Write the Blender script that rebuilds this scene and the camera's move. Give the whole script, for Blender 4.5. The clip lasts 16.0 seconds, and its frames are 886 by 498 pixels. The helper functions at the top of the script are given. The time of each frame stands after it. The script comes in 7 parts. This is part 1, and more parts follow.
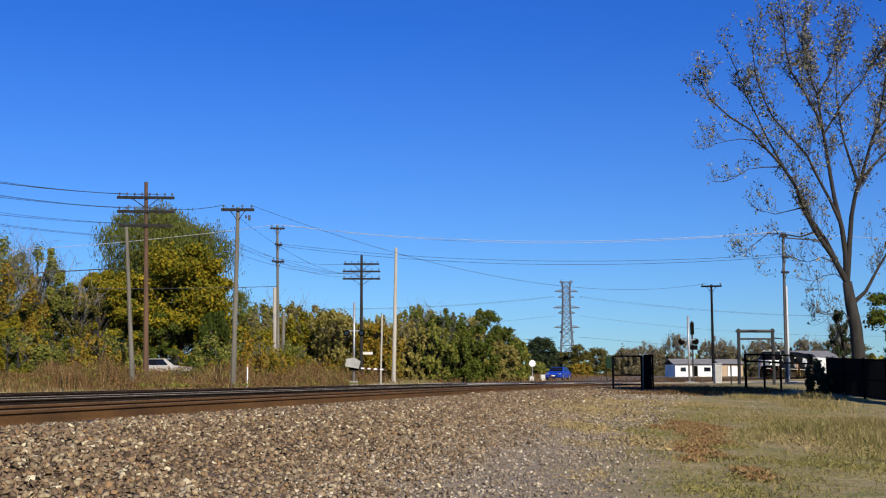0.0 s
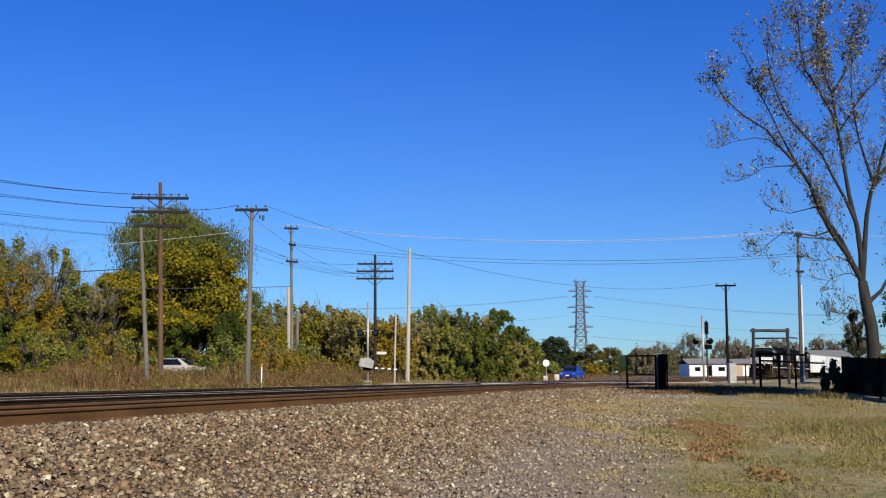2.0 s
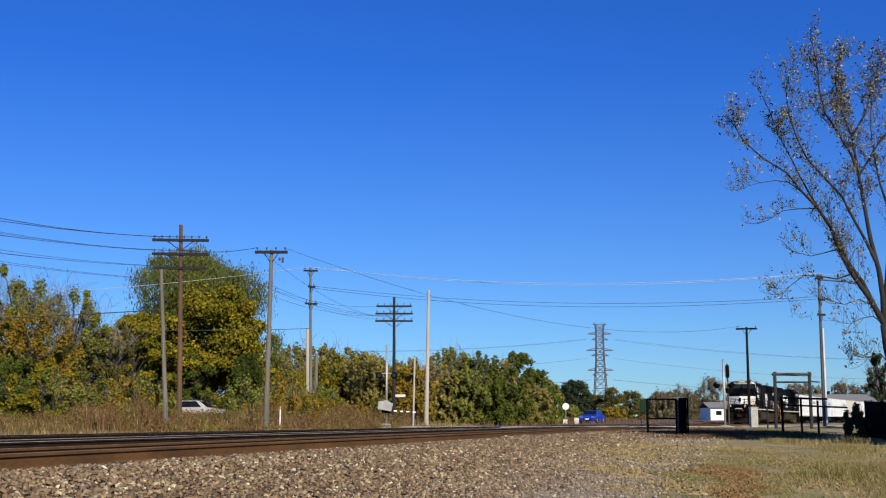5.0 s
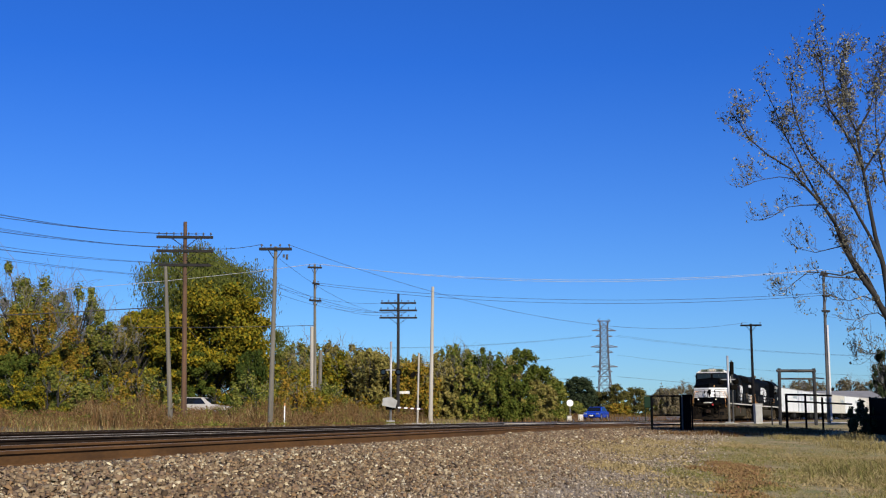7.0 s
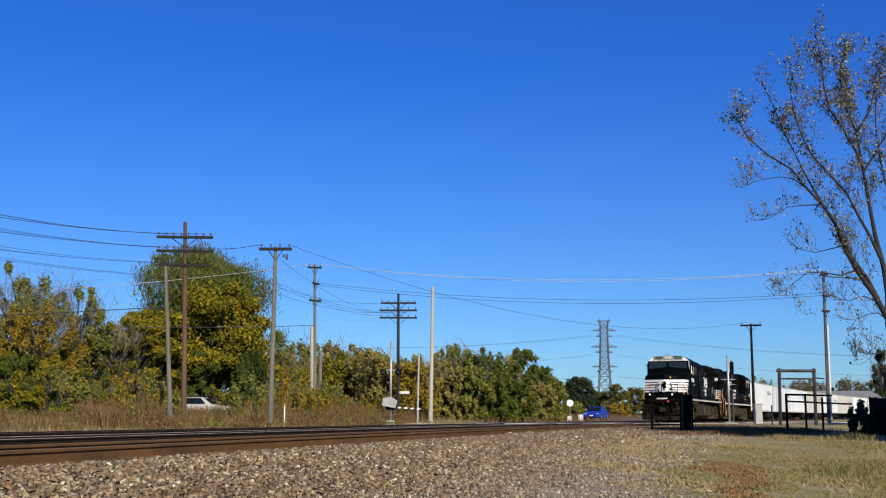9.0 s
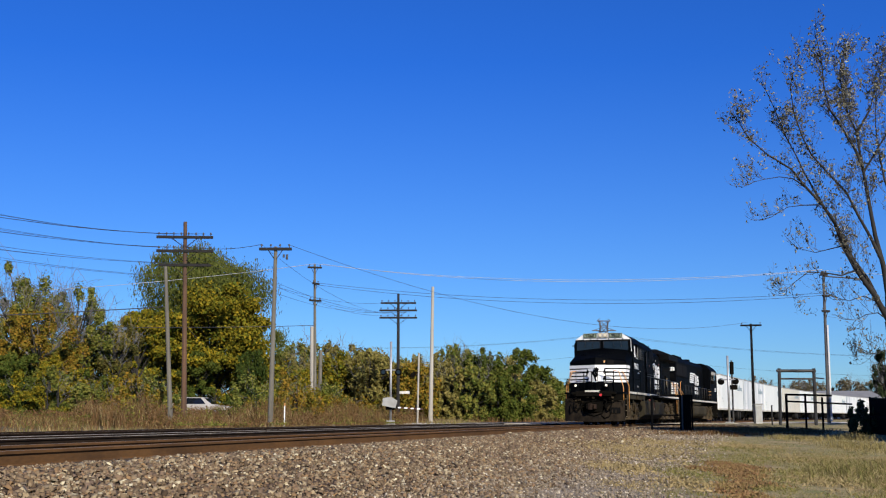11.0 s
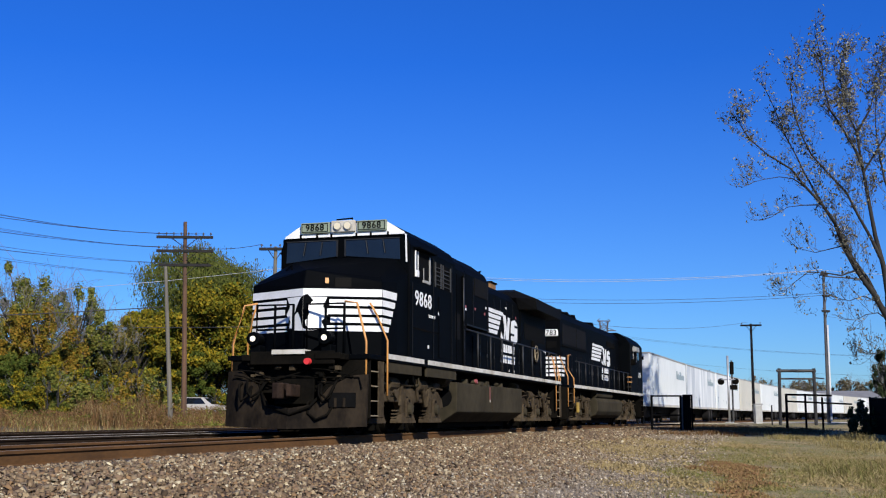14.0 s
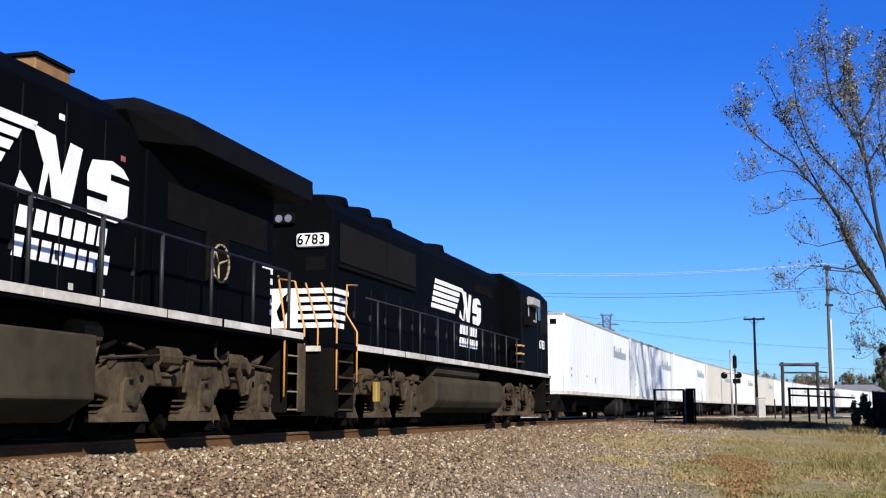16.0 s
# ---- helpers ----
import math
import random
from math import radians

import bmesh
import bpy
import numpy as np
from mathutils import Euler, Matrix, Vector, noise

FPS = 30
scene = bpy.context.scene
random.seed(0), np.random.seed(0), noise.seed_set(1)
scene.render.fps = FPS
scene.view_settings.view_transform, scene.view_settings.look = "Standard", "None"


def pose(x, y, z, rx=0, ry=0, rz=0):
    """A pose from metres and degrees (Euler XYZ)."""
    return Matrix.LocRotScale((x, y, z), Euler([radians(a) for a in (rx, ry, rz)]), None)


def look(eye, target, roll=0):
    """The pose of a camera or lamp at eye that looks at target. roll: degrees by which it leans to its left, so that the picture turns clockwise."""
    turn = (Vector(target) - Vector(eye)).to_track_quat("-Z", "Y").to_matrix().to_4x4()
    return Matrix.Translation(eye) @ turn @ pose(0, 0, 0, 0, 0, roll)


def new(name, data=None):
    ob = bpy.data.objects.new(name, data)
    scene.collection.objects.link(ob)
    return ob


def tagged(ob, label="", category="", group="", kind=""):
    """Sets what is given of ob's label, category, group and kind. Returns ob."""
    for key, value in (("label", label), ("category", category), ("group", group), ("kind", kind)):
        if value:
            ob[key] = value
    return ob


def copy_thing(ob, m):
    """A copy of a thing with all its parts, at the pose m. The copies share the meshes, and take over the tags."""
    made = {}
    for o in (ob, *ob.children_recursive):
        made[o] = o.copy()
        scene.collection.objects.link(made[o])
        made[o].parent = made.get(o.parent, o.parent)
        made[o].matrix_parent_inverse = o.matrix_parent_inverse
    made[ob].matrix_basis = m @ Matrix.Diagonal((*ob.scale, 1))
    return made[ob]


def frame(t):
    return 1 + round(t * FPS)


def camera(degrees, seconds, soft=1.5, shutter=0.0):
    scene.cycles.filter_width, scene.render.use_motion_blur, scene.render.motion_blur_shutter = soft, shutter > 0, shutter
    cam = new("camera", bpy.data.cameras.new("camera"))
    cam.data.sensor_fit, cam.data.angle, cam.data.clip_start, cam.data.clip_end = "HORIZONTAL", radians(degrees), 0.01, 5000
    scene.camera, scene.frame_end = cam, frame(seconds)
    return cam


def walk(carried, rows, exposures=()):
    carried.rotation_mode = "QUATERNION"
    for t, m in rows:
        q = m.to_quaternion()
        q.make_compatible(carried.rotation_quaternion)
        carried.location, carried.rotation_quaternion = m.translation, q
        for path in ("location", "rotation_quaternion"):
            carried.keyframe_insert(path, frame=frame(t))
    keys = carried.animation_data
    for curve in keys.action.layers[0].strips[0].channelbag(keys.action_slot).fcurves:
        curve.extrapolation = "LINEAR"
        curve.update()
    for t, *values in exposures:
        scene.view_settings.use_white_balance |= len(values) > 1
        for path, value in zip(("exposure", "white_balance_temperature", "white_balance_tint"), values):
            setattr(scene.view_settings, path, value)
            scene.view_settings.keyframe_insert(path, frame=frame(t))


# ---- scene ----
cam = camera(42.05, 16.0, soft=1.15, shutter=0.0)
EYE = (0.0, 0.0, 0.37)
# seconds, tilt, lean, turn (degrees) of a camera on a tripod that is nudged twice
TURNS = [
    (0.0, 6.36, 0.16, -1.82), (0.5, 6.36, 0.20, -1.35), (1.0, 6.355, 0.21, -1.08), (1.5, 6.35, 0.18, -1.13),
    (2.0, 6.35, 0.18, -1.14), (2.5, 6.35, 0.18, -1.05), (3.0, 6.35, 0.20, -1.18), (3.5, 6.27, 0.21, -1.19),
    (4.0, 6.31, 0.18, -0.75), (4.5, 8.51, -0.10, -0.33), (4.8, 8.50, -0.05, -0.28), (5.6, 8.30, 0.0, 0.0), (7.0, 8.297, 0.0, 0.0), (9.0, 8.297, 0.0, 0.0),
    (11.5, 8.297, 0.0, 0.0), (14.5, 8.297, 0.0, 0.0), (15.0, 8.215, 0.01, 0.04), (15.5, 8.03, 0.04, 0.12), (16.0, 8.005, 0.03, 0.15)]
walk(cam, [(t, pose(*EYE, 90 + p, r, y)) for t, p, r, y in TURNS], exposures=[(0.0, 0.45, 6650, 10), (4.0, 0.45, 6650, 10), (5.5, 0.43, 6600, 10), (9.0, 0.43, 6550, 10), (12.0, 0.42, 6300, 10), (14.4, 0.42, 6080, 11), (15.2, 0.64, 6080, 11), (16.0, 0.76, 6200, 12)])

# ---- light ----
SUN_AZ, SUN_EL = 157.5, 29.5          # degrees clockwise from +y; the sun stands behind the camera
world = bpy.data.worlds.new("world")
scene.world = world
world.use_nodes = True
wn, wl = world.node_tree.nodes, world.node_tree.links
sky = wn.new("ShaderNodeTexSky")
sky.sky_type, sky.sun_disc = "NISHITA", False
sky.sun_elevation, sky.sun_rotation = radians(SUN_EL), radians(SUN_AZ)
sky.air_density, sky.dust_density, sky.ozone_density = 1.0, 0.1, 3.0
tint = wn.new("ShaderNodeMix")          # a deep, clear autumn blue
tint.data_type, tint.blend_type = "RGBA", "MULTIPLY"
tint.inputs["Factor"].default_value = 1.0
wc, wx, wr, wm = wn.new("ShaderNodeTexCoord"), wn.new("ShaderNodeSeparateXYZ"), wn.new("ShaderNodeMapRange"), wn.new("ShaderNodeMix")
wm.data_type = "RGBA"
wm.inputs["A"].default_value, wm.inputs["B"].default_value = (0.405, 0.675, 1.05, 1), (0.136, 0.482, 1.245, 1)
wr.inputs["From Min"].default_value, wr.inputs["From Max"].default_value = 0.0, 0.30
wl.new(wc.outputs["Generated"], wx.inputs[0])
wl.new(wx.outputs["Z"], wr.inputs["Value"])
wl.new(wr.outputs[0], wm.inputs["Factor"])
wl.new(wm.outputs["Result"], tint.inputs["B"])
wl.new(sky.outputs[0], tint.inputs["A"])
wl.new(tint.outputs["Result"], wn["Background"].inputs["Color"])
wn["Background"].inputs["Strength"].default_value = 0.077
sun = new("sun", bpy.data.lights.new("sun", "SUN"))
sun.data.energy, sun.data.angle, sun.data.color = 4.65, radians(0.5), (1.0, 0.92, 0.78)
sd = Vector((math.sin(radians(SUN_AZ)) * math.cos(radians(SUN_EL)), math.cos(radians(SUN_AZ)) * math.cos(radians(SUN_EL)), math.sin(radians(SUN_EL))))
sun.matrix_world = look(sd * 50, (0, 0, 0))

# ---- materials ----
def mat(name, c1, c2=None, rough=0.8, metal=0.0, scale=3.0, fine=40.0, bump=0.0, island=None, spec=0.5, stretch=(1, 1, 1)):
    """Two colours mixed by noise at two sizes, with fine relief; island: extra colours picked piece by piece."""
    m = bpy.data.materials.new(name)
    m.use_nodes = True
    n, l = m.node_tree.nodes, m.node_tree.links
    b = n["Principled BSDF"]
    b.inputs["Roughness"].default_value, b.inputs["Metallic"].default_value = rough, metal
    b.inputs["Specular IOR Level"].default_value = spec
    c2 = c2 or tuple(v * 0.7 for v in c1)
    co, mp = n.new("ShaderNodeTexCoord"), n.new("ShaderNodeMapping")
    mp.inputs["Scale"].default_value = stretch
    l.new(co.outputs["Object"], mp.inputs["Vector"])
    big, small = n.new("ShaderNodeTexNoise"), n.new("ShaderNodeTexNoise")
    big.inputs["Scale"].default_value, small.inputs["Scale"].default_value = scale, fine
    big.inputs["Detail"].default_value, small.inputs["Detail"].default_value = 4, 3
    for t in (big, small):
        l.new(mp.outputs[0], t.inputs["Vector"])
    add = n.new("ShaderNodeMath")
    add.operation = "MULTIPLY_ADD"
    l.new(small.outputs["Fac"], add.inputs[0])
    add.inputs[1].default_value = 0.5
    l.new(big.outputs["Fac"], add.inputs[2])
    rng = n.new("ShaderNodeMapRange")
    rng.inputs["From Min"].default_value, rng.inputs["From Max"].default_value = 0.55, 0.95
    l.new(add.outputs[0], rng.inputs["Value"])
    mix = n.new("ShaderNodeMix")
    mix.data_type = "RGBA"
    l.new(rng.outputs[0], mix.inputs["Factor"])
    mix.inputs["A"].default_value, mix.inputs["B"].default_value = (*c1, 1), (*c2, 1)
    out = mix.outputs["Result"]
    if island:
        geo, ramp = n.new("ShaderNodeNewGeometry"), n.new("ShaderNodeValToRGB")
        ramp.color_ramp.interpolation = "LINEAR"
        while len(ramp.color_ramp.elements) < len(island):
            ramp.color_ramp.elements.new(0.5)
        for i, (e, c) in enumerate(zip(ramp.color_ramp.elements, island)):
            e.position, e.color = i / max(1, len(island) - 1), (*c, 1)
        l.new(geo.outputs["Random Per Island"], ramp.inputs[0])
        mx = n.new("ShaderNodeMix")
        mx.data_type = "RGBA"
        mx.inputs["Factor"].default_value = 0.75
        l.new(out, mx.inputs["A"])
        l.new(ramp.outputs[0], mx.inputs["B"])
        out = mx.outputs["Result"]
    l.new(out, b.inputs["Base Color"])
    if bump:
        bp = n.new("ShaderNodeBump")
        bp.inputs["Strength"].default_value, bp.inputs["Distance"].default_value = bump, 0.02
        l.new(small.outputs["Fac"], bp.inputs["Height"])
        l.new(bp.outputs[0], b.inputs["Normal"])
    return m


def glow(name, colour, strength):
    m = mat(name, colour, colour, 0.4)
    b = m.node_tree.nodes["Principled BSDF"]
    b.inputs["Emission Color"].default_value, b.inputs["Emission Strength"].default_value = (*colour, 1), strength
    return m


BLACK = mat("black_paint", (0.0010, 0.0014, 0.0020), (0.0017, 0.0021, 0.0027), 0.62, spec=0.022, scale=1.2, fine=14, bump=0.05)
HOOD = mat("weathered_black_paint", (0.0010, 0.0014, 0.0021), (0.0022, 0.0026, 0.0032), 0.65, spec=0.022, scale=0.9, fine=9, bump=0.08, stretch=(1, 1, 0.35))
GRIME = mat("road_grime", (0.080, 0.060, 0.036), (0.026, 0.019, 0.012), 0.9, spec=0.05, scale=1.6, fine=12, bump=0.3)
TANKM = mat("dusty_tank", (0.052, 0.043, 0.027), (0.026, 0.022, 0.014), 0.85, spec=0.06, scale=0.7, fine=4, bump=0.12)
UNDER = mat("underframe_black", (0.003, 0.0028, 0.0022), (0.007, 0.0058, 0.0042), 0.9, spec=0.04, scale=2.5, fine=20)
WHITE = mat("white_paint", (0.80, 0.80, 0.78), (0.66, 0.65, 0.62), 0.5, scale=2.0, fine=20)
STRIPE = mat("sill_stripe", (0.60, 0.58, 0.52), (0.36, 0.32, 0.25), 0.6, scale=1.6, fine=9)
ORANGE = mat("orange_rail", (0.62, 0.29, 0.07), (0.42, 0.19, 0.05), 0.5, fine=60)
BOARD = mat("number_board", (0.25, 0.29, 0.20), (0.18, 0.21, 0.15), 0.4)
GLASS = mat("cab_glass", (0.006, 0.008, 0.012), (0.008, 0.011, 0.016), 0.06, spec=0.5)
RUSTY = mat("rusted_steel", (0.105, 0.048, 0.022), (0.05, 0.025, 0.015), 0.85, scale=4, fine=30, bump=0.2)
REDM = mat("red_cap", (0.62, 0.03, 0.03), (0.5, 0.03, 0.03), 0.5)
CHROME = mat("bare_metal", (0.55, 0.55, 0.53), (0.38, 0.37, 0.35), 0.35, 0.8)
LAMP = glow("headlamp_lens", (1.0, 0.90, 0.72), 0.40)
LENSC = glow("cream_headlamp_lens", (0.62, 0.54, 0.38), 0.05)
GREYP = mat("grey_paint", (0.33, 0.33, 0.31), (0.24, 0.23, 0.21), 0.6)
RAILW = mat("rail_web_rust", (0.125, 0.062, 0.022), (0.070, 0.036, 0.015), 0.85, spec=0.15, scale=3, fine=30, bump=0.15, stretch=(1, 0.2, 1))
TIE = mat("creosoted_timber", (0.060, 0.043, 0.030), (0.032, 0.025, 0.019), 0.92, scale=2, fine=18, bump=0.4, stretch=(0.3, 2, 2))
POLE = mat("weathered_pole_wood", (0.170, 0.155, 0.120), (0.090, 0.080, 0.062), 0.92, scale=1.5, fine=25, bump=0.4, stretch=(4, 4, 0.25))
POLER = mat("brown_pole_wood", (0.125, 0.066, 0.034), (0.070, 0.040, 0.024), 0.92, scale=1.5, fine=25, bump=0.4, stretch=(4, 4, 0.25))
POLED = mat("dark_pole_wood", (0.014, 0.012, 0.011), (0.009, 0.008, 0.0075), 0.92, scale=1.5, fine=25, bump=0.4, stretch=(4, 4, 0.25))
POLEK = mat("tarred_pole_wood", (0.011, 0.010, 0.010), (0.006, 0.0055, 0.0055), 0.92, spec=0.1, scale=1.5, fine=25, bump=0.4, stretch=(4, 4, 0.25))
POLEG = mat("grey_patchy_pole_wood", (0.115, 0.11, 0.105), (0.024, 0.023, 0.024), 0.92, scale=0.5, fine=9, bump=0.4, stretch=(4, 4, 0.35))
CONDUIT = mat("white_conduit", (0.62, 0.61, 0.58), (0.48, 0.47, 0.45), 0.6)
POLEL = mat("pale_pole_wood", (0.42, 0.39, 0.33), (0.30, 0.27, 0.22), 0.9, scale=1.5, fine=25, bump=0.3, stretch=(4, 4, 0.25))
WIRE = mat("dark_wire", (0.05, 0.05, 0.055), (0.04, 0.04, 0.045), 0.6)
WIREL = mat("bright_aluminium_wire", (0.55, 0.55, 0.55), (0.45, 0.45, 0.45), 0.45)
GALV = mat("galvanised_steel", (0.45, 0.45, 0.44), (0.32, 0.32, 0.32), 0.5, 0.6)
ASPH = mat("asphalt", (0.085, 0.083, 0.080), (0.060, 0.058, 0.056), 0.9, scale=0.7, fine=30, bump=0.2)
CONC = mat("pale_concrete", (0.46, 0.42, 0.34), (0.34, 0.30, 0.24), 0.9, scale=0.6, fine=12, bump=0.2)
BLUE = mat("blue_car_paint", (0.012, 0.05, 0.42), (0.014, 0.055, 0.38), 0.25, 0.2)
GREENB = mat("dark_green_paint", (0.006, 0.022, 0.012), (0.010, 0.026, 0.014), 0.7, spec=0.1, scale=2, fine=12)
RUBBER = mat("tyre_rubber", (0.022, 0.022, 0.023), (0.035, 0.034, 0.032), 0.9)
TYRE = mat("old_tyre_rubber", (0.008, 0.008, 0.0085), (0.014, 0.013, 0.012), 0.9, spec=0.06)
RIMD = mat("grimy_wheel_rim", (0.05, 0.045, 0.038), (0.02, 0.018, 0.015), 0.8, spec=0.1, fine=30)
FENCE = mat("black_fence_coating", (0.0022, 0.0022, 0.0025), (0.004, 0.004, 0.004), 0.75, spec=0.03)
BARK = mat("grey_brown_bark", (0.031, 0.027, 0.022), (0.009, 0.0078, 0.0068), 0.95, scale=2.0, fine=16, bump=0.6, stretch=(3, 3, 0.6))
REDST = mat("dark_red_band", (0.075, 0.022, 0.016), (0.05, 0.016, 0.012), 0.4)
STONE = mat("ballast_stone", (0.20, 0.135, 0.082), (0.10, 0.068, 0.042), 0.9, spec=0.15, scale=6, fine=60,
            island=[(0.019, 0.013, 0.008), (0.225, 0.155, 0.086), (0.066, 0.044, 0.027), (0.38, 0.290, 0.168), (0.050, 0.033, 0.021), (0.28, 0.205, 0.120), (0.110, 0.072, 0.045), (0.29, 0.175, 0.077), (0.19, 0.132, 0.090), (0.060, 0.042, 0.026), (0.45, 0.365, 0.219), (0.125, 0.084, 0.052), (0.72, 0.64, 0.421)])
GRAVEL = mat("grey_gravel_stone", (0.21, 0.165, 0.115), (0.13, 0.10, 0.07), 0.9, spec=0.2, scale=6, fine=60,
            island=[(0.05, 0.038, 0.026), (0.28, 0.22, 0.15), (0.11, 0.083, 0.056), (0.38, 0.305, 0.21), (0.17, 0.13, 0.09), (0.31, 0.25, 0.175), (0.64, 0.56, 0.42)])
TRAILER = mat("white_trailer_panel", (0.78, 0.79, 0.76), (0.66, 0.67, 0.64), 0.4, scale=0.5, fine=5, stretch=(1, 1, 0.3))
# grey-blue streaks in the colour imitate tree shadows on the white side
TRAILERG = mat("shadow_streaked_trailer_panel", (0.86, 0.86, 0.83), (0.36, 0.39, 0.42), 0.45, scale=0.9, fine=2.5, stretch=(1.0, 1.0, 0.10))
TRAILERT = mat("cream_trailer_panel", (0.60, 0.57, 0.48), (0.50, 0.47, 0.39), 0.5, scale=0.5, fine=5, stretch=(1, 1, 0.3))
LOGO = mat("grey_blue_lettering", (0.25, 0.32, 0.34), (0.3, 0.36, 0.38), 0.6)
CAR_W = mat("white_car_paint", (0.42, 0.40, 0.37), (0.30, 0.28, 0.25), 0.4)
YELLOW = mat("yellow_paint", (0.32, 0.21, 0.03), (0.2, 0.13, 0.03), 0.6)
SCREEN = mat("dusty_screen", (0.0065, 0.0058, 0.005), (0.0036, 0.0032, 0.0028), 0.8, spec=0.1, scale=1.5, fine=30)
TWIG = mat("grey_twigs", (0.090, 0.084, 0.074), (0.026, 0.024, 0.021), 0.9, spec=0.2)
TWIGP = mat("pale_grey_twigs", (0.20, 0.19, 0.185), (0.11, 0.105, 0.10), 0.9, spec=0.1)
PLOUGH = mat("scuffed_plough_steel", (0.026, 0.019, 0.012), (0.0060, 0.0046, 0.0034), 0.8, spec=0.07, scale=2.2, fine=14, stretch=(1, 1, 0.5))
COUPL = mat("grimy_coupler_steel", (0.030, 0.018, 0.012), (0.012, 0.008, 0.006), 0.85, spec=0.1, scale=5, fine=30, bump=0.2)
LOUVD = mat("dark_louvre_metal", (0.045, 0.043, 0.039), (0.026, 0.025, 0.023), 0.6)
LOUV = mat("dull_louvre_metal", (0.022, 0.021, 0.020), (0.013, 0.0125, 0.012), 0.6)
# darker copy of the rail web: shade below the head painted in
RAILD = mat("shaded_rail_web", (0.030, 0.019, 0.011), (0.014, 0.009, 0.006), 0.85, spec=0.08, scale=3, fine=30)
REFL = mat("faded_red_reflector", (0.30, 0.075, 0.075), (0.24, 0.06, 0.06), 0.5)
GAUGE = mat("faded_red_gauge", (0.16, 0.05, 0.04), (0.12, 0.045, 0.038), 0.7)
STACK = mat("rust_yellow_sheet", (0.27, 0.14, 0.045), (0.12, 0.06, 0.025), 0.8, scale=2, fine=12)
RODG = mat("worn_handrail_paint", (0.024, 0.024, 0.024), (0.010, 0.010, 0.010), 0.5, spec=0.3)
# worn steel, its sunlit gleam painted as a pale matt grey
RAILH = mat("worn_rail_head_gleam", (0.30, 0.275, 0.23), (0.16, 0.145, 0.12), 0.6, spec=0.1, scale=3, fine=30)
WINGM = mat("matt_black_roof", (0.003, 0.003, 0.0035), (0.005, 0.005, 0.005), 0.7, spec=0.05)
STEPE = mat("scuffed_step_edge", (0.30, 0.24, 0.15), (0.16, 0.125, 0.08), 0.8, scale=6, fine=30)
# lighter paint for thin strips that imitate highlights along edges and seams
EDGE = mat("edge_highlight_paint", (0.010, 0.0098, 0.0095), (0.004, 0.004, 0.004), 0.5, spec=0.1, fine=60)
# near-black for flat sheets that paint the shade inside holes and openings
DARK = mat("painted_shade_dark", (0.003, 0.003, 0.003), (0.005, 0.005, 0.005), 0.9, spec=0.05)


def leafmat(name, cols):
    m = mat(name, cols[0], cols[-1], 0.75, scale=0.5, fine=2.0, island=cols, spec=0.06)
    return m


LEAF_YEL = leafmat("yellowing_leaves", [(0.250, 0.180, 0.011), (0.045, 0.075, 0.010), (0.310, 0.205, 0.012), (0.026, 0.048, 0.008), (0.300, 0.200, 0.014), (0.062, 0.092, 0.010), (0.160, 0.130, 0.010), (0.030, 0.056, 0.008)])
LEAF_GRN = leafmat("dull_green_leaves", [(0.034, 0.058, 0.009), (0.058, 0.080, 0.012), (0.084, 0.092, 0.014), (0.025, 0.044, 0.008), (0.105, 0.100, 0.016)])
LEAF_DRG = leafmat("deep_green_leaves", [(0.020, 0.040, 0.008), (0.040, 0.062, 0.010), (0.015, 0.026, 0.006), (0.070, 0.078, 0.013)])
LEAF_WIL = leafmat("willow_leaves", [(0.066, 0.086, 0.017), (0.090, 0.102, 0.021), (0.120, 0.118, 0.027), (0.042, 0.058, 0.013)])
LEAF_RUS = leafmat("russet_leaves", [(0.270, 0.130, 0.017), (0.105, 0.112, 0.014), (0.310, 0.175, 0.022), (0.046, 0.068, 0.011), (0.150, 0.135, 0.017), (0.280, 0.150, 0.019), (0.070, 0.088, 0.012)])
LEAF_OLV = leafmat("olive_brown_leaves", [(0.130, 0.152, 0.024), (0.235, 0.205, 0.042), (0.050, 0.080, 0.013), (0.250, 0.205, 0.046), (0.120, 0.126, 0.028), (0.036, 0.058, 0.011)])
LEAF_DRK = leafmat("dark_conifer_green", [(0.021, 0.032, 0.017), (0.030, 0.043, 0.019), (0.038, 0.048, 0.021)])
LEAF_GRY = leafmat("grey_tan_fading_leaves", [(0.165, 0.130, 0.080), (0.105, 0.088, 0.058), (0.21, 0.165, 0.095), (0.075, 0.066, 0.044), (0.12, 0.115, 0.055)])
LEAF_DRY = leafmat("dry_pale_khaki_leaves", [(0.37, 0.35, 0.26), (0.020, 0.018, 0.013), (0.29, 0.275, 0.21), (0.034, 0.030, 0.020), (0.024, 0.021, 0.015), (0.12, 0.115, 0.085), (0.33, 0.30, 0.19), (0.05, 0.046, 0.034)])
LEAF_DUL = leafmat("dull_olive_gold_leaves", [(0.100, 0.088, 0.020), (0.052, 0.062, 0.014), (0.135, 0.108, 0.028), (0.032, 0.044, 0.011), (0.110, 0.080, 0.024), (0.060, 0.056, 0.018)])
LEAF_TAN = leafmat("fading_tan_leaves", [(0.215, 0.175, 0.046), (0.130, 0.116, 0.032), (0.260, 0.205, 0.062), (0.074, 0.072, 0.021), (0.175, 0.170, 0.038), (0.155, 0.122, 0.036)])
GRASS = leafmat("green_and_straw_grass", [(0.125, 0.140, 0.030), (0.290, 0.225, 0.090), (0.110, 0.105, 0.030), (0.35, 0.27, 0.125), (0.20, 0.165, 0.055), (0.24, 0.185, 0.075), (0.105, 0.125, 0.026)])
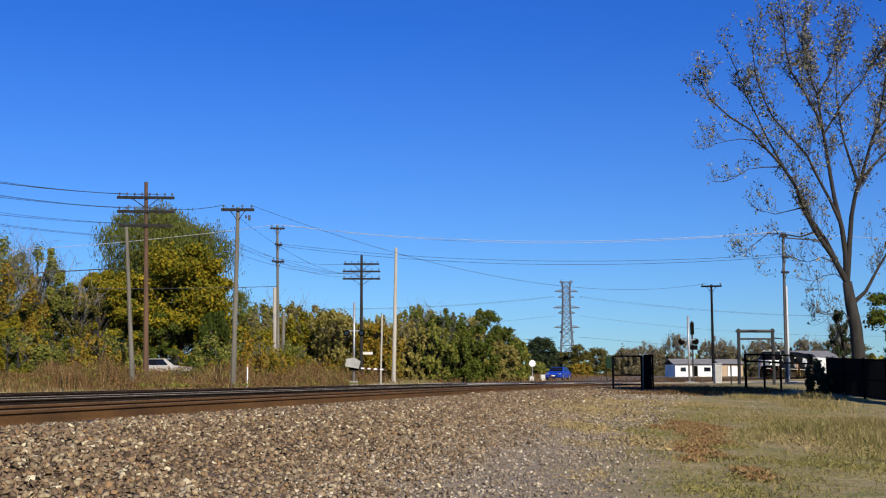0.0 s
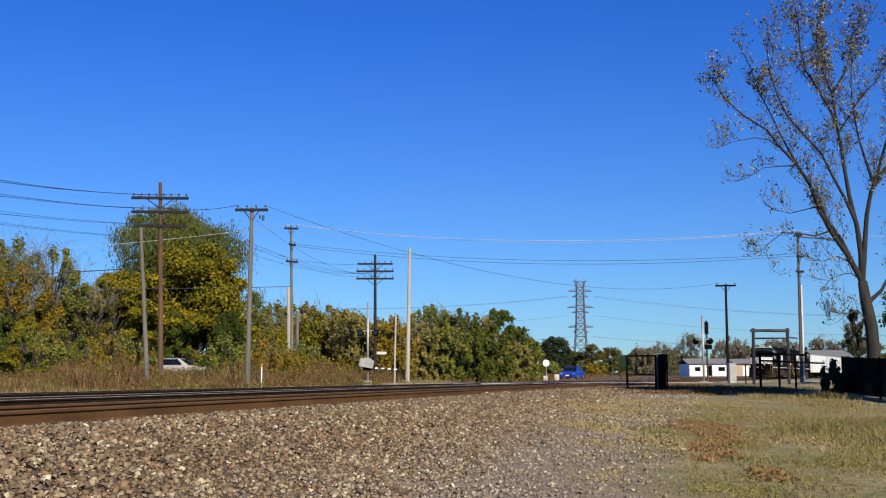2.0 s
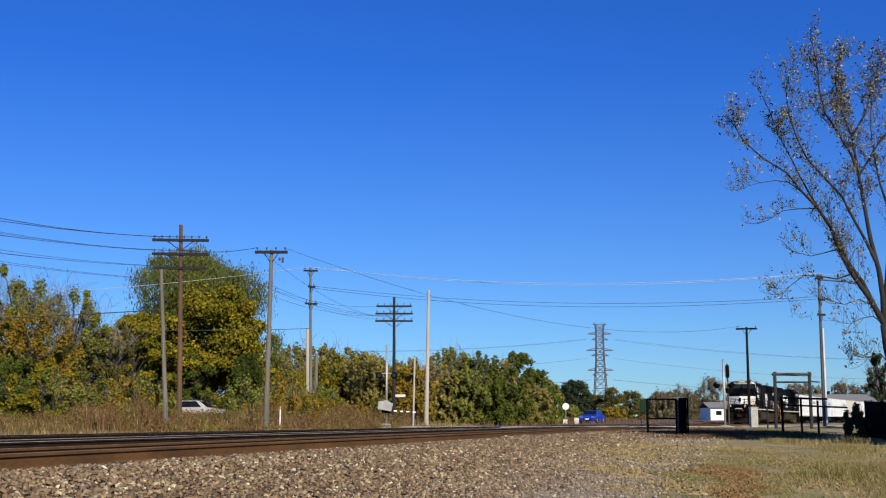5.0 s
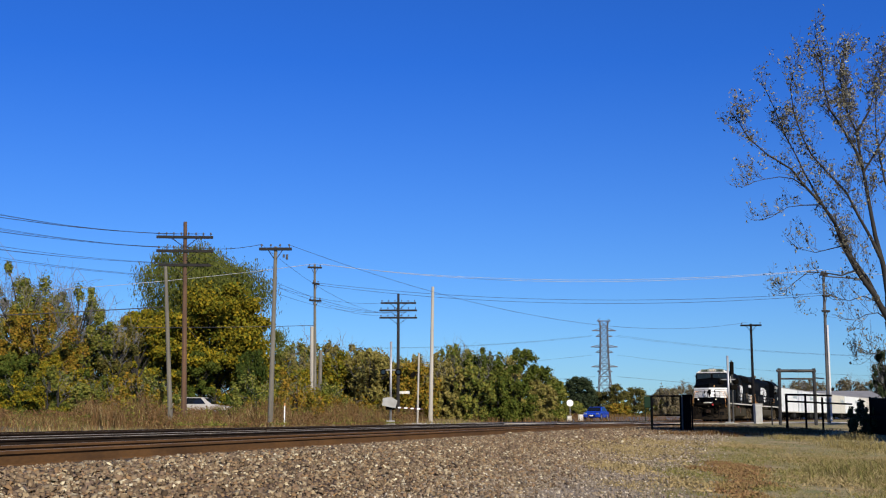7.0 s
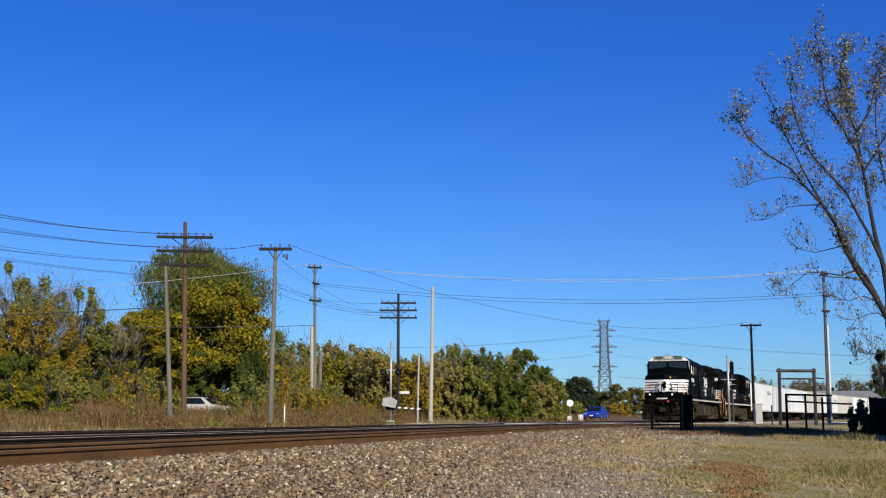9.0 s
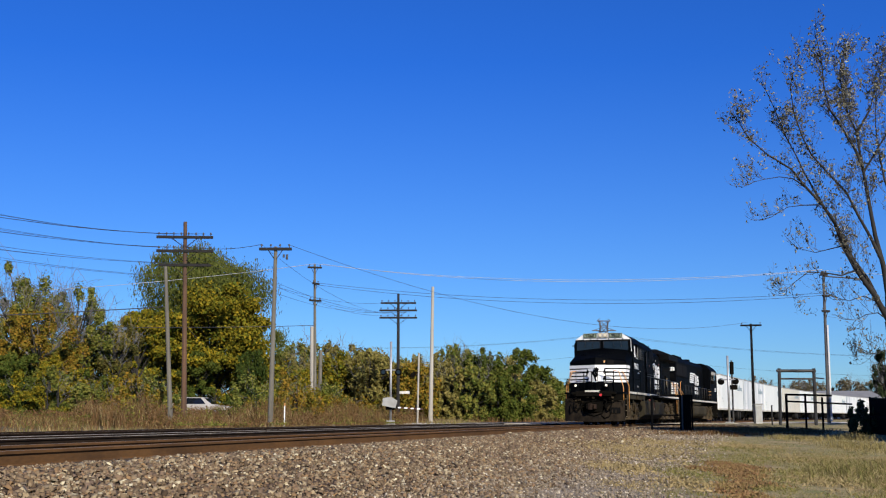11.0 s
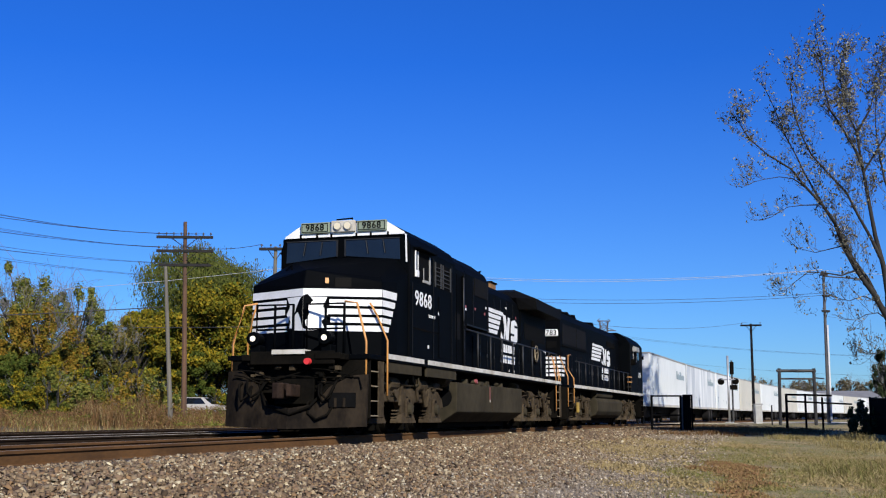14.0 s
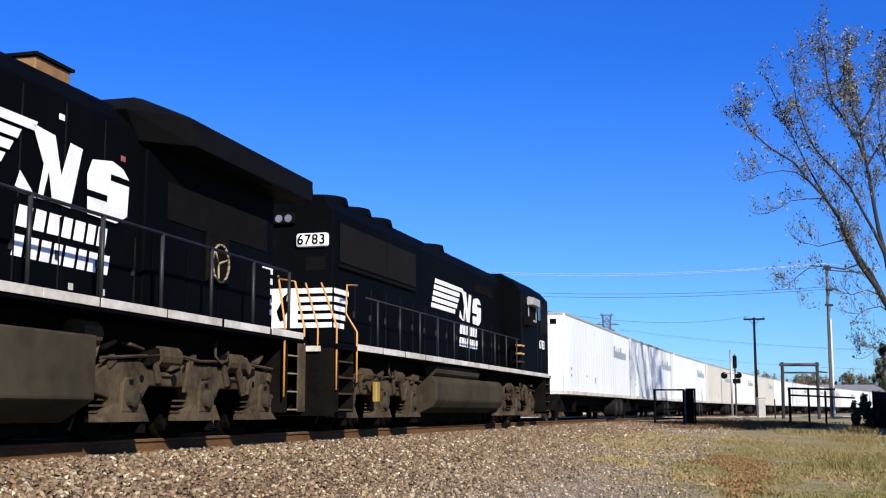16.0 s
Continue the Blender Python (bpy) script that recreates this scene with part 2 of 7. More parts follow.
STRAW = leafmat("straw_grass", [(0.34, 0.26, 0.125), (0.26, 0.19, 0.085), (0.38, 0.30, 0.155), (0.19, 0.145, 0.06)])
DRYMIX = leafmat("olive_and_straw_weeds", [(0.26, 0.20, 0.085), (0.13, 0.12, 0.040), (0.33, 0.25, 0.11), (0.10, 0.085, 0.035), (0.20, 0.165, 0.06)])
REDWEED = leafmat("reddish_weeds", [(0.250, 0.128, 0.062), (0.190, 0.092, 0.046), (0.30, 0.195, 0.092), (0.140, 0.080, 0.040), (0.25, 0.160, 0.068), (0.19, 0.160, 0.055)])
WEED = leafmat("dry_brown_weeds", [(0.151, 0.081, 0.035), (0.095, 0.052, 0.026), (0.224, 0.133, 0.053), (0.073, 0.048, 0.021), (0.134, 0.093, 0.033), (0.084, 0.065, 0.023), (0.168, 0.084, 0.04)])


# ---- mesh building ----
class Shape:
    """Collects boxes, tubes and prisms into one mesh."""
    def __init__(self):
        self.v, self.f = [], []

    def add(self, verts, faces):
        o = len(self.v)
        self.v += [tuple(p) for p in verts]
        self.f += [tuple(i + o for i in f) for f in faces]
        return self

    def box(self, x0, x1, y0, y1, z0, z1, m=None):
        p = [Vector((x, y, z)) for z in (z0, z1) for y in (y0, y1) for x in (x0, x1)]
        if m is not None:
            p = [m @ q for q in p]
        return self.add(p, [(0, 2, 3, 1), (4, 5, 7, 6), (0, 1, 5, 4), (2, 6, 7, 3), (0, 4, 6, 2), (1, 3, 7, 5)])

    def prism(self, prof, axis, a, b):
        """A closed outline drawn in the two axes other than axis, pulled from a to b."""
        def at(p, c):
            q = list(p)
            q.insert("xyz".index(axis), c)
            return q
        n = len(prof)
        return self.add([at(p, a) for p in prof] + [at(p, b) for p in prof],
                        [tuple(range(n)), tuple(range(2 * n - 1, n - 1, -1))] + [(i, i + n, (i + 1) % n + n, (i + 1) % n) for i in range(n)])

    def tube(self, pts, r, n=6, caps=True):
        pts = [Vector(p) for p in pts]
        rs = r if isinstance(r, (list, tuple)) else [r] * len(pts)
        o, ring = len(self.v), []
        for i, p in enumerate(pts):
            d = (pts[min(i + 1, len(pts) - 1)] - pts[max(i - 1, 0)]).normalized()
            u = d.cross(Vector((0, 0, 1)) if abs(d.z) < 0.9 else Vector((1, 0, 0))).normalized()
            w = d.cross(u)
            for k in range(n):
                a = 2 * math.pi * k / n
                self.v.append(tuple(p + rs[i] * (math.cos(a) * u + math.sin(a) * w)))
        for i in range(len(pts) - 1):
            for k in range(n):
                a, b = o + i * n + k, o + i * n + (k + 1) % n
                self.f.append((a, b, b + n, a + n))
        if caps:
            self.f.append(tuple(o + k for k in range(n - 1, -1, -1)))
            self.f.append(tuple(o + (len(pts) - 1) * n + k for k in range(n)))
        return self

    def hull(self, pts):
        bm = bmesh.new()
        for p in pts:
            bm.verts.new(p)
        r = bmesh.ops.convex_hull(bm, input=bm.verts)
        bmesh.ops.delete(bm, geom=[v for v in bm.verts if not v.link_faces], context="VERTS")
        bmesh.ops.dissolve_limit(bm, angle_limit=0.02, verts=bm.verts, edges=bm.edges)
        bmesh.ops.recalc_face_normals(bm, faces=bm.faces)
        bm.verts.index_update()
        self.add([v.co for v in bm.verts], [tuple(v.index for v in f.verts) for f in bm.faces])
        bm.free()
        return self

    def mesh(self, name, material, smooth=False):
        me = bpy.data.meshes.new(name)
        me.from_pydata(self.v, [], self.f)
        me.materials.append(material)
        if smooth:
            me.polygons.foreach_set("use_smooth", [True] * len(me.polygons))
        me.update()
        return me


def part(name, shape, material, parent=None, label="", bevel=0.0, smooth=False, loc=None):
    me = shape if isinstance(shape, bpy.types.Mesh) else shape.mesh(name, material, smooth)
    ob = new(name, me)
    ob.parent = parent
    if loc is not None:
        ob.location = loc
    if bevel:
        b = ob.modifiers.new("bevel", "BEVEL")
        b.width, b.segments, b.limit_method = bevel, 2, "ANGLE"
    return tagged(ob, label)


def thing(name, label, category, m=None, group="", kind=""):
    ob = new(name)
    ob.empty_display_size = 0.2
    if m is not None:
        ob.matrix_world = m
    return tagged(ob, label, category, group, kind)


def soup(name, verts, faces, material, smooth=False):
    """A mesh from number arrays, all faces with the same count of corners."""
    verts, faces = np.asarray(verts, np.float32), np.asarray(faces, np.int32)
    me = bpy.data.meshes.new(name)
    k = faces.shape[1]
    me.vertices.add(len(verts))
    me.vertices.foreach_set("co", verts.ravel())
    me.loops.add(faces.size)
    me.loops.foreach_set("vertex_index", faces.ravel())
    me.polygons.add(len(faces))
    me.polygons.foreach_set("loop_start", np.arange(0, faces.size, k, dtype=np.int32))
    me.materials.append(material)
    me.update(calc_edges=True)
    if smooth:
        me.polygons.foreach_set("use_smooth", [True] * len(me.polygons))
    return me


def lettering(text, size, material, name, parent, m, label=""):
    cu = bpy.data.curves.new(name, "FONT")
    cu.body, cu.size, cu.extrude, cu.align_x, cu.align_y = text, size, 0.004, "CENTER", "CENTER"
    cu.offset, cu.space_character = size * 0.012, 1.12
    tmp = bpy.data.objects.new(name, cu)
    scene.collection.objects.link(tmp)
    me = bpy.data.meshes.new_from_object(tmp)
    bpy.data.objects.remove(tmp)
    me.materials.clear()
    me.materials.append(material)
    ob = new(name, me)
    ob.parent = parent
    ob.matrix_local = m
    return tagged(ob, label)


# ---- the line of the railway ----
HEAD, DIST = radians(13.9), 8.62


def track(s, off=0.0, z=0.0):
    """Place on the near track s metres along it, off metres to the camera's side, and the heading there."""
    k1, k2, s1 = 0.00124, 0.00103, 60.0
    x, y, h, done = -DIST * math.cos(HEAD), DIST * math.sin(HEAD), HEAD, 0.0
    for k, end in ((0.0 if s < 0 else k1, min(s, s1)), (k2, s)):
        run = end - done
        if (run > 0 or s < 0) and run != 0:
            h2 = h + k * run
            if abs(k) < 1e-9:
                x, y = x + run * math.sin(h), y + run * math.cos(h)
            else:
                x, y = x + (math.cos(h) - math.cos(h2)) / k, y + (math.sin(h2) - math.sin(h)) / k
            h, done = h2, end
    return Vector((x + off * math.cos(h), y - off * math.sin(h), z)), h


LINE = np.array([(*track(s)[0][:2], track(s)[1], s) for s in np.arange(-60, 700, 1.0)])


def lateral(xy):
    """Distance along and beside the near track of many ground points."""
    xy = np.asarray(xy, float)
    out = np.empty((len(xy), 2))
    for i in range(0, len(xy), 4000):
        c = xy[i:i + 4000]
        j = ((c[:, None, :] - LINE[None, :, :2]) ** 2).sum(2).argmin(1)
        d, h = c - LINE[j, :2], LINE[j, 2]
        out[i:i + 4000, 0] = LINE[j, 3] + d[:, 0] * np.sin(h) + d[:, 1] * np.cos(h)
        out[i:i + 4000, 1] = d[:, 0] * np.cos(h) - d[:, 1] * np.sin(h)
    return out


def ground_z(xy):
    """Height of the ground: ballast bed, its shoulder, the low yard beside it, rising to the road."""
    sl = lateral(xy)
    s, L = sl[:, 0], sl[:, 1]
    y = np.asarray(xy)[:, 1]
    yard = np.interp(y, [-30, 14, 30, 46, 60, 90], [-0.95, -0.95, -0.70, -0.30, -0.06, 0.0])
    bed = -0.20
    near = np.interp(L, [1.5, 1.9, 5.0, 6.0], [0, 0.03, 0.93, 1.0])
    z = bed * (1 - near) + yard * near
    far = np.interp(L, [-60, -32, -22, -14, -11.5], [0.55, 0.5, 0.2, -0.45, -0.20])
    z = np.where(L < -11.5, far, z)
    cross = np.clip(1 - np.abs(s - 76) / 9.0, 0, 1)
    z = np.where(cross > 0, np.maximum(z, -0.95 + 0.91 * np.clip(cross * 2, 0, 1)), z)
    return z


# ---- ground ----
def ground_material():
    m = bpy.data.materials.new("ground")
    m.use_nodes = True
    n, l = m.node_tree.nodes, m.node_tree.links
    b = n["Principled BSDF"]
    b.inputs["Roughness"].default_value, b.inputs["Specular IOR Level"].default_value = 0.95, 0.2
    at = n.new("ShaderNodeAttribute")
    at.attribute_name = "beside"
    co = n.new("ShaderNodeTexCoord")

    def noise_tex(scale, detail=4):
        t = n.new("ShaderNodeTexNoise")
        t.inputs["Scale"].default_value, t.inputs["Detail"].default_value = scale, detail
        l.new(co.outputs["Object"], t.inputs["Vector"])
        return t.outputs["Fac"]

    def math_node(op, a, b_, c=None):
        t = n.new("ShaderNodeMath")
        t.operation = op
        for i, v in enumerate((a, b_, c)):
            if v is None:
                continue
            if isinstance(v, (int, float)):
                t.inputs[i].default_value = v
            else:
                l.new(v, t.inputs[i])
        return t.outputs[0]

    def blend(f, a, c):
        t = n.new("ShaderNodeMix")
        t.data_type = "RGBA"
        l.new(f, t.inputs["Factor"])
        for k, v in (("A", a), ("B", c)):
            if isinstance(v, tuple):
                t.inputs[k].default_value = (*v, 1)
            else:
                l.new(v, t.inputs[k])
        return t.outputs["Result"]

    def step(v, lo, hi):
        t = n.new("ShaderNodeMapRange")
        t.inputs["From Min"].default_value, t.inputs["From Max"].default_value = lo, hi
        l.new(v, t.inputs["Value"])
        return t.outputs[0]

    wob = math_node("MULTIPLY_ADD", math_node("SUBTRACT", noise_tex(0.5, 8), 0.5), 4.5, at.outputs["Fac"])
    fine, mid, big = noise_tex(45, 5), noise_tex(7, 5), noise_tex(0.6, 4)
    ballast = blend(step(fine, 0.35, 0.65), (0.030, 0.019, 0.012), (0.125, 0.080, 0.048))
    gravel = blend(step(fine, 0.35, 0.65), (0.16, 0.125, 0.082), (0.365, 0.30, 0.21))
    gravel = blend(step(mid, 0.45, 0.75), gravel, (0.175, 0.135, 0.080))
    grass = blend(step(mid, 0.35, 0.65), (0.150, 0.145, 0.048), (0.300, 0.235, 0.108))
    grass = blend(step(big, 0.48, 0.62), grass, (0.330, 0.250, 0.125))
    grass = blend(step(noise_tex(1.1, 6), 0.56, 0.64), grass, (0.135, 0.155, 0.040))
    grass = blend(step(noise_tex(1.7, 6), 0.62, 0.69), grass, (0.210, 0.115, 0.055))
    grass = blend(step(noise_tex(22, 5), 0.46, 0.70), grass, (0.36, 0.29, 0.150))
    grass = blend(step(noise_tex(26, 5), 0.56, 0.66), grass, (0.070, 0.066, 0.028))
    sandy = blend(step(mid, 0.4, 0.65), (0.30, 0.22, 0.118), (0.145, 0.110, 0.062))
    al = n.new("ShaderNodeAttribute")
    al.attribute_name = "along"
    wal = math_node("MULTIPLY_ADD", math_node("SUBTRACT", noise_tex(0.25), 0.5), 14.0, al.outputs["Fac"])
    gravel = blend(step(wal, 24, 34), gravel, sandy)
    gravel = blend(step(noise_tex(34, 5), 0.54, 0.64), gravel, (0.055, 0.045, 0.034))
    gravel = blend(step(noise_tex(40, 5), 0.58, 0.66), gravel, (0.54, 0.46, 0.33))
    c = blend(step(wob, 3.4, 5.4), ballast, gravel)
    verge = math_node("MULTIPLY_ADD", al.outputs["Fac"], 0.085, wob)
    c = blend(step(verge, 8.2, 9.6), c, grass)
    c = blend(step(at.outputs["Fac"], 1.75, 0.95), c, blend(step(fine, 0.35, 0.65), (0.018, 0.013, 0.009), (0.075, 0.050, 0.032)))
    c = blend(step(wob, -12.0, -13.5), c, blend(step(mid, 0.4, 0.6), (0.085, 0.068, 0.032), (0.150, 0.110, 0.055)))
    l.new(c, b.inputs["Base Color"])
    bp = n.new("ShaderNodeBump")
    bp.inputs["Strength"].default_value, bp.inputs["Distance"].default_value = 0.6, 0.03
    l.new(fine, bp.inputs["Height"])
    l.new(bp.outputs[0], b.inputs["Normal"])
    return m


def build_ground():
    ys = np.concatenate([np.arange(-30, 6, 4.0), np.arange(6, 40, 0.4), np.arange(40, 90, 1.0), np.arange(90, 200, 4.0), np.geomspace(200, 3000, 24)])
    xs = np.concatenate([-np.geomspace(3000, 45, 24), np.arange(-42, -14, 1.0), np.arange(-14, 22, 0.4), np.arange(22, 60, 1.0), np.geomspace(62, 3000, 24)])
    X, Y = np.meshgrid(xs, ys)
    xy = np.stack([X.ravel(), Y.ravel()], 1)
    z = ground_z(xy)
    near = (np.abs(xy[:, 0]) < 60) & (xy[:, 1] < 120)
    z = z + np.where(near, 0.02 * np.sin(xy[:, 0] * 1.7 + np.sin(xy[:, 1] * 1.1) * 2) * np.sin(xy[:, 1] * 0.9), 0)
    nx, ny = len(xs), len(ys)
    i = np.arange(nx * ny).reshape(ny, nx)
    faces = np.stack([i[:-1, :-1], i[:-1, 1:], i[1:, 1:], i[1:, :-1]], -1).reshape(-1, 4)
    me = soup("ground", np.column_stack([xy, z]), faces, ground_material(), True)
    a = me.attributes.new("beside", "FLOAT", "POINT")
    sl = lateral(xy).astype(np.float32)
    a.data.foreach_set("value", sl[:, 1].copy())
    me.attributes.new("along", "FLOAT", "POINT").data.foreach_set("value", sl[:, 0].copy())
    tagged(new("ground", me), "ballast shoulder, grey gravel yard and dry grass beside the railway", "ground", kind="structure")


build_ground()


def stones(name, n, s_range, l_range, size, label, seed, fall=1.0, material=None):
    """Loose crushed stones scattered along the railway: each a dented block."""
    r = np.random.default_rng(seed)
    s = s_range[0] + (s_range[1] - s_range[0]) * r.random(n) ** fall
    off = l_range[0] + (l_range[1] - l_range[0]) * np.minimum(r.random(n), r.random(n) ** 0.6)
    base = np.array([track(v)[0][:2] for v in s])
    h = np.array([track(v)[1] for v in s])
    xy = base + np.stack([off * np.cos(h), -off * np.sin(h)], 1)
    xy = xy[xy[:, 1] > 8.0]
    n = len(xy)
    z = ground_z(xy)
    cube = np.array([(x, y, zz) for zz in (-1, 1) for y in (-1, 1) for x in (-1, 1)], float)
    v = cube[None] * r.uniform(0.35, 1.0, (n, 8, 3)) * (size[0] + (size[1] - size[0]) * r.random((n, 1, 1)) ** 2) * 0.5 * np.array([1.25, 1, 0.70])
    a, bta = r.uniform(0, 6.28, n), r.uniform(-1.0, 1.0, n)
    ca, sa, cb, sb = np.cos(a), np.sin(a), np.cos(bta), np.sin(bta)
    x1 = v[..., 0] * cb[:, None] + v[..., 2] * sb[:, None]
    z1 = -v[..., 0] * sb[:, None] + v[..., 2] * cb[:, None]
    x2 = x1 * ca[:, None] - v[..., 1] * sa[:, None]
    y2 = x1 * sa[:, None] + v[..., 1] * ca[:, None]
    p = np.stack([x2 + xy[:, :1], y2 + xy[:, 1:], z1 + z[:, None] + r.uniform(-0.01, 0.035, (n, 1))], -1)
    f = np.array([(4, 5, 7, 6), (0, 1, 5, 4), (2, 6, 7, 3), (0, 4, 6, 2), (1, 3, 7, 5)])
    faces = (f[None] + 8 * np.arange(n)[:, None, None]).reshape(-1, 4)
    tagged(new(name, soup(name, p.reshape(-1, 3), faces, material or STONE)), label, "ballast", kind="stuff")


stones("ballast_stones", 76000, (-4, 42), (0.92, 5.6), (0.028, 0.080), "loose reddish-brown crushed ballast stones on the shoulder", 11, 1.25)
stones("ballast_stones_along_bed", 14000, (36, 66), (0.95, 4.6), (0.06, 0.13), "brown ballast stones along the track bed", 12, 1.2)
stones("gravel_stones", 20000, (3, 34), (3.8, 8.2), (0.02, 0.055), "scattered grey gravel on the yard", 13, 1.2, GRAVEL)


stones("gravel_along_yard", 7000, (30, 64), (4.4, 7.5), (0.03, 0.085), "scattered stones on the sandy yard", 14, 1.2, GRAVEL)


def build_rail(off, name, n):
    """One running rail: foot, web and head along the curve."""
    prof = [(-0.07, -0.185), (0.07, -0.185), (0.07, -0.172), (0.012, -0.150), (0.010, -0.045), (0.036, -0.036), (0.036, -0.008), (0.026, 0.0), (-0.026, 0.0), (-0.036, -0.008), (-0.036, -0.036), (-0.010, -0.045), (-0.012, -0.150), (-0.07, -0.172)]
    ss = np.concatenate([np.arange(-40, 100, 2.5), np.arange(100, 420, 8.0)])
    verts, faces, k = [], [], len(prof)
    for s in ss:
        for u, w in prof:
            verts.append(track(s, off + u, w)[0])
    for i in range(len(ss) - 1):
        for j in range(k):
            a, b = i * k + j, i * k + (j + 1) % k
            faces.append((a, b, b + k, a + k))
    me = bpy.data.meshes.new(name)
    me.from_pydata(verts, [], faces)
    # farther tracks get the web colour with the head's shade painted in
    me.materials.append(RAILW if n == 0 else RAILD)
    me.materials.append(RAILH)
    for p in me.polygons:
        # the painted gleam: head top, and on the second track the chamfer too
        if p.index % k == 7 or (n == 1 and p.index % k == 6):
            p.material_index = 1
    return me


for nr, centre in enumerate((0.0, -4.3, -8.6)):
    tr = thing("railway_track", "railway track with rust-brown steel rails on timber sleepers in ballast", "railway track", group="tracks", kind="structure")
    for side in (0.7535, -0.7535):
        part("rail", build_rail(centre + side, "rail", nr), RAILW, tr, "rust-brown rail with a polished head")
    tie = Shape().box(-1.3, 1.3, -0.11, 0.11, -0.36, -0.187).mesh("sleeper", TIE)
    for i in range(0, 150 if nr == 0 else 60):
        s = (4 + i * 0.55) if nr == 0 else (6 + i * 1.1)
        p, h = track(s, centre, 0.02)
        ob = new("sleeper", tie)
        ob.parent = tr
        ob.matrix_local = Matrix.Translation(p) @ pose(0, 0, 0, 0, 0, -math.degrees(h))


# ---- road over the tracks ----
def strip(name, pts, width, material, label, category, dz=0.0):
    """A road ribbon along points, laid just over the ground."""
    ps = []
    for a, b in zip(pts[:-1], pts[1:]):
        n = max(2, int((Vector(b) - Vector(a)).length / 1.5))
        ps += [Vector(a).lerp(Vector(b), i / n) for i in range(n)]
    ps.append(Vector(pts[-1]))
    sh = Shape()
    rows = []
    for i, p in enumerate(ps):
        d = (ps[min(i + 1, len(ps) - 1)] - ps[max(i - 1, 0)]).normalized()
        nrm = Vector((d.y, -d.x))
        rows.append([p + nrm * width * (k / 4 - 0.5) for k in range(5)])
    flat = [q for r in rows for q in r]
    z = ground_z([(q.x, q.y) for q in flat])
    sl = lateral([(q.x, q.y) for q in flat])[:, 1]
    z = np.where((sl > -10.5) & (sl < 1.9), np.maximum(z, -0.045), z)
    top = [(q.x, q.y, zz + 0.03 + dz) for q, zz in zip(flat, z)]
    bot = [(q.x, q.y, zz - 0.25) for q, zz in zip(flat, z)]
    n = len(flat)
    fs = []
    for i in range(len(ps) - 1):
        for k in range(4):
            a = i * 5 + k
            fs += [(a, a + 1, a + 6, a + 5), (n + a, n + a + 5, n + a + 6, n + a + 1)]
        fs += [(i * 5, i * 5 + 5, n + i * 5 + 5, n + i * 5), (i * 5 + 4, n + i * 5 + 4, n + i * 5 + 9, i * 5 + 9)]
    sh.add(top + bot, fs)
    tagged(new(name, sh.mesh(name, material)), label, category, kind="structure")


strip("road", [(64, 93), (36, 84), (16, 77.5), (-3, 72.3), (-7, 73.2), (-9.5, 77), (-10.5, 84), (-12, 97), (-15, 120)], 6.0, CONC, "pale worn concrete road that crosses the tracks", "road")
strip("road_beside_tracks", [(1, 74), (8, 100), (16.5, 130), (40, 205), (80, 300)], 7.5, ASPH, "grey asphalt road running beside the railway", "road", 0.012)


# ---- locomotives ----
def wheel_mesh():
    sh = Shape()
    for sx in (1, -1):
        prof = [(0.62, 0.0), (0.62, 0.58), (0.66, 0.56), (0.68, 0.535), (0.80, 0.525), (0.80, 0.45), (0.74, 0.42), (0.74, 0.20), (0.82, 0.17), (0.82, 0.0)]
        n, o = 28, len(sh.v)
        for x, r in prof:
            for k in range(n):
                a = 2 * math.pi * k / n
                sh.v.append((sx * x, r * math.cos(a), r * math.sin(a)))
        for i in range(len(prof) - 1):
            for k in range(n):
                a, b = o + i * n + k, o + i * n + (k + 1) % n
                sh.f.append((a, b, b + n, a + n) if sx > 0 else (a, a + n, b + n, b))
    sh.tube([(-0.8, 0, 0), (0.8, 0, 0)], 0.1, 10)
    for k in range(3):
        a = k * 2.094
        sh.tube([(0.70, 0.3 * math.cos(a), 0.3 * math.sin(a)), (0.755, 0.3 * math.cos(a), 0.3 * math.sin(a))], 0.05, 8)
    return sh.mesh("wheelset", UNDER)


WHEEL = wheel_mesh()
WHEELSETS = []


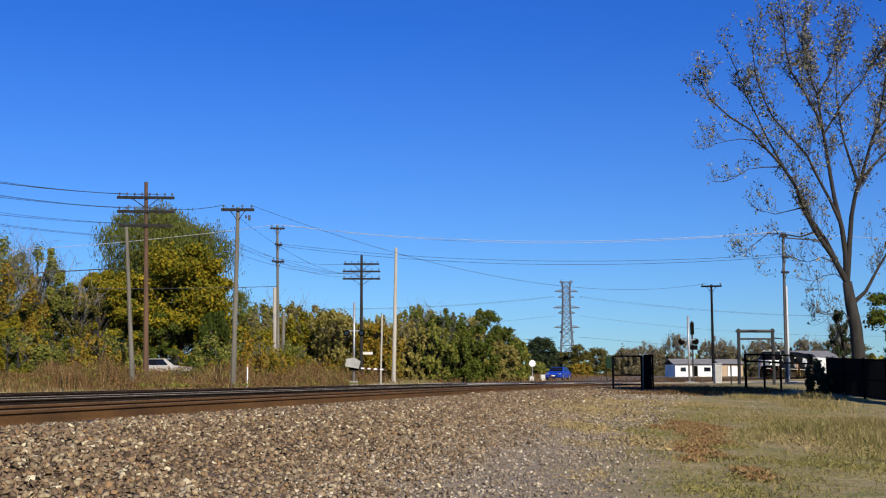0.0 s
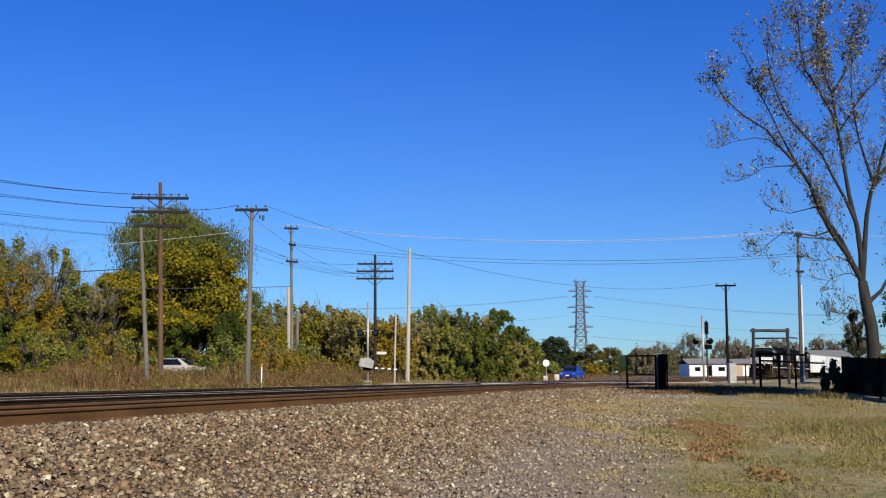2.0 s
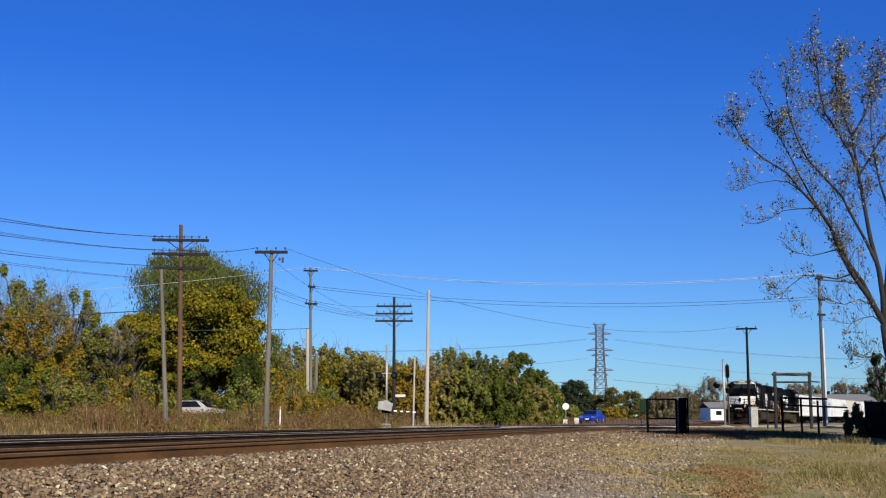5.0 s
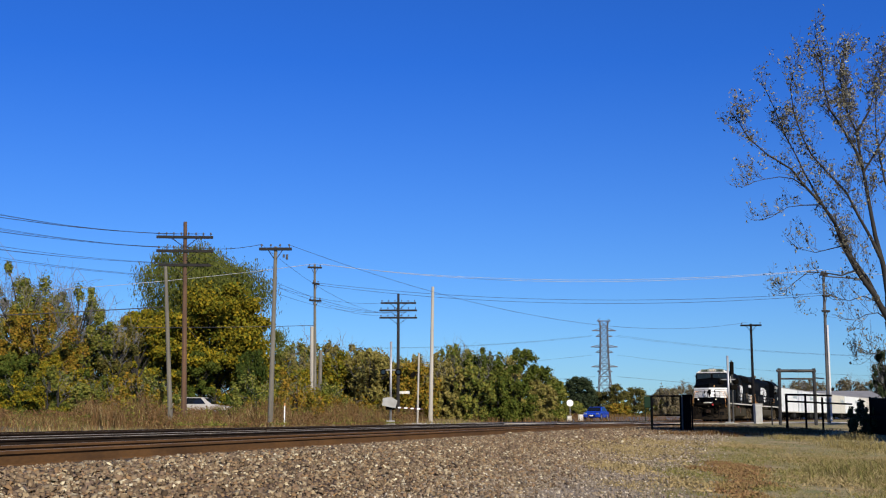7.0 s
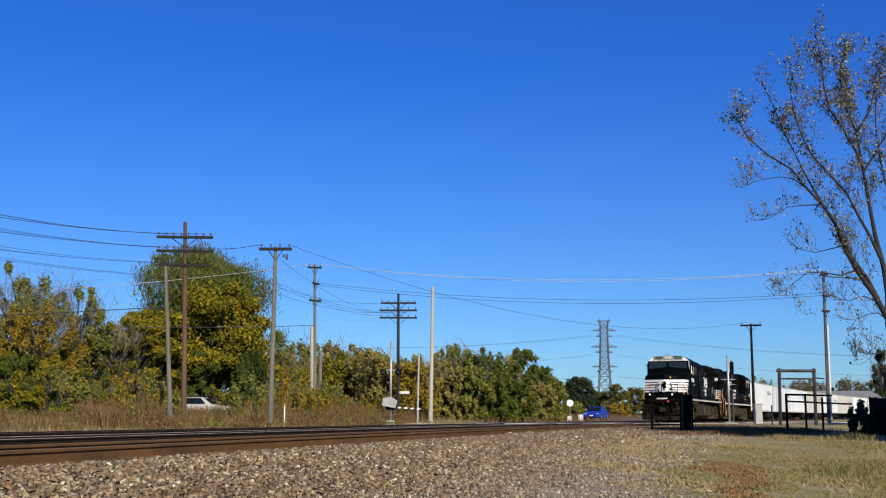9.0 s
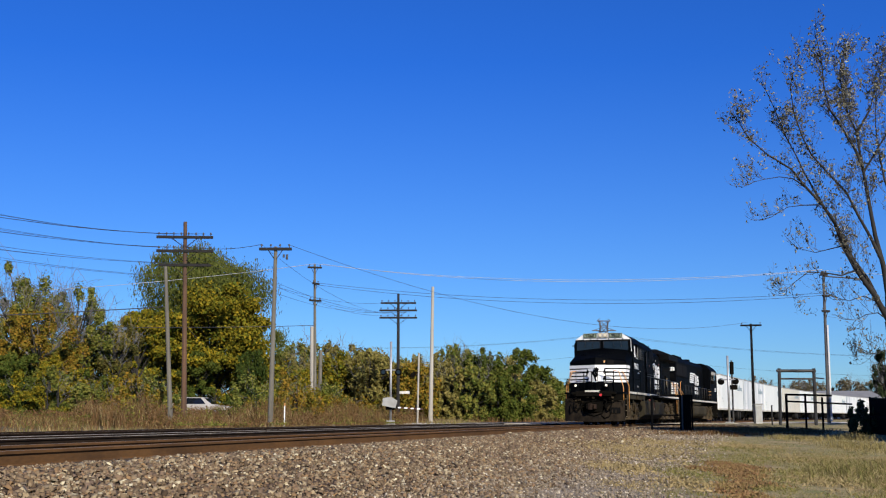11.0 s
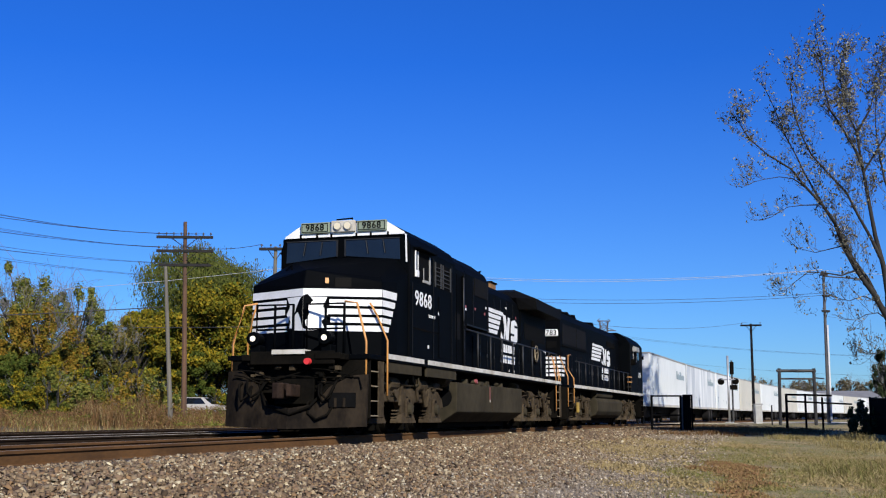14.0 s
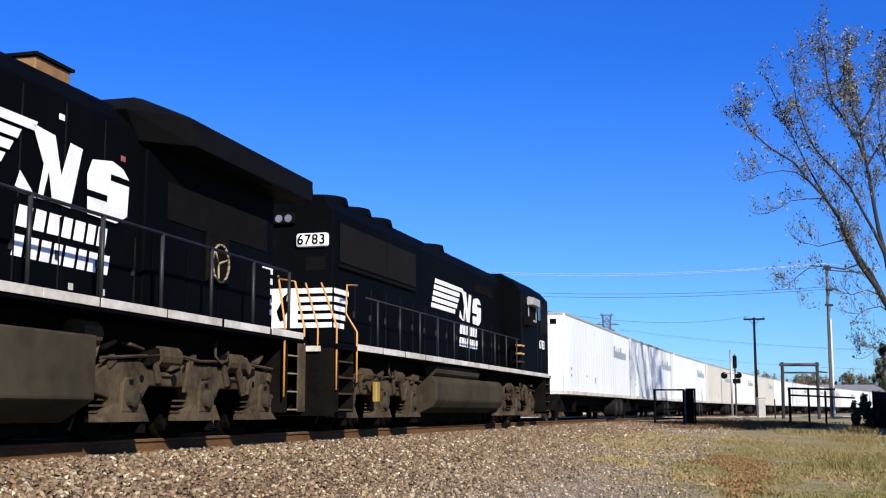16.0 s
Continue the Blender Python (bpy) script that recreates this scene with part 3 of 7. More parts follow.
def build_truck(parent, centre, spacing):
    """A three-axle truck: cast side frames with arched openings, pedestals with spring stacks, brake gear above and keyed wheelsets."""
    # solid near-black core, added so the frame openings look shaded, not see-through
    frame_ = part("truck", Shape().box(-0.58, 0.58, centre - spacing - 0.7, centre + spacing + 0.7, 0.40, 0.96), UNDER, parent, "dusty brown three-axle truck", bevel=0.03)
    g = spacing
    half = [(g + 0.86, 0.60), (g + 0.74, 0.80), (g + 0.36, 0.99), (g - 0.30, 1.01), (g - 0.60, 0.90), (0.85, 0.87), (0.50, 1.02)]
    under = [(0.34, 0.30), (0.42, 0.56), (0.56, 0.69), (g - 0.56, 0.69), (g - 0.42, 0.56), (g - 0.34, 0.30), (g + 0.34, 0.30), (g + 0.40, 0.52)]
    outline = half + [(-a, b) for a, b in half[::-1]] + [(-a, b) for a, b in under[::-1]] + under
    rr = np.random.default_rng(int(centre * 10))
    for sx in (1, -1):
        part("side_frame", Shape().prism([(centre + a, b) for a, b in outline], "x", *sorted((sx * 1.04, sx * 1.20))), GRIME, frame_, "brown dusty cast side frame", bevel=0.025)
        for k in (-1, 0, 1):
            y = centre + k * g
            part("pedestal_foot", Shape().hull([(sx * x, y + a, z) for x, z, w, v in ((1.03, 0.24, -0.66, 0.46), (1.27, 0.24, -0.66, 0.46), (1.03, 0.31, -0.66, 0.46), (1.26, 0.29, -0.62, 0.44), (1.03, 0.46, -0.34, 0.36), (1.23, 0.46, -0.34, 0.36)) for a in (w, v)]), GRIME, frame_, bevel=0.015)
            part("journal_cover", Shape().prism([(y - 0.21, 0.36), (y + 0.21, 0.36), (y + 0.19, 0.70), (y + 0.10, 0.79), (y - 0.10, 0.79), (y - 0.19, 0.70)], "x", *sorted((sx * 1.20, sx * 1.26))), GRIME, frame_, bevel=0.015)
            part("journal_box", Shape().tube([(sx * 1.25, y, 0.54), (sx * 1.32, y, 0.54), (sx * 1.34, y, 0.54)], [0.135, 0.125, 0.08], 14), TANKM, frame_)
            # raised dark plate painted as a shaded hollow
            part("cover_recess_shade", Shape().box(*sorted((sx * 1.258, sx * 1.268)), y - 0.05, y + 0.04, 0.70, 0.76), DARK, frame_)
            for q in range(3):
                part("spring_plate", Shape().box(*sorted((sx * 1.02, sx * 1.15)), y - 0.62 + 0.03 * q, y - 0.36, 0.345 + q * 0.075, 0.375 + q * 0.075), GRIME, frame_, bevel=0.01)
            part("bolt_head", Shape().tube([(sx * 1.25, y + 0.26, 0.60), (sx * 1.28, y + 0.26, 0.60)], 0.035, 6), TANKM, frame_)
        for k in (-0.5, 0.5):
            y = centre + k * g
            part("brake_cylinder", Shape().tube([(sx * 1.16, y - 0.34, 1.08), (sx * 1.16, y + 0.22, 1.08), (sx * 1.16, y + 0.30, 1.08)], [0.15, 0.15, 0.08], 12), GRIME, frame_)
            part("brake_rod", Shape().tube([(sx * 1.16, y + 0.28, 1.08), (sx * 1.20, y + 0.62, 1.02)], 0.035, 6), TANKM, frame_)
            part("brake_hanger", Shape().prism([(y + 0.52, 1.06), (y + 0.66, 1.06), (y + 0.50, 0.62), (y + 0.40, 0.62)], "x", *sorted((sx * 1.20, sx * 1.25))), GRIME, frame_, bevel=0.01)
            part("brake_lever", Shape().prism([(y - 0.50, 1.10), (y - 0.40, 1.12), (y - 0.22, 0.74), (y - 0.34, 0.72)], "x", *sorted((sx * 1.205, sx * 1.25))), GRIME, frame_, bevel=0.01)
            part("brake_shoe", Shape().prism([(y - 0.42, 0.34), (y - 0.34, 0.34), (y - 0.30, 0.78), (y - 0.40, 0.78)], "x", *sorted((sx * 0.70, sx * 0.98))), RUSTY, frame_)
            part("frame_slot_shade", Shape().box(*sorted((sx * 1.198, sx * 1.208)), y - 0.16, y + 0.14, 0.80, 0.83), DARK, frame_)
        for k in range(16):
            y = centre - g - 0.6 + k * (2 * g + 1.2) / 15 + rr.normal(0, 0.08)
            z, w, h = rr.uniform(0.84, 1.20), rr.uniform(0.04, 0.20), rr.uniform(0.02, 0.09)
            tilt = Matrix.Translation((sx * 1.15, y, z)) @ pose(0, 0, 0, rr.uniform(-35, 35), 0, 0)
            part("bracket", Shape().box(-0.06, rr.uniform(0.05, 0.13), -w, w, -h, h, tilt if sx > 0 else tilt @ pose(0, 0, 0, 0, 180, 0)), GRIME if k % 3 else UNDER, frame_, bevel=0.018)
        for k in range(5):
            y = centre - g + 0.35 + k * (2 * g - 0.7) / 4
            # dark discs on the frame face imitate shaded holes
            part("frame_hole_shade", Shape().tube([(sx * 1.19, y, 0.78), (sx * 1.207, y, 0.78)], 0.05 + 0.03 * (k % 2), 8), DARK, frame_)
        part("brake_pipe", Shape().tube([(sx * 1.24, centre - g - 0.7, 1.00), (sx * 1.25, centre - 1.0, 1.12), (sx * 1.25, centre - 0.2, 1.06), (sx * 1.25, centre + 0.9, 1.10), (sx * 1.24, centre + g + 0.6, 1.03)], 0.022, 5), GRIME, frame_)
        part("air_hose", Shape().tube([(sx * 1.26, centre + 0.25, 1.36), (sx * 1.27, centre + 0.24, 1.16), (sx * 1.28, centre + 0.38, 1.05), (sx * 1.27, centre + 0.62, 1.10), (sx * 1.24, centre + 0.72, 1.26)], 0.022, 6), TANKM, frame_, smooth=True)
        part("sand_pipe", Shape().tube([(sx * 1.18, centre - g - 0.6, 1.3), (sx * 1.12, centre - g - 0.78, 0.7), (sx * 0.85, centre - g - 0.70, 0.15)], 0.025, 5), GRIME, frame_)
        part("damper", Shape().tube([(sx * 1.25, centre + 1.25, 0.62), (sx * 1.25, centre + 0.98, 1.12)], [0.05, 0.065], 8), GRIME, frame_)
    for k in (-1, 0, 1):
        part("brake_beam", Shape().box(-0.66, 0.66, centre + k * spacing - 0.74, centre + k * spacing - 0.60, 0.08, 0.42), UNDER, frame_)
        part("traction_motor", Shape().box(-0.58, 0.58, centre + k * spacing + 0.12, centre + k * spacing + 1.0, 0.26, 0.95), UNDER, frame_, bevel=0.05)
        w = part("wheelset", WHEEL, UNDER, parent, "dark steel wheelset", loc=(0, centre + k * spacing, 0.527))
        WHEELSETS.append((w, 0.527))


def handrail(parent, pts, r=0.019, material=None, label=""):
    return part("handrail", Shape().tube(pts, r, 6), material or BLACK, parent, label, smooth=True)


def horse_shape(sh, at, c, k=1.0):
    """The plain dark blot in a logo."""
    pts = [(-0.10, -0.42), (0.02, -0.38), (0.08, -0.20), (0.22, -0.05), (0.20, 0.12), (0.10, 0.20), (0.12, 0.42), (-0.02, 0.30), (-0.10, 0.10), (-0.22, -0.12), (-0.16, -0.28)]
    sh.add([at(u * k, w * k, c) for u, w in pts] + [at(u * k, w * k, c - 0.003) for u, w in pts], [tuple(range(11)), tuple(range(21, 10, -1))])


def side_logo(parent, x, y0, z0, k, kz):
    """Five bars, a slanting emblem and two rows of lettering bars on a hood side; y runs backwards along it."""
    for i, reach in enumerate((1.86, 1.68, 1.60, 1.52, 1.40)):
        z = z0 + (4 - i) * 0.175 * kz
        a, b = y0 + 0.05 * (4 - i) * k, y0 + reach * k
        part("logo_bar", Shape().prism([(a, z), (b - 0.07, z), (b, z + 0.125 * kz), (a + 0.05, z + 0.125 * kz)], "x", x, x + 0.005), WHITE, parent)
    e = y0 + 1.72 * k

    def shaped(pts):
        return Shape().prism([(e + u * 0.80 * k, z0 + (v * 0.96 - 0.16) * kz) for u, v in pts], "x", x, x + 0.005)

    part("logo_emblem", shaped([(-0.10, 0.10), (-0.04, 0.32), (0.20, 0.02)]), WHITE, parent, "white emblem wedge")
    part("logo_emblem", shaped([(0.10, 0.98), (0.44, 0.94), (0.56, 0.42), (0.68, 0.92), (0.88, 0.90), (0.72, 0.02), (0.44, 0.04), (0.37, 0.44), (0.29, 0.03), (0.22, 0.03), (0.29, 0.50)]), WHITE, parent, "white zigzag emblem")
    q = e + 0.78 * k
    part("logo_emblem", Shape().prism([(q + 0.02 * k, z0 - 0.14 * kz), (q + 0.42 * k, z0 - 0.16 * kz), (q + 0.58 * k, z0 - 0.02 * kz), (q + 0.60 * k, z0 + 0.50 * kz), (q + 0.50 * k, z0 + 0.64 * kz), (q + 0.34 * k, z0 + 0.70 * kz), (q + 0.06 * k, z0 + 0.62 * kz), (q, z0 + 0.40 * kz)], "x", x, x + 0.005), WHITE, parent, "white emblem block")
    for a, b, w_ in ((-0.02, 0.10, 0.30), (0.32, 0.42, 0.30)):
        part("emblem_slit", Shape().box(x + 0.005, x + 0.008, q + a * k, q + (a + w_) * k, z0 + b * kz, z0 + (b + 0.09) * kz), BLACK, parent)
    for row in range(2):
        z = z0 - (0.54 + 0.37 * row) * kz
        yy = e - 0.05 * k - 0.06 * row
        for wd in ((0.20, 0.16, 0.18, 0.15, 0.17, 0.14, 0.16) if row == 0 else (0.15, 0.17, 0.15, 0.14, 0.17, 0.14, 0.15, 0.17)):
            part("lettering_bar", Shape().prism([(yy, z), (yy + (wd - 0.03) * k * 0.92, z), (yy + wd * k * 0.92, z + 0.27 * kz), (yy + 0.03 * k, z + 0.27 * kz)], "x", x, x + 0.005), WHITE, parent)
            yy += (wd + 0.012) * k * 0.92
    return e


def build_lead():
    lo = thing("locomotive", "black six-axle wide-cab diesel locomotive with white stripes, leading the train", "locomotive", group="locomotives")
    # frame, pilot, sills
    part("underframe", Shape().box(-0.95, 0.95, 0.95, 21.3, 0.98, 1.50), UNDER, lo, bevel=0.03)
    part("deck", Shape().box(-1.53, 1.53, 0.75, 21.5, 1.50, 1.60), BLACK, lo, bevel=0.01)
    for a, b in ((1.75, 4.35), (4.65, 9.6), (9.62, 11.7), (11.72, 13.9), (13.92, 15.0), (15.05, 16.6), (16.65, 18.2), (18.3, 19.9), (20.0, 21.3)):
        for x in (1.534, -1.547):
            part("sill_stripe", Shape().box(x, x + 0.013, a, b, 1.55, 1.655), STRIPE, lo, "soiled white sill stripe")
    for a, b in ((1.9, 4.3), (4.7, 7.2)):
        part("side_skirt", Shape().box(1.44, 1.50, a, b, 1.28, 1.50), TANKM, lo, bevel=0.01)
    # snow plough and pilot
    part("pilot_plate", Shape().box(-1.45, 1.45, 0.78, 0.86, 0.85, 1.50), UNDER, lo, bevel=0.01)
    cols = [(-1.5, 1.28), (-1.2, 1.30), (-0.78, 1.0), (-0.5, 0.62), (0, 0.54), (0.5, 0.62), (0.78, 0.96), (1.2, 1.18), (1.5, 1.20)]
    pv, pf = [], []
    for back in (0.0, 0.07):
        for x, top in cols:
            yb = 0.26 + 0.40 * abs(x) / 1.5 + back
            pv += [(x, yb, 0.14 + 0.03 * abs(x)), (x, yb + 0.03, top * 0.5 + 0.07), (x, yb + 0.09, top)]
    nc = len(cols)
    for i in range(nc - 1):
        a, b = 3 * i, 3 * i + 3
        o = 3 * nc
        pf += [(a, b, b + 1, a + 1), (a + 1, b + 1, b + 2, a + 2), (o + a, o + a + 1, o + b + 1, o + b), (o + a + 1, o + a + 2, o + b + 2, o + b + 1), (a, o + a, o + b, b), (a + 2, b + 2, o + b + 2, o + a + 2)]
    for a in (0, 3 * nc - 3):
        pf += [(a, a + 1, 3 * nc + a + 1, 3 * nc + a), (a + 1, a + 2, 3 * nc + a + 2, 3 * nc + a + 1)]
    part("plough", Shape().add(pv, pf), PLOUGH, lo, "scuffed dark steel snow plough")
    part("coupler", Shape().box(-0.13, 0.13, 0.26, 0.85, 0.76, 1.0).prism([(-0.20, 0.0), (-0.06, -0.04), (0.02, 0.06), (-0.02, 0.24), (0.06, 0.30), (-0.20, 0.30)], "z", 0.72, 1.03).prism([(0.08, 0.02), (0.17, 0.06), (0.20, 0.30), (0.08, 0.30)], "z", 0.76, 1.0), COUPL, lo, "grimy knuckle coupler", bevel=0.03)
    part("coupler_pocket", Shape().box(-0.42, 0.42, 0.62, 0.70, 0.62, 1.14), UNDER, lo, bevel=0.02)
    for x, z, k, w in ((-0.95, 1.06, 1, 0.30), (-0.62, 1.00, -1, 0.22), (0.58, 0.96, 1, 0.26), (0.90, 1.02, -1, 0.24), (-1.12, 0.98, 1, 0.20), (0.35, 0.62, 1, 0.45)):
        part("air_hose", Shape().tube([(x, 0.76, z + 0.1), (x - 0.02 * k, 0.52, z + 0.02), (x + 0.04 * k, 0.40, z - 0.18), (x + w * 0.5 * k, 0.36, z - 0.30), (x + w * k, 0.40, z - 0.20), (x + w * 1.15 * k, 0.52, z - 0.02)], 0.027, 6), UNDER, lo, smooth=True)
        part("hose_fitting", Shape().box(x - 0.04, x + 0.04, 0.70, 0.78, z + 0.06, z + 0.16), GRIME, lo, bevel=0.01)
    part("cable_loop", Shape().tube([(-0.75, 0.62, 1.0), (-0.5, 0.38, 0.60), (0.05, 0.30, 0.42), (0.45, 0.36, 0.58), (0.72, 0.60, 0.95)], 0.030, 6), UNDER, lo, "slack dark cable loop", smooth=True)
    # dark sheet on the plough face, painted as a shaded hollow
    part("plough_recess_shade", Shape().box(0.0, 0.52, -0.012, 0.05, 0.56, 0.84, Matrix.Translation((0.80, 0.475, 0)) @ pose(0, 0, 0, 0, 0, 15)), DARK, lo)
    for x in (0.10, 0.27):
        part("recess_bar", Shape().box(x, x + 0.05, -0.022, 0.0, 0.56, 0.74, Matrix.Translation((0.80, 0.475, 0)) @ pose(0, 0, 0, 0, 0, 15)), PLOUGH, lo)
    rr = np.random.default_rng(3)
    for i in range(14):
        x, z = rr.uniform(-1.0, 1.1), rr.uniform(1.12, 1.40)
        part("pilot_fitting", Shape().box(x, x + rr.uniform(0.04, 0.14), 0.56, 0.72, z, z + rr.uniform(0.03, 0.10)), GRIME if i % 3 == 0 else UNDER, lo, bevel=0.008)
    for x0, x1, z0, z1 in ((-1.2, -0.3, 1.30, 1.05), (0.35, 1.25, 1.32, 1.16), (-0.9, 0.2, 1.12, 1.26), (0.5, 1.35, 1.05, 1.30), (-1.3, -0.7, 1.20, 1.02)):
        part("pilot_pipe", Shape().tube([(x0, 0.62, z0), (x0 * 0.6 + x1 * 0.4, 0.54, z0 - 0.03), (x1, 0.60, z1)], 0.014, 5), UNDER, lo)
    part("uncoupling_lever", Shape().tube([(-1.35, 0.66, 1.14), (-0.4, 0.62, 1.14), (0.0, 0.56, 1.18), (0.4, 0.62, 1.14), (1.35, 0.66, 1.14), (1.42, 0.64, 0.92)], 0.014, 5), UNDER, lo)
    part("anticlimber", Shape().box(-1.1, 1.1, 0.50, 0.78, 1.48, 1.60).box(-0.9, 0.9, 0.482, 0.52, 1.40, 1.66), UNDER, lo, bevel=0.015)
    part("white_step_edge", Shape().box(-0.42, 0.28, 0.44, 0.478, 1.60, 1.69).box(-0.42, 0.28, 0.478, 0.78, 1.66, 1.69), STRIPE, lo, "scuffed white step edge")
    part("marker_cap", Shape().tube([(0.36, 0.36, 1.45), (0.36, 0.47, 1.45)], [0.062, 0.070], 16), REDM, lo, "red round cap")
    part("cable_receptacle", Shape().box(0.50, 1.02, 0.45, 0.60, 1.50, 1.62), UNDER, lo, bevel=0.01)
    for x in (-0.90, 0.64):
        d = part("ditch_light", Shape().tube([(x - 0.02, 0.62, 1.93), (x - 0.02, 0.95, 1.93)], [0.145, 0.12], 18).box(x - 0.12, x + 0.10, 0.70, 1.0, 1.60, 1.80), BLACK, lo, "ditch light in a black box", bevel=0.02)
        part("lens", Shape().tube([(x - 0.02, 0.605, 1.93), (x - 0.02, 0.63, 1.93)], 0.056, 18), LAMP, d, "lit lamp lens")
    # corner steps
    for sx in (1, -1):
        for yy, n in ((0.92, 1), (20.75, 1)):
            w = part("step_well", Shape().box(*sorted((sx * 1.08, sx * 1.12)), yy, yy + 0.72, 0.42, 1.52).box(*sorted((sx * 1.08, sx * 1.50)), yy - 0.03, yy, 0.35, 1.52).box(*sorted((sx * 1.08, sx * 1.50)), yy + 0.72, yy + 0.75, 0.35, 1.52), UNDER, lo)
            part("step_guard", Shape().box(*sorted((sx * 1.49, sx * 1.52)), yy + 0.42, yy + 0.74, 0.36, 1.48), GRIME, w, "dirt-caked guard plate", bevel=0.008)
            for q in range(4):
                part("step", Shape().box(*sorted((sx * 1.12, sx * 1.50)), yy, yy + 0.72, 0.38 + q * 0.29, 0.41 + q * 0.29), GRIME, w, "worn step with a pale edge")
                part("step_edge", Shape().box(*sorted((sx * 1.505, sx * 1.515)), yy, yy + 0.40, 0.385 + q * 0.29, 0.405 + q * 0.29), STEPE, w)
    for sx in (1, -1):
        handrail(lo, [(sx * 1.44, 0.80, 1.15), (sx * 1.44, 0.80, 1.85), (sx * 1.22, 0.85, 2.62), (sx * 0.95, 0.88, 2.66)], 0.024, ORANGE, "orange grab rail")
        handrail(lo, [(sx * 1.56, 1.74, 0.80), (sx * 1.56, 1.74, 1.92), (sx * 1.38, 1.56, 2.45), (sx * 1.26, 1.50, 2.68)], 0.022, ORANGE, "orange grab rail")
        handrail(lo, [(sx * 1.50, 20.6, 0.6), (sx * 1.50, 20.6, 1.75), (sx * 1.35, 20.65, 2.55)], 0.018, ORANGE, "orange grab rail")
        handrail(lo, [(sx * 1.50, 21.45, 0.6), (sx * 1.50, 21.45, 1.75), (sx * 1.30, 21.5, 2.55), (sx * 1.0, 21.5, 2.6)], 0.018, ORANGE, "orange grab rail")
    for x0, x1 in ((-0.95, -0.15), (0.15, 0.95)):
        handrail(lo, [(x0, 0.86, 1.55), (x0, 0.86, 2.62), (x1, 0.86, 2.62), (x1, 0.86, 1.55)], 0.031, BLACK)
        handrail(lo, [((x0 + x1) / 2, 0.86, 1.55), ((x0 + x1) / 2, 0.86, 2.62)], 0.026, BLACK)
        handrail(lo, [(x0, 0.86, 2.12), (x1, 0.86, 2.12)], 0.022, BLACK)
    # nose
    part("nose", Shape().hull([p for sx in (1, -1) for p in ((0, 1.0, 1.6), (0, 1.0, 3.02), (sx * 1.45, 1.70, 1.6), (sx * 1.45, 1.70, 3.12), (sx * 1.50, 2.5, 1.6), (sx * 1.50, 3.4, 1.6), (sx * 1.50, 2.5, 3.2),
         (0, 1.12, 3.36), (sx * 1.36, 1.85, 3.24), (sx * 1.50, 3.4, 3.50), (sx * 1.22, 3.4, 3.86), (0, 3.4, 3.92))]), BLACK, lo, "black faceted nose with a centre ridge", bevel=0.02)

    def face(u, z, d=0.006):
        """A point just proud of the nose front, u metres across it; past the corner it turns along the side."""
        a = abs(u)
        if a <= 1.45:
            return (u, 1.0 + 0.4828 * a - d, z)
        q = min(1.0, (a - 1.45) / 0.55)
        return (math.copysign(1.45 + 0.05 * q + d, u), 1.70 + 0.8 * q, z)

    def sheet(pts, d=0.006):
        return [face(u, z, d) for u, z in pts]

    bars = [(2.81, 2.965), (2.62, 2.75), (2.445, 2.56), (2.275, 2.385), (2.10, 2.215)]
    for i, (a, b) in enumerate(bars):
        e = 1.98 - 0.075 * i
        inner = 0.0 if i == 0 else (0.48, 0.44, 0.50, 0.42)[i - 1]
        left = 0.0 if i == 0 else (0.46, 0.50, 0.40, 0.44)[i - 1]
        for sx, u0 in ((1, inner), (-1, left)):
            for u, w in ((u0, 1.45), (1.452, e)):
                q = sheet([(sx * u, a), (sx * w, a), (sx * (w + (0.03 if w > 1.5 else 0)), b), (sx * u, b)])
                part("nose_stripe", Shape().add(q, [(0, 1, 2, 3) if sx > 0 else (3, 2, 1, 0)]), WHITE, lo)
    for sx in (1, -1):
        part("nose_emblem", Shape().add(sheet([(sx * 0.003, 2.10), (sx * 0.40, 2.13), (sx * 0.34, 2.30), (sx * 0.46, 2.44), (sx * 0.36, 2.60), (sx * 0.44, 2.79), (sx * 0.003, 2.80)]), [tuple(range(7)) if sx > 0 else tuple(range(6, -1, -1))]), WHITE, lo, "white emblem panel")
    part("nose_emblem_figure", Shape().add(sheet([(-0.004, 2.82), (-0.09, 2.75), (-0.18, 2.58), (-0.24, 2.42), (-0.14, 2.49), (-0.07, 2.36), (-0.004, 2.16)], 0.012), [tuple(range(7))]), BLACK, lo)
    part("nose_emblem_figure", Shape().add(sheet([(0.004, 2.16), (0.08, 2.11), (0.04, 2.30), (0.12, 2.45), (0.08, 2.60), (0.19, 2.72), (0.08, 2.85), (0.004, 2.82)], 0.012), [tuple(range(8))]), BLACK, lo)
    part("nose_lamp", Shape().box(-0.035, 0.035, -0.05, 0.02, -0.055, 0.055, Matrix.Translation((0.42, 1.22, 3.13)) @ pose(0, 0, 0, 0, 0, 25.8)), mat("amber_lens", (0.65, 0.34, 0.12), (0.6, 0.3, 0.1), 0.4), lo, "amber lamp")
    part("nose_hatch", Shape().box(-0.17, 0.17, -0.018, 0.03, -0.10, 0.10, Matrix.Translation((0.72, 1.365, 3.10)) @ pose(0, 0, 0, 0, 0, 25.8)), SCREEN, lo, bevel=0.008)
    handrail(lo, [(-0.95, 2.25, 3.35), (-0.95, 2.25, 3.52), (-0.70, 2.0, 3.58), (-0.70, 2.0, 3.42)])
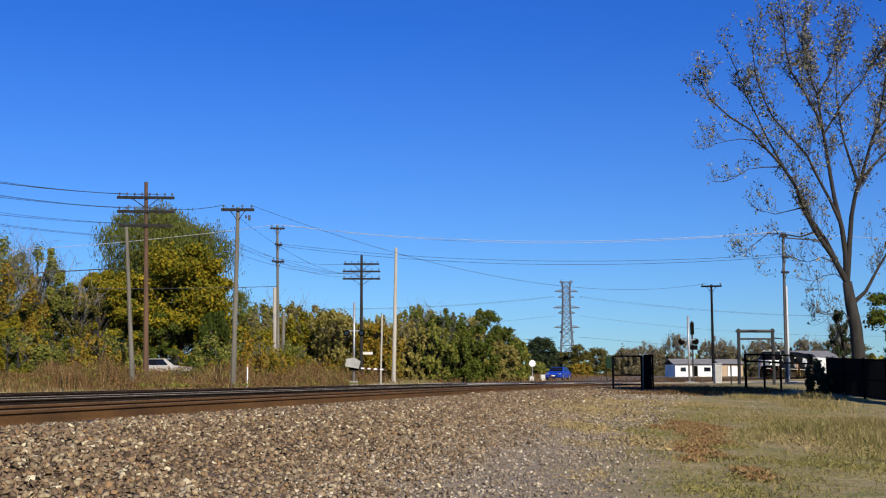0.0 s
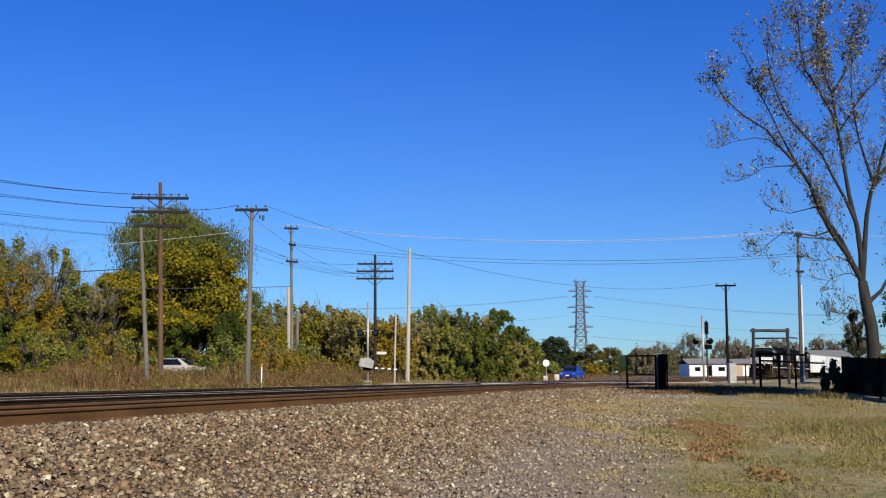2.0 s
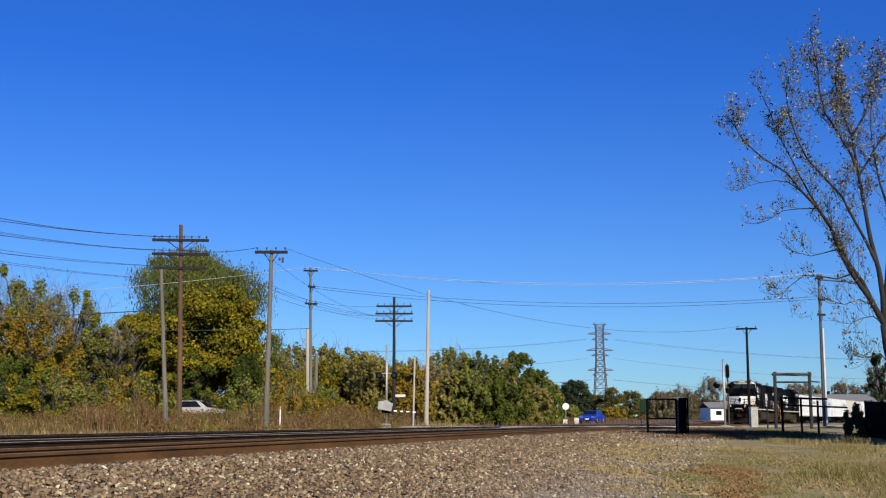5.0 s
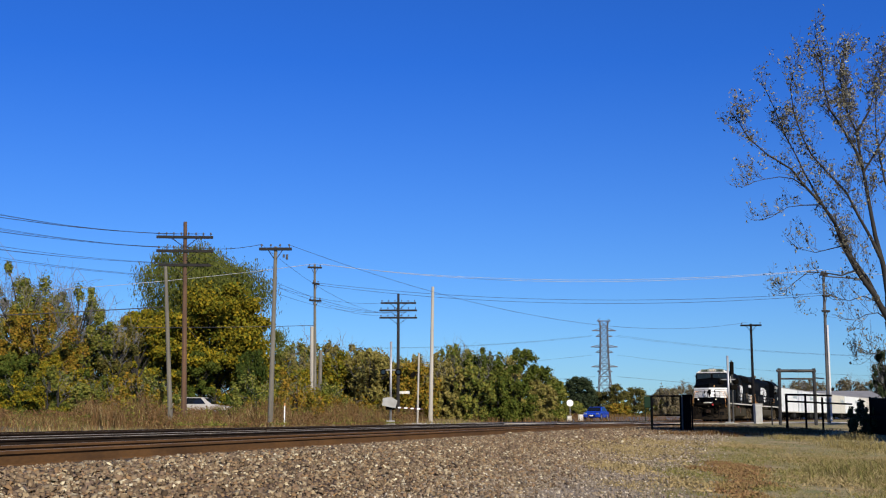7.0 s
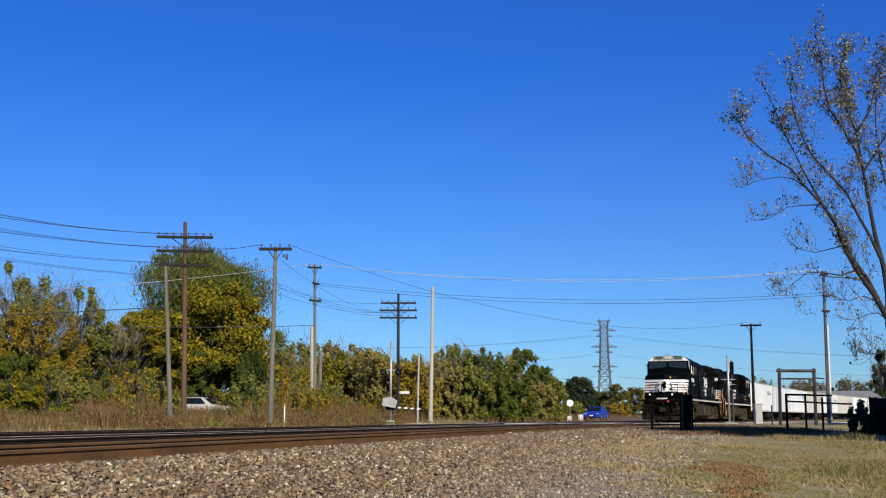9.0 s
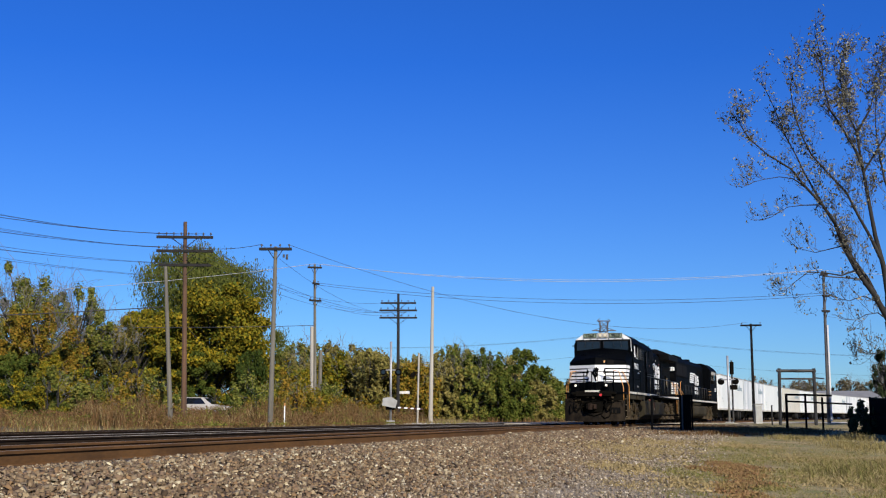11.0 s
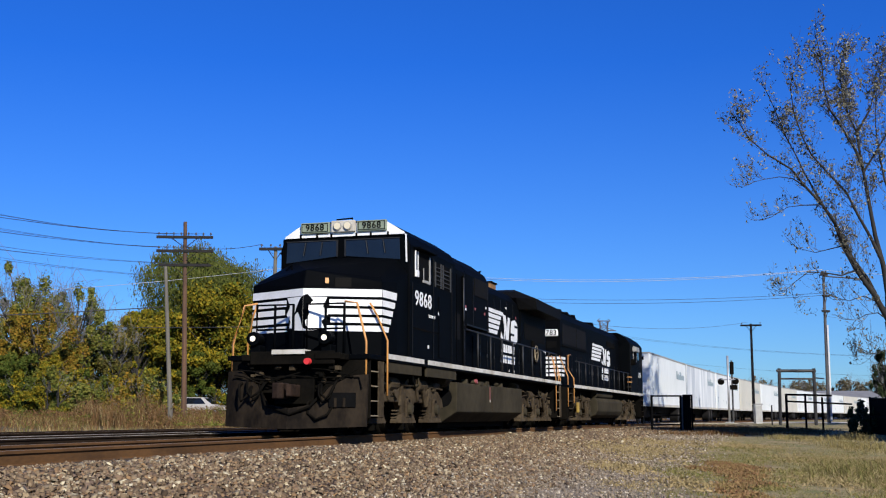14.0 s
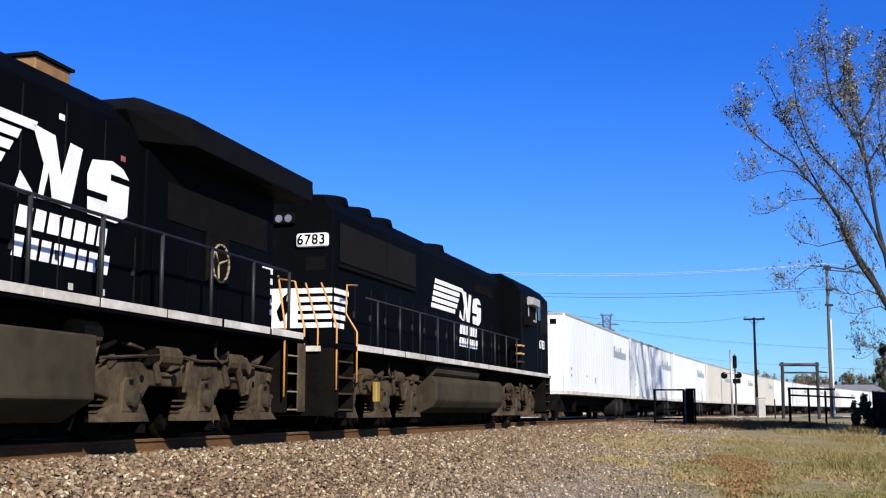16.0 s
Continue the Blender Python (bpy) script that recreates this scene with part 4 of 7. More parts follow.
    # cab
    cab = part("cab", Shape().prism([(-1.54, 1.60), (-1.54, 4.14), (-1.44, 4.37), (-1.02, 4.65), (-0.6, 4.72), (0.6, 4.72), (1.02, 4.65), (1.44, 4.37), (1.54, 4.14), (1.54, 1.60)], "y", 3.28, 6.95), BLACK, lo, "black wide cab", bevel=0.03)
    part("visor_band", Shape().prism([(-1.44, 4.37), (-1.40, 4.42), (-1.02, 4.66), (1.02, 4.66), (1.40, 4.42), (1.44, 4.37)], "y", 3.235, 3.278), WHITE, cab, "white band over the windscreen")
    for sx in (1, -1):
        part("windscreen_pillar", Shape().prism([(sx * 1.455, 3.74), (sx * 1.48, 3.74), (sx * 1.465, 4.36), (sx * 1.435, 4.36)], "y", 3.235, 3.278), WHITE if sx > 0 else BLACK, cab)
        w = part("windscreen", Shape().prism([(sx * 0.10 - 0.07, 3.92), (sx * 1.36 - 0.04, 3.80), (sx * 1.34 - 0.04, 4.28), (sx * 0.10 - 0.07, 4.28)], "y", 3.255, 3.278), GLASS, cab, "dark windscreen", bevel=0.01)
        part("windscreen_frame", Shape().box(*sorted((sx * 0.10 - 0.07, sx * 1.35 - 0.04)), 3.24, 3.275, 4.28, 4.30).box(*sorted((sx * 0.08 - 0.07, sx * 0.11 - 0.07)), 3.24, 3.275, 3.92, 4.30), RODG, w)
        for q in (0.52, 0.92):
            part("wiper", Shape().tube([(sx * q, 3.23, 4.26), (sx * (q + 0.05), 3.225, 3.96)], 0.011, 4), RODG, w)
        b = part("number_board", Shape().box(*sorted((sx * 0.33, sx * 1.02)), 3.17, 3.26, 4.46, 4.70), BOARD, cab, "pale green number board", bevel=0.015)
        part("board_frame", Shape().box(*sorted((sx * 0.36, sx * 0.99)), 3.160, 3.172, 4.485, 4.497).box(*sorted((sx * 0.36, sx * 0.99)), 3.160, 3.172, 4.663, 4.675).box(*sorted((sx * 0.36, sx * 0.372)), 3.160, 3.172, 4.497, 4.663).box(*sorted((sx * 0.978, sx * 0.99)), 3.160, 3.172, 4.497, 4.663), UNDER, b)
        lettering("9868", 0.205, UNDER, "number", b, Matrix.Translation((sx * 0.675, 3.162, 4.578)) @ pose(0, 0, 0, 90, 0, 0))
        for q in (0.28, 0.62, 1.02):
            part("band_joint", Shape().box(*sorted((sx * q, sx * (q + 0.04))), 3.222, 3.24, 4.36, 4.44), UNDER, cab)
    hl = part("headlight", Shape().box(-0.28, 0.28, 3.15, 3.27, 4.46, 4.72), STRIPE, cab, "twin headlight housing", bevel=0.02)
    for x in (-0.12, 0.12):
        part("lamp_ring", Shape().tube([(x, 3.12, 4.59), (x, 3.152, 4.59)], 0.098, 20), GREYP, hl)
        part("lens", Shape().tube([(x, 3.10, 4.59), (x, 3.122, 4.59)], 0.078, 18), LENSC, hl, "lit lamp lens")
    handrail(cab, [(-0.28, 3.5, 4.68), (-0.28, 3.5, 4.80), (0.1, 3.5, 4.82), (0.1, 3.5, 4.70)])
    part("cab_antenna", Shape().box(-0.12, 0.10, 4.3, 4.55, 4.70, 4.78), UNDER, cab, bevel=0.02)
    for sx in (1, -1):
        x = 1.542 * sx
        w = part("side_window", Shape().box(*sorted((x, x + 0.008 * sx)), 3.58, 4.70, 3.45, 4.07), DARK, cab, "side window opening painted dark", bevel=0.004)
        part("window_frame", Shape().box(*sorted((x, x + 0.03 * sx)), 4.68, 4.75, 3.40, 4.02).box(*sorted((x, x + 0.03 * sx)), 4.2, 4.70, 3.39, 3.45), GREYP, w, "pale grey frame")
        part("wind_deflector", Shape().box(*sorted((x, x + 0.06 * sx)), 3.62, 3.77, 3.46, 3.60).box(*sorted((x, x + 0.035 * sx)), 3.60, 3.622, 3.46, 4.04).box(*sorted((x, x + 0.035 * sx)), 3.768, 3.79, 3.46, 4.04), WHITE, w, "white-framed wind deflector")
        part("deflector_glass", Shape().box(*sorted((x + 0.015 * sx, x + 0.022 * sx)), 3.622, 3.768, 3.60, 4.04), GLASS, w)
        part("window_post", Shape().box(*sorted((x, x + 0.02 * sx)), 4.24, 4.265, 3.45, 3.72), GREYP, w)
        part("sun_visor", Shape().box(*sorted((x, x + 0.16 * sx)), 3.55, 4.85, 4.08, 4.11), BLACK, w)
        lo_ = part("louvre_window", Shape().box(*sorted((x, x + 0.006 * sx)), 5.15, 6.55, 3.40, 3.98), DARK, cab)
        for q in (5.15, 5.62, 5.80, 6.45):
            part("louvre_frame", Shape().box(*sorted((x, x + 0.025 * sx)), q, q + 0.06, 3.40, 3.98), LOUVD, lo_)
        for q in range(5):
            part("louvre_slat", Shape().box(*sorted((x, x + 0.03 * sx)), 5.2, 6.45, 3.46 + q * 0.10, 3.475 + q * 0.10), LOUVD, lo_)
        m = Matrix.Translation((x, 4.28, 2.98)) @ (pose(0, 0, 0, 90, 0, 90) if sx > 0 else pose(0, 0, 0, 90, 0, -90))
        lettering("9868", 0.46, WHITE, "cab_number", cab, m @ Matrix.Diagonal((1.28, 1, 1, 1)), "white road number")
        lettering("D9-40CW", 0.10, WHITE, "small_lettering", cab, Matrix.Translation((x, 4.95, 2.66)) @ (pose(0, 0, 0, 90, 0, 90) if sx > 0 else pose(0, 0, 0, 90, 0, -90)) @ Matrix.Diagonal((1.1, 1, 1, 1)))
        for y, z, c in ((5.45, 2.75, WHITE), (4.6, 1.92, WHITE)):
            part("reflector", Shape().box(*sorted((x, x + 0.006 * sx)), y, y + 0.10, z, z + 0.07), c, cab)
        for yy, z0, z1 in ((3.45, 1.7, 3.3), (5.06, 1.7, 4.05), (6.62, 1.7, 4.05)):
            part("cab_seam", Shape().box(*sorted((x, x + 0.010 * sx)), yy, yy + 0.022, z0, z1), EDGE, cab)
        part("cab_panel_joint", Shape().box(*sorted((x, x + 0.012 * sx)), 3.5, 5.6, 2.30, 2.325), UNDER, cab)
        part("cab_door", Shape().box(*sorted((x, x + 0.014 * sx)), 5.5, 6.2, 1.75, 3.2), BLACK, cab, bevel=0.006)
        part("cab_grab", Shape().tube([(x + 0.05 * sx, 6.9, 1.7), (x + 0.05 * sx, 6.9, 3.9)], 0.016, 5), BLACK, cab)
    # equipment blower cab behind it
    ring = [(-1.50, 4.06), (-1.38, 4.28), (-0.98, 4.58), (0.98, 4.58), (1.38, 4.28), (1.50, 4.06)]
    aux = part("equipment_cabin", Shape().prism([(-1.50, 1.60)] + ring + [(1.50, 1.60)], "y", 6.95, 8.15), HOOD, lo, "black equipment cabin", bevel=0.03)
    part("cabin_overhang", Shape().prism([(-1.50, 2.72)] + ring + [(1.50, 2.72)], "y", 8.15, 10.6), HOOD, aux, bevel=0.02)
    part("recessed_hood", Shape().box(-0.98, 0.98, 8.15, 10.6, 1.60, 2.72), HOOD, aux)
    part("overhang_lip", Shape().box(1.47, 1.515, 8.2, 10.6, 2.72, 2.76), EDGE, aux)
    for sx in (1, -1):
        x = 1.502 * sx
        part("screen_panel", Shape().box(*sorted((x, x + 0.02 * sx)), 8.95, 10.4, 3.58, 4.05), SCREEN, aux, "dusty screen", bevel=0.01)
        for yy in (7.9, 8.85, 10.45):
            part("cabin_seam", Shape().box(*sorted((x, x + 0.010 * sx)), yy, yy + 0.022, 1.7 if yy < 8 else 2.78, 4.0), EDGE, aux)
        part("vent_panel", Shape().box(*sorted((x, x + 0.02 * sx)), 7.0, 7.5, 2.30, 2.95), SCREEN, aux, "dusty panel", bevel=0.01)
        part("pipe", Shape().tube([(x + 0.03 * sx, 7.75, 1.65), (x + 0.03 * sx, 7.75, 3.95)], 0.03, 6), HOOD, aux)
        for y, z, c in ((8.05, 3.17, REFL), (8.05, 3.10, WHITE), (9.02, 3.19, REFL), (10.2, 3.32, WHITE), (10.05, 3.14, REFL)):
            part("reflector", Shape().box(*sorted((x, x + 0.006 * sx)), y, y + 0.11, z, z + 0.065), c, aux)
        part("grab_loop", Shape().tube([(1.2 * sx, 10.55, 4.4), (1.26 * sx, 10.65, 4.44), (1.2 * sx, 10.69, 4.36)], 0.02, 5), BLACK, aux)
    # engine hood
    hood = part("engine_hood", Shape().prism([(-0.98, 1.60), (-0.98, 4.05), (-0.78, 4.32), (0.78, 4.32), (0.98, 4.05), (0.98, 1.60)], "y", 10.6, 16.9), HOOD, lo, "black engine hood", bevel=0.02)
    for i in range(7):
        y = 10.75 + i * 0.86
        part("hood_door", Shape().box(0.982, 1.004, y, y + 0.79, 1.75, 2.62), HOOD, hood, bevel=0.008)
        part("door_handle", Shape().box(1.004, 1.03, y + 0.7, y + 0.74, 2.10, 2.20), RODG, hood)
        # painted highlight strips along the door edges
        part("door_edge", Shape().box(1.004, 1.016, y + 0.765, y + 0.788, 1.77, 2.60), EDGE, hood)
        part("upper_door_edge", Shape().box(0.982, 0.992, y - 0.02, y, 2.70, 3.98), EDGE, hood)
    part("exhaust_duct", Shape().box(-0.42, 0.42, 15.2, 15.95, 4.3, 4.66), STACK, hood, "rusty brown exhaust stack", bevel=0.02)
    part("stack_rim", Shape().box(-0.46, 0.46, 15.16, 15.99, 4.66, 4.70), UNDER, hood)
    for y in (12.3, 12.75, 13.3):
        part("roof_dome", Shape().tube([(0.55, y, 4.25), (0.55, y, 4.44), (0.55, y, 4.54)], [0.20, 0.19, 0.08], 14), HOOD, hood, smooth=True)
    part("silencer_bump", Shape().prism([(11.0, 4.3), (11.1, 4.44), (12.0, 4.44), (12.1, 4.3)], "x", -0.5, 0.5), HOOD, hood, bevel=0.02)
    side_logo(hood, 1.006, 11.40, 2.86, 1.64, 0.90)
    for y, z in ((10.8, 3.70), (12.2, 3.72), (14.9, 3.75), (16.3, 3.55)):
        part("reflector", Shape().box(0.98, 0.99, y, y + 0.10, z, z + 0.07), WHITE if y < 16 else REFL, hood)
    for y in (15.2, 15.9):
        part("data_plate", Shape().box(0.98, 1.006, y, y + 0.10, 1.78, 1.86), STRIPE, hood)
    # radiator section
    rad = part("radiator_cabin", Shape().prism([(-1.02, 1.60), (-1.02, 3.93), (1.02, 3.93), (1.02, 1.60)], "y", 16.9, 21.2), HOOD, lo, "black radiator cabin", bevel=0.02)
    part("radiator_wing", Shape().hull([(sx * a, y, z) for sx in (1, -1) for a, y, z in ((1.0, 16.35, 4.26), (1.0, 16.7, 3.90), (1.5, 17.15, 4.30), (1.5, 17.35, 3.94), (1.5, 21.75, 4.30), (1.5, 21.75, 3.94), (0.9, 16.7, 4.50), (0.75, 17.2, 4.62), (0.75, 21.7, 4.62))]), WINGM, rad, "overhanging radiator wing", bevel=0.015)
    part("radiator_grille", Shape().box(1.02, 1.035, 17.5, 20.9, 2.98, 3.50), DARK, rad)
    for i in range(4):
        part("radiator_door", Shape().box(1.022, 1.045, 17.1 + i * 1.0, 18.05 + i * 1.0, 1.72, 2.70), HOOD, rad, bevel=0.008)
    hw = Shape()
    for k in range(18):
        a, b = 2 * math.pi * k / 18, 2 * math.pi * (k + 1) / 18
        hw.tube([(1.12, 19.0 + 0.28 * math.cos(a), 2.55 + 0.28 * math.sin(a)), (1.12, 19.0 + 0.28 * math.cos(b), 2.55 + 0.28 * math.sin(b))], 0.02, 5)
    for a in (0.3, 2.4, 4.5):
        hw.tube([(1.08, 19.0, 2.55), (1.12, 19.0 + 0.27 * math.cos(a), 2.55 + 0.27 * math.sin(a))], 0.018, 5)
    part("hand_brake_wheel", hw, STEPE, rad, "dull tan hand brake wheel", smooth=True)
    part("brake_housing", Shape().box(1.02, 1.09, 18.65, 19.35, 2.25, 2.98), UNDER, rad, bevel=0.02)
    for i in range(5):
        part("end_stripe", Shape().box(0.55, 1.01, 21.205, 21.21, 1.95 + i * 0.17, 2.05 + i * 0.17), WHITE, rad)
        part("end_stripe", Shape().box(1.024, 1.028, 20.75, 21.18, 1.95 + i * 0.17, 2.05 + i * 0.17), WHITE, rad)
    # walkway rails
    for sx in (1, -1):
        ys = [6.6 + 1.42 * i for i in range(11)]
        for y in ys[1:]:
            handrail(lo, [(sx * 1.48, y, 1.6), (sx * 1.48, y, 2.62)], 0.027, RODG)
        handrail(lo, [(sx * 1.56, 7.70, 3.9), (sx * 1.56, 7.70, 2.85), (sx * 1.53, 7.82, 2.70), (sx * 1.48, 8.3, 2.62), (sx * 1.48, 20.7, 2.62)], 0.022, RODG)
    # tank and gear under the frame
    part("fuel_tank", Shape().hull([(sx * a, y, z) for sx in (1, -1) for a, z in ((1.42, 1.24), (1.42, 0.50), (1.0, 0.24)) for y in (7.55, 15.2)]), TANKM, lo, "dusty grey-brown fuel tank", bevel=0.03)
    # near-black box added to close the lit gap below the tank
    part("under_tank_fill", Shape().box(-0.85, 0.85, 7.75, 15.0, 0.10, 0.235), UNDER, lo, bevel=0.02)
    # dark shapes on the tank end imitate shaded hollows
    part("tank_end_shade", Shape().tube([(1.05, 7.54, 0.86), (1.05, 7.56, 0.86)], 0.24, 18).box(0.2, 0.7, 7.54, 7.56, 0.55, 1.1), DARK, lo)
    part("level_gauge", Shape().box(1.42, 1.435, 10.95, 11.03, 0.85, 1.20), GAUGE, lo, "faded red level gauge")
    part("gauge_foot", Shape().box(1.42, 1.434, 10.95, 11.03, 0.78, 0.85), STRIPE, lo)
    for y0, y1 in ((8.6, 8.85), (9.6, 9.75), (10.75, 11.15), (12.6, 12.8)):
        part("tank_lug", Shape().prism([(y0, 1.22), (y1, 1.22), (y1 - 0.07, 1.36), (y0 + 0.07, 1.36)], "x", 1.22, 1.38), TANKM, lo, bevel=0.02)
    part("tank_strap", Shape().box(1.42, 1.432, 11.2, 11.26, 0.55, 1.22), GRIME, lo)
    part("filler_box", Shape().box(1.36, 1.44, 9.9, 10.2, 1.22, 1.32), TANKM, lo)
    for y, rad in ((9.4, 0.06), (12.0, 0.05)):
        part("filler_cap", Shape().tube([(1.3, y, 1.30), (1.42, y, 1.30)], rad, 10), TANKM, lo)
    part("filler_cap", Shape().tube([(1.40, 9.4, 1.31), (1.47, 9.4, 1.31)], 0.06, 12), REFL, lo, "faded red filler cap")
    for y0, y1 in ((7.1, 7.7), (15.2, 15.6)):
        part("air_reservoir", Shape().tube([(1.1, y0, 1.28), (1.1, y1, 1.28)], 0.16, 12), GRIME, lo)
    part("rear_coupler", Shape().box(-0.16, 0.16, 21.4, 22.2, 0.74, 1.02), RUSTY, lo, bevel=0.03)
    part("rear_pilot", Shape().box(-1.45, 1.45, 21.4, 21.5, 0.3, 1.5), UNDER, lo)
    build_truck(lo, 4.15, 2.07)
    build_truck(lo, 18.35, 2.07)
    return lo


def build_second():
    lo = thing("locomotive", "black six-axle diesel locomotive coupled hood first behind the leading one", "locomotive", group="locomotives")
    part("underframe", Shape().box(-0.95, 0.95, 0.9, 20.9, 0.98, 1.48), UNDER, lo, bevel=0.03)
    part("deck", Shape().box(-1.53, 1.53, 0.75, 21.0, 1.48, 1.58), BLACK, lo, bevel=0.01)
    for i in range(13):
        a = 1.75 + i * 1.46
        for x in (1.534, -1.547):
            part("sill_stripe", Shape().box(x, x + 0.013, a, a + 1.38, 1.50, 1.62), STRIPE, lo, "soiled white sill stripe")
    part("pilot_plate", Shape().box(-1.45, 1.45, 0.72, 0.80, 0.28, 1.50), UNDER, lo, bevel=0.01)
    part("pilot_plate", Shape().box(-1.45, 1.45, 20.98, 21.06, 0.28, 1.5), UNDER, lo, bevel=0.01)
    part("white_step_edge", Shape().box(-1.2, 1.2, 0.66, 0.72, 1.44, 1.54), STRIPE, lo)
    part("coupler", Shape().box(-0.16, 0.16, 0.05, 0.8, 0.74, 1.02).box(-0.16, 0.16, 21.0, 21.7, 0.74, 1.02), RUSTY, lo, bevel=0.03)
    hood = part("engine_hood", Shape().prism([(-1.0, 1.58), (-1.0, 4.22), (-0.80, 4.52), (0.80, 4.52), (1.0, 4.22), (1.0, 1.58)], "y", 1.75, 16.6), HOOD, lo, "black engine hood", bevel=0.02)
    part("radiator_screen", Shape().box(1.002, 1.02, 2.1, 4.9, 3.25, 4.02).box(1.002, 1.02, 4.95, 7.0, 3.25, 4.02), SCREEN, hood, "dusty radiator screen", bevel=0.01)
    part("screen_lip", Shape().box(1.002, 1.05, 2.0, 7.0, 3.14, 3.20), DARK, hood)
    part("dynamic_brake_vent", Shape().box(1.002, 1.02, 12.4, 14.6, 3.70, 3.95), UNDER, hood)
    for i, (y0, y1) in enumerate(((2.4, 3.3), (3.8, 4.7), (5.2, 6.1), (9.2, 10.6))):
        part("roof_fan", Shape().tube([(0.28, (y0 + y1) / 2, 4.50), (0.28, (y0 + y1) / 2, 4.66)], [0.58, 0.54], 20), HOOD, hood)
    for i in range(15):
        y = 2.0 + i * 0.96
        part("hood_door", Shape().box(1.0, 1.022, y, y + 0.92, 1.7, 2.9), HOOD, hood, bevel=0.008)
        # painted highlight down the door's edge
        part("door_edge", Shape().box(1.022, 1.032, y + 0.895, y + 0.918, 1.72, 2.88), EDGE, hood)
        part("door_latch", Shape().box(1.022, 1.05, y + 0.80, y + 0.85, 2.22, 2.34), RODG, hood)
    for i in range(5):
        z = 1.95 + i * 0.165
        part("end_stripe", Shape().box(-1.0, 1.0, 1.738, 1.745, z, z + 0.10), WHITE, hood)
        part("end_stripe", Shape().box(1.024, 1.03, 1.78, 2.55 - 0.06 * (4 - i), z, z + 0.10), WHITE, hood)
    part("end_emblem", Shape().box(-0.38, 0.30, 1.73, 1.737, 1.95, 2.72), WHITE, hood)
    hs = Shape()
    horse_shape(hs, lambda u, w, c: (u, c, w + 2.35), 1.728, 0.65)
    part("end_emblem_figure", hs, BLACK, hood)
    for sx in (1, -1):
        b = part("number_board", Shape().box(*sorted((sx * 0.25, sx * 0.92)), 1.66, 1.80, 3.50, 3.78), WHITE, hood, "white number board", bevel=0.06)
        lettering("6783", 0.27, UNDER, "number", b, Matrix.Translation((sx * 0.585, 1.655, 3.64)) @ pose(0, 0, 0, 90, 0, 0))
    hl = part("headlight", Shape().box(-0.22, 0.22, 1.66, 1.75, 3.98, 4.18), UNDER, hood, bevel=0.01)
    for x in (-0.1, 0.1):
        part("lens", Shape().tube([(x, 1.645, 4.08), (x, 1.662, 4.08)], 0.075, 16), CHROME, hl)
    # dark sheet on the hood end imitates a shaded hollow
    part("end_recess_shade", Shape().box(0.45, 0.85, 1.74, 1.752, 3.05, 3.32), DARK, hood)
    handrail(hood, [(-0.3, 1.9, 4.52), (-0.3, 1.9, 4.64), (0.5, 1.9, 4.64), (0.5, 1.9, 4.52)], 0.015)
    side_logo(hood, 1.026, 8.20, 2.90, 1.60, 0.90)
    cab = part("cab", Shape().prism([(-1.54, 1.58), (-1.54, 4.10), (-1.30, 4.38), (-0.9, 4.64), (0.9, 4.64), (1.30, 4.38), (1.54, 4.10), (1.54, 1.58)], "y", 16.2, 20.5), BLACK, lo, "black cab at the far end", bevel=0.03)
    part("cab_window", Shape().box(1.542, 1.552, 17.3, 18.4, 3.3, 3.95), DARK, cab, bevel=0.004)
    for a, b, c, d in ((17.25, 18.45, 3.24, 3.30), (17.25, 18.45, 3.95, 4.01), (17.25, 17.31, 3.30, 3.95), (18.39, 18.45, 3.30, 3.95)):
        part("window_frame", Shape().box(1.542, 1.566, a, b, c, d), GREYP, cab)
    part("rear_side_window", Shape().box(1.542, 1.552, 18.75, 19.15, 3.35, 3.90), GLASS, cab)
    for yy in (16.25, 18.6, 19.25, 20.4):
        part("cab_seam", Shape().box(1.54, 1.552, yy, yy + 0.025, 1.65, 4.05), EDGE, cab)
    part("window_awning", Shape().box(1.542, 1.74, 17.1, 18.2, 3.72, 3.95), GREYP, cab, "pale window awning")
    part("air_conditioner", Shape().box(1.3, 1.72, 16.55, 17.2, 3.02, 3.30), UNDER, cab, bevel=0.02)
    part("cab_panel", Shape().box(1.542, 1.555, 19.3, 20.3, 3.0, 3.95), SCREEN, cab)
    lettering("6783", 0.40, WHITE, "cab_number", cab, Matrix.Translation((1.546, 19.4, 2.55)) @ pose(0, 0, 0, 90, 0, 90), "white road number")
    for q in range(3):
        part("cab_step", Shape().box(1.40, 1.56, 16.0, 16.55, 1.85 + q * 0.25, 1.90 + q * 0.25), ORANGE if q else GRIME, lo)
    part("nose", Shape().hull([(sx * a, y, z) for sx in (1, -1) for a, y, z in ((1.4, 20.4, 1.58), (1.4, 20.8, 1.58), (0.9, 21.0, 1.58), (1.4, 20.4, 3.3), (1.3, 20.7, 3.0), (0.9, 20.95, 2.95))]), BLACK, lo, bevel=0.03)
    for sx in (1, -1):
        for yy in (0.85, 20.2):
            w = part("step_well", Shape().box(*sorted((sx * 1.08, sx * 1.12)), yy, yy + 0.72, 0.42, 1.52).box(*sorted((sx * 1.08, sx * 1.50)), yy - 0.03, yy, 0.35, 1.52).box(*sorted((sx * 1.08, sx * 1.50)), yy + 0.72, yy + 0.75, 0.35, 1.52), UNDER, lo)
            for q in range(4):
                part("step", Shape().box(*sorted((sx * 1.12, sx * 1.50)), yy, yy + 0.72, 0.38 + q * 0.29, 0.41 + q * 0.29), GRIME, w)
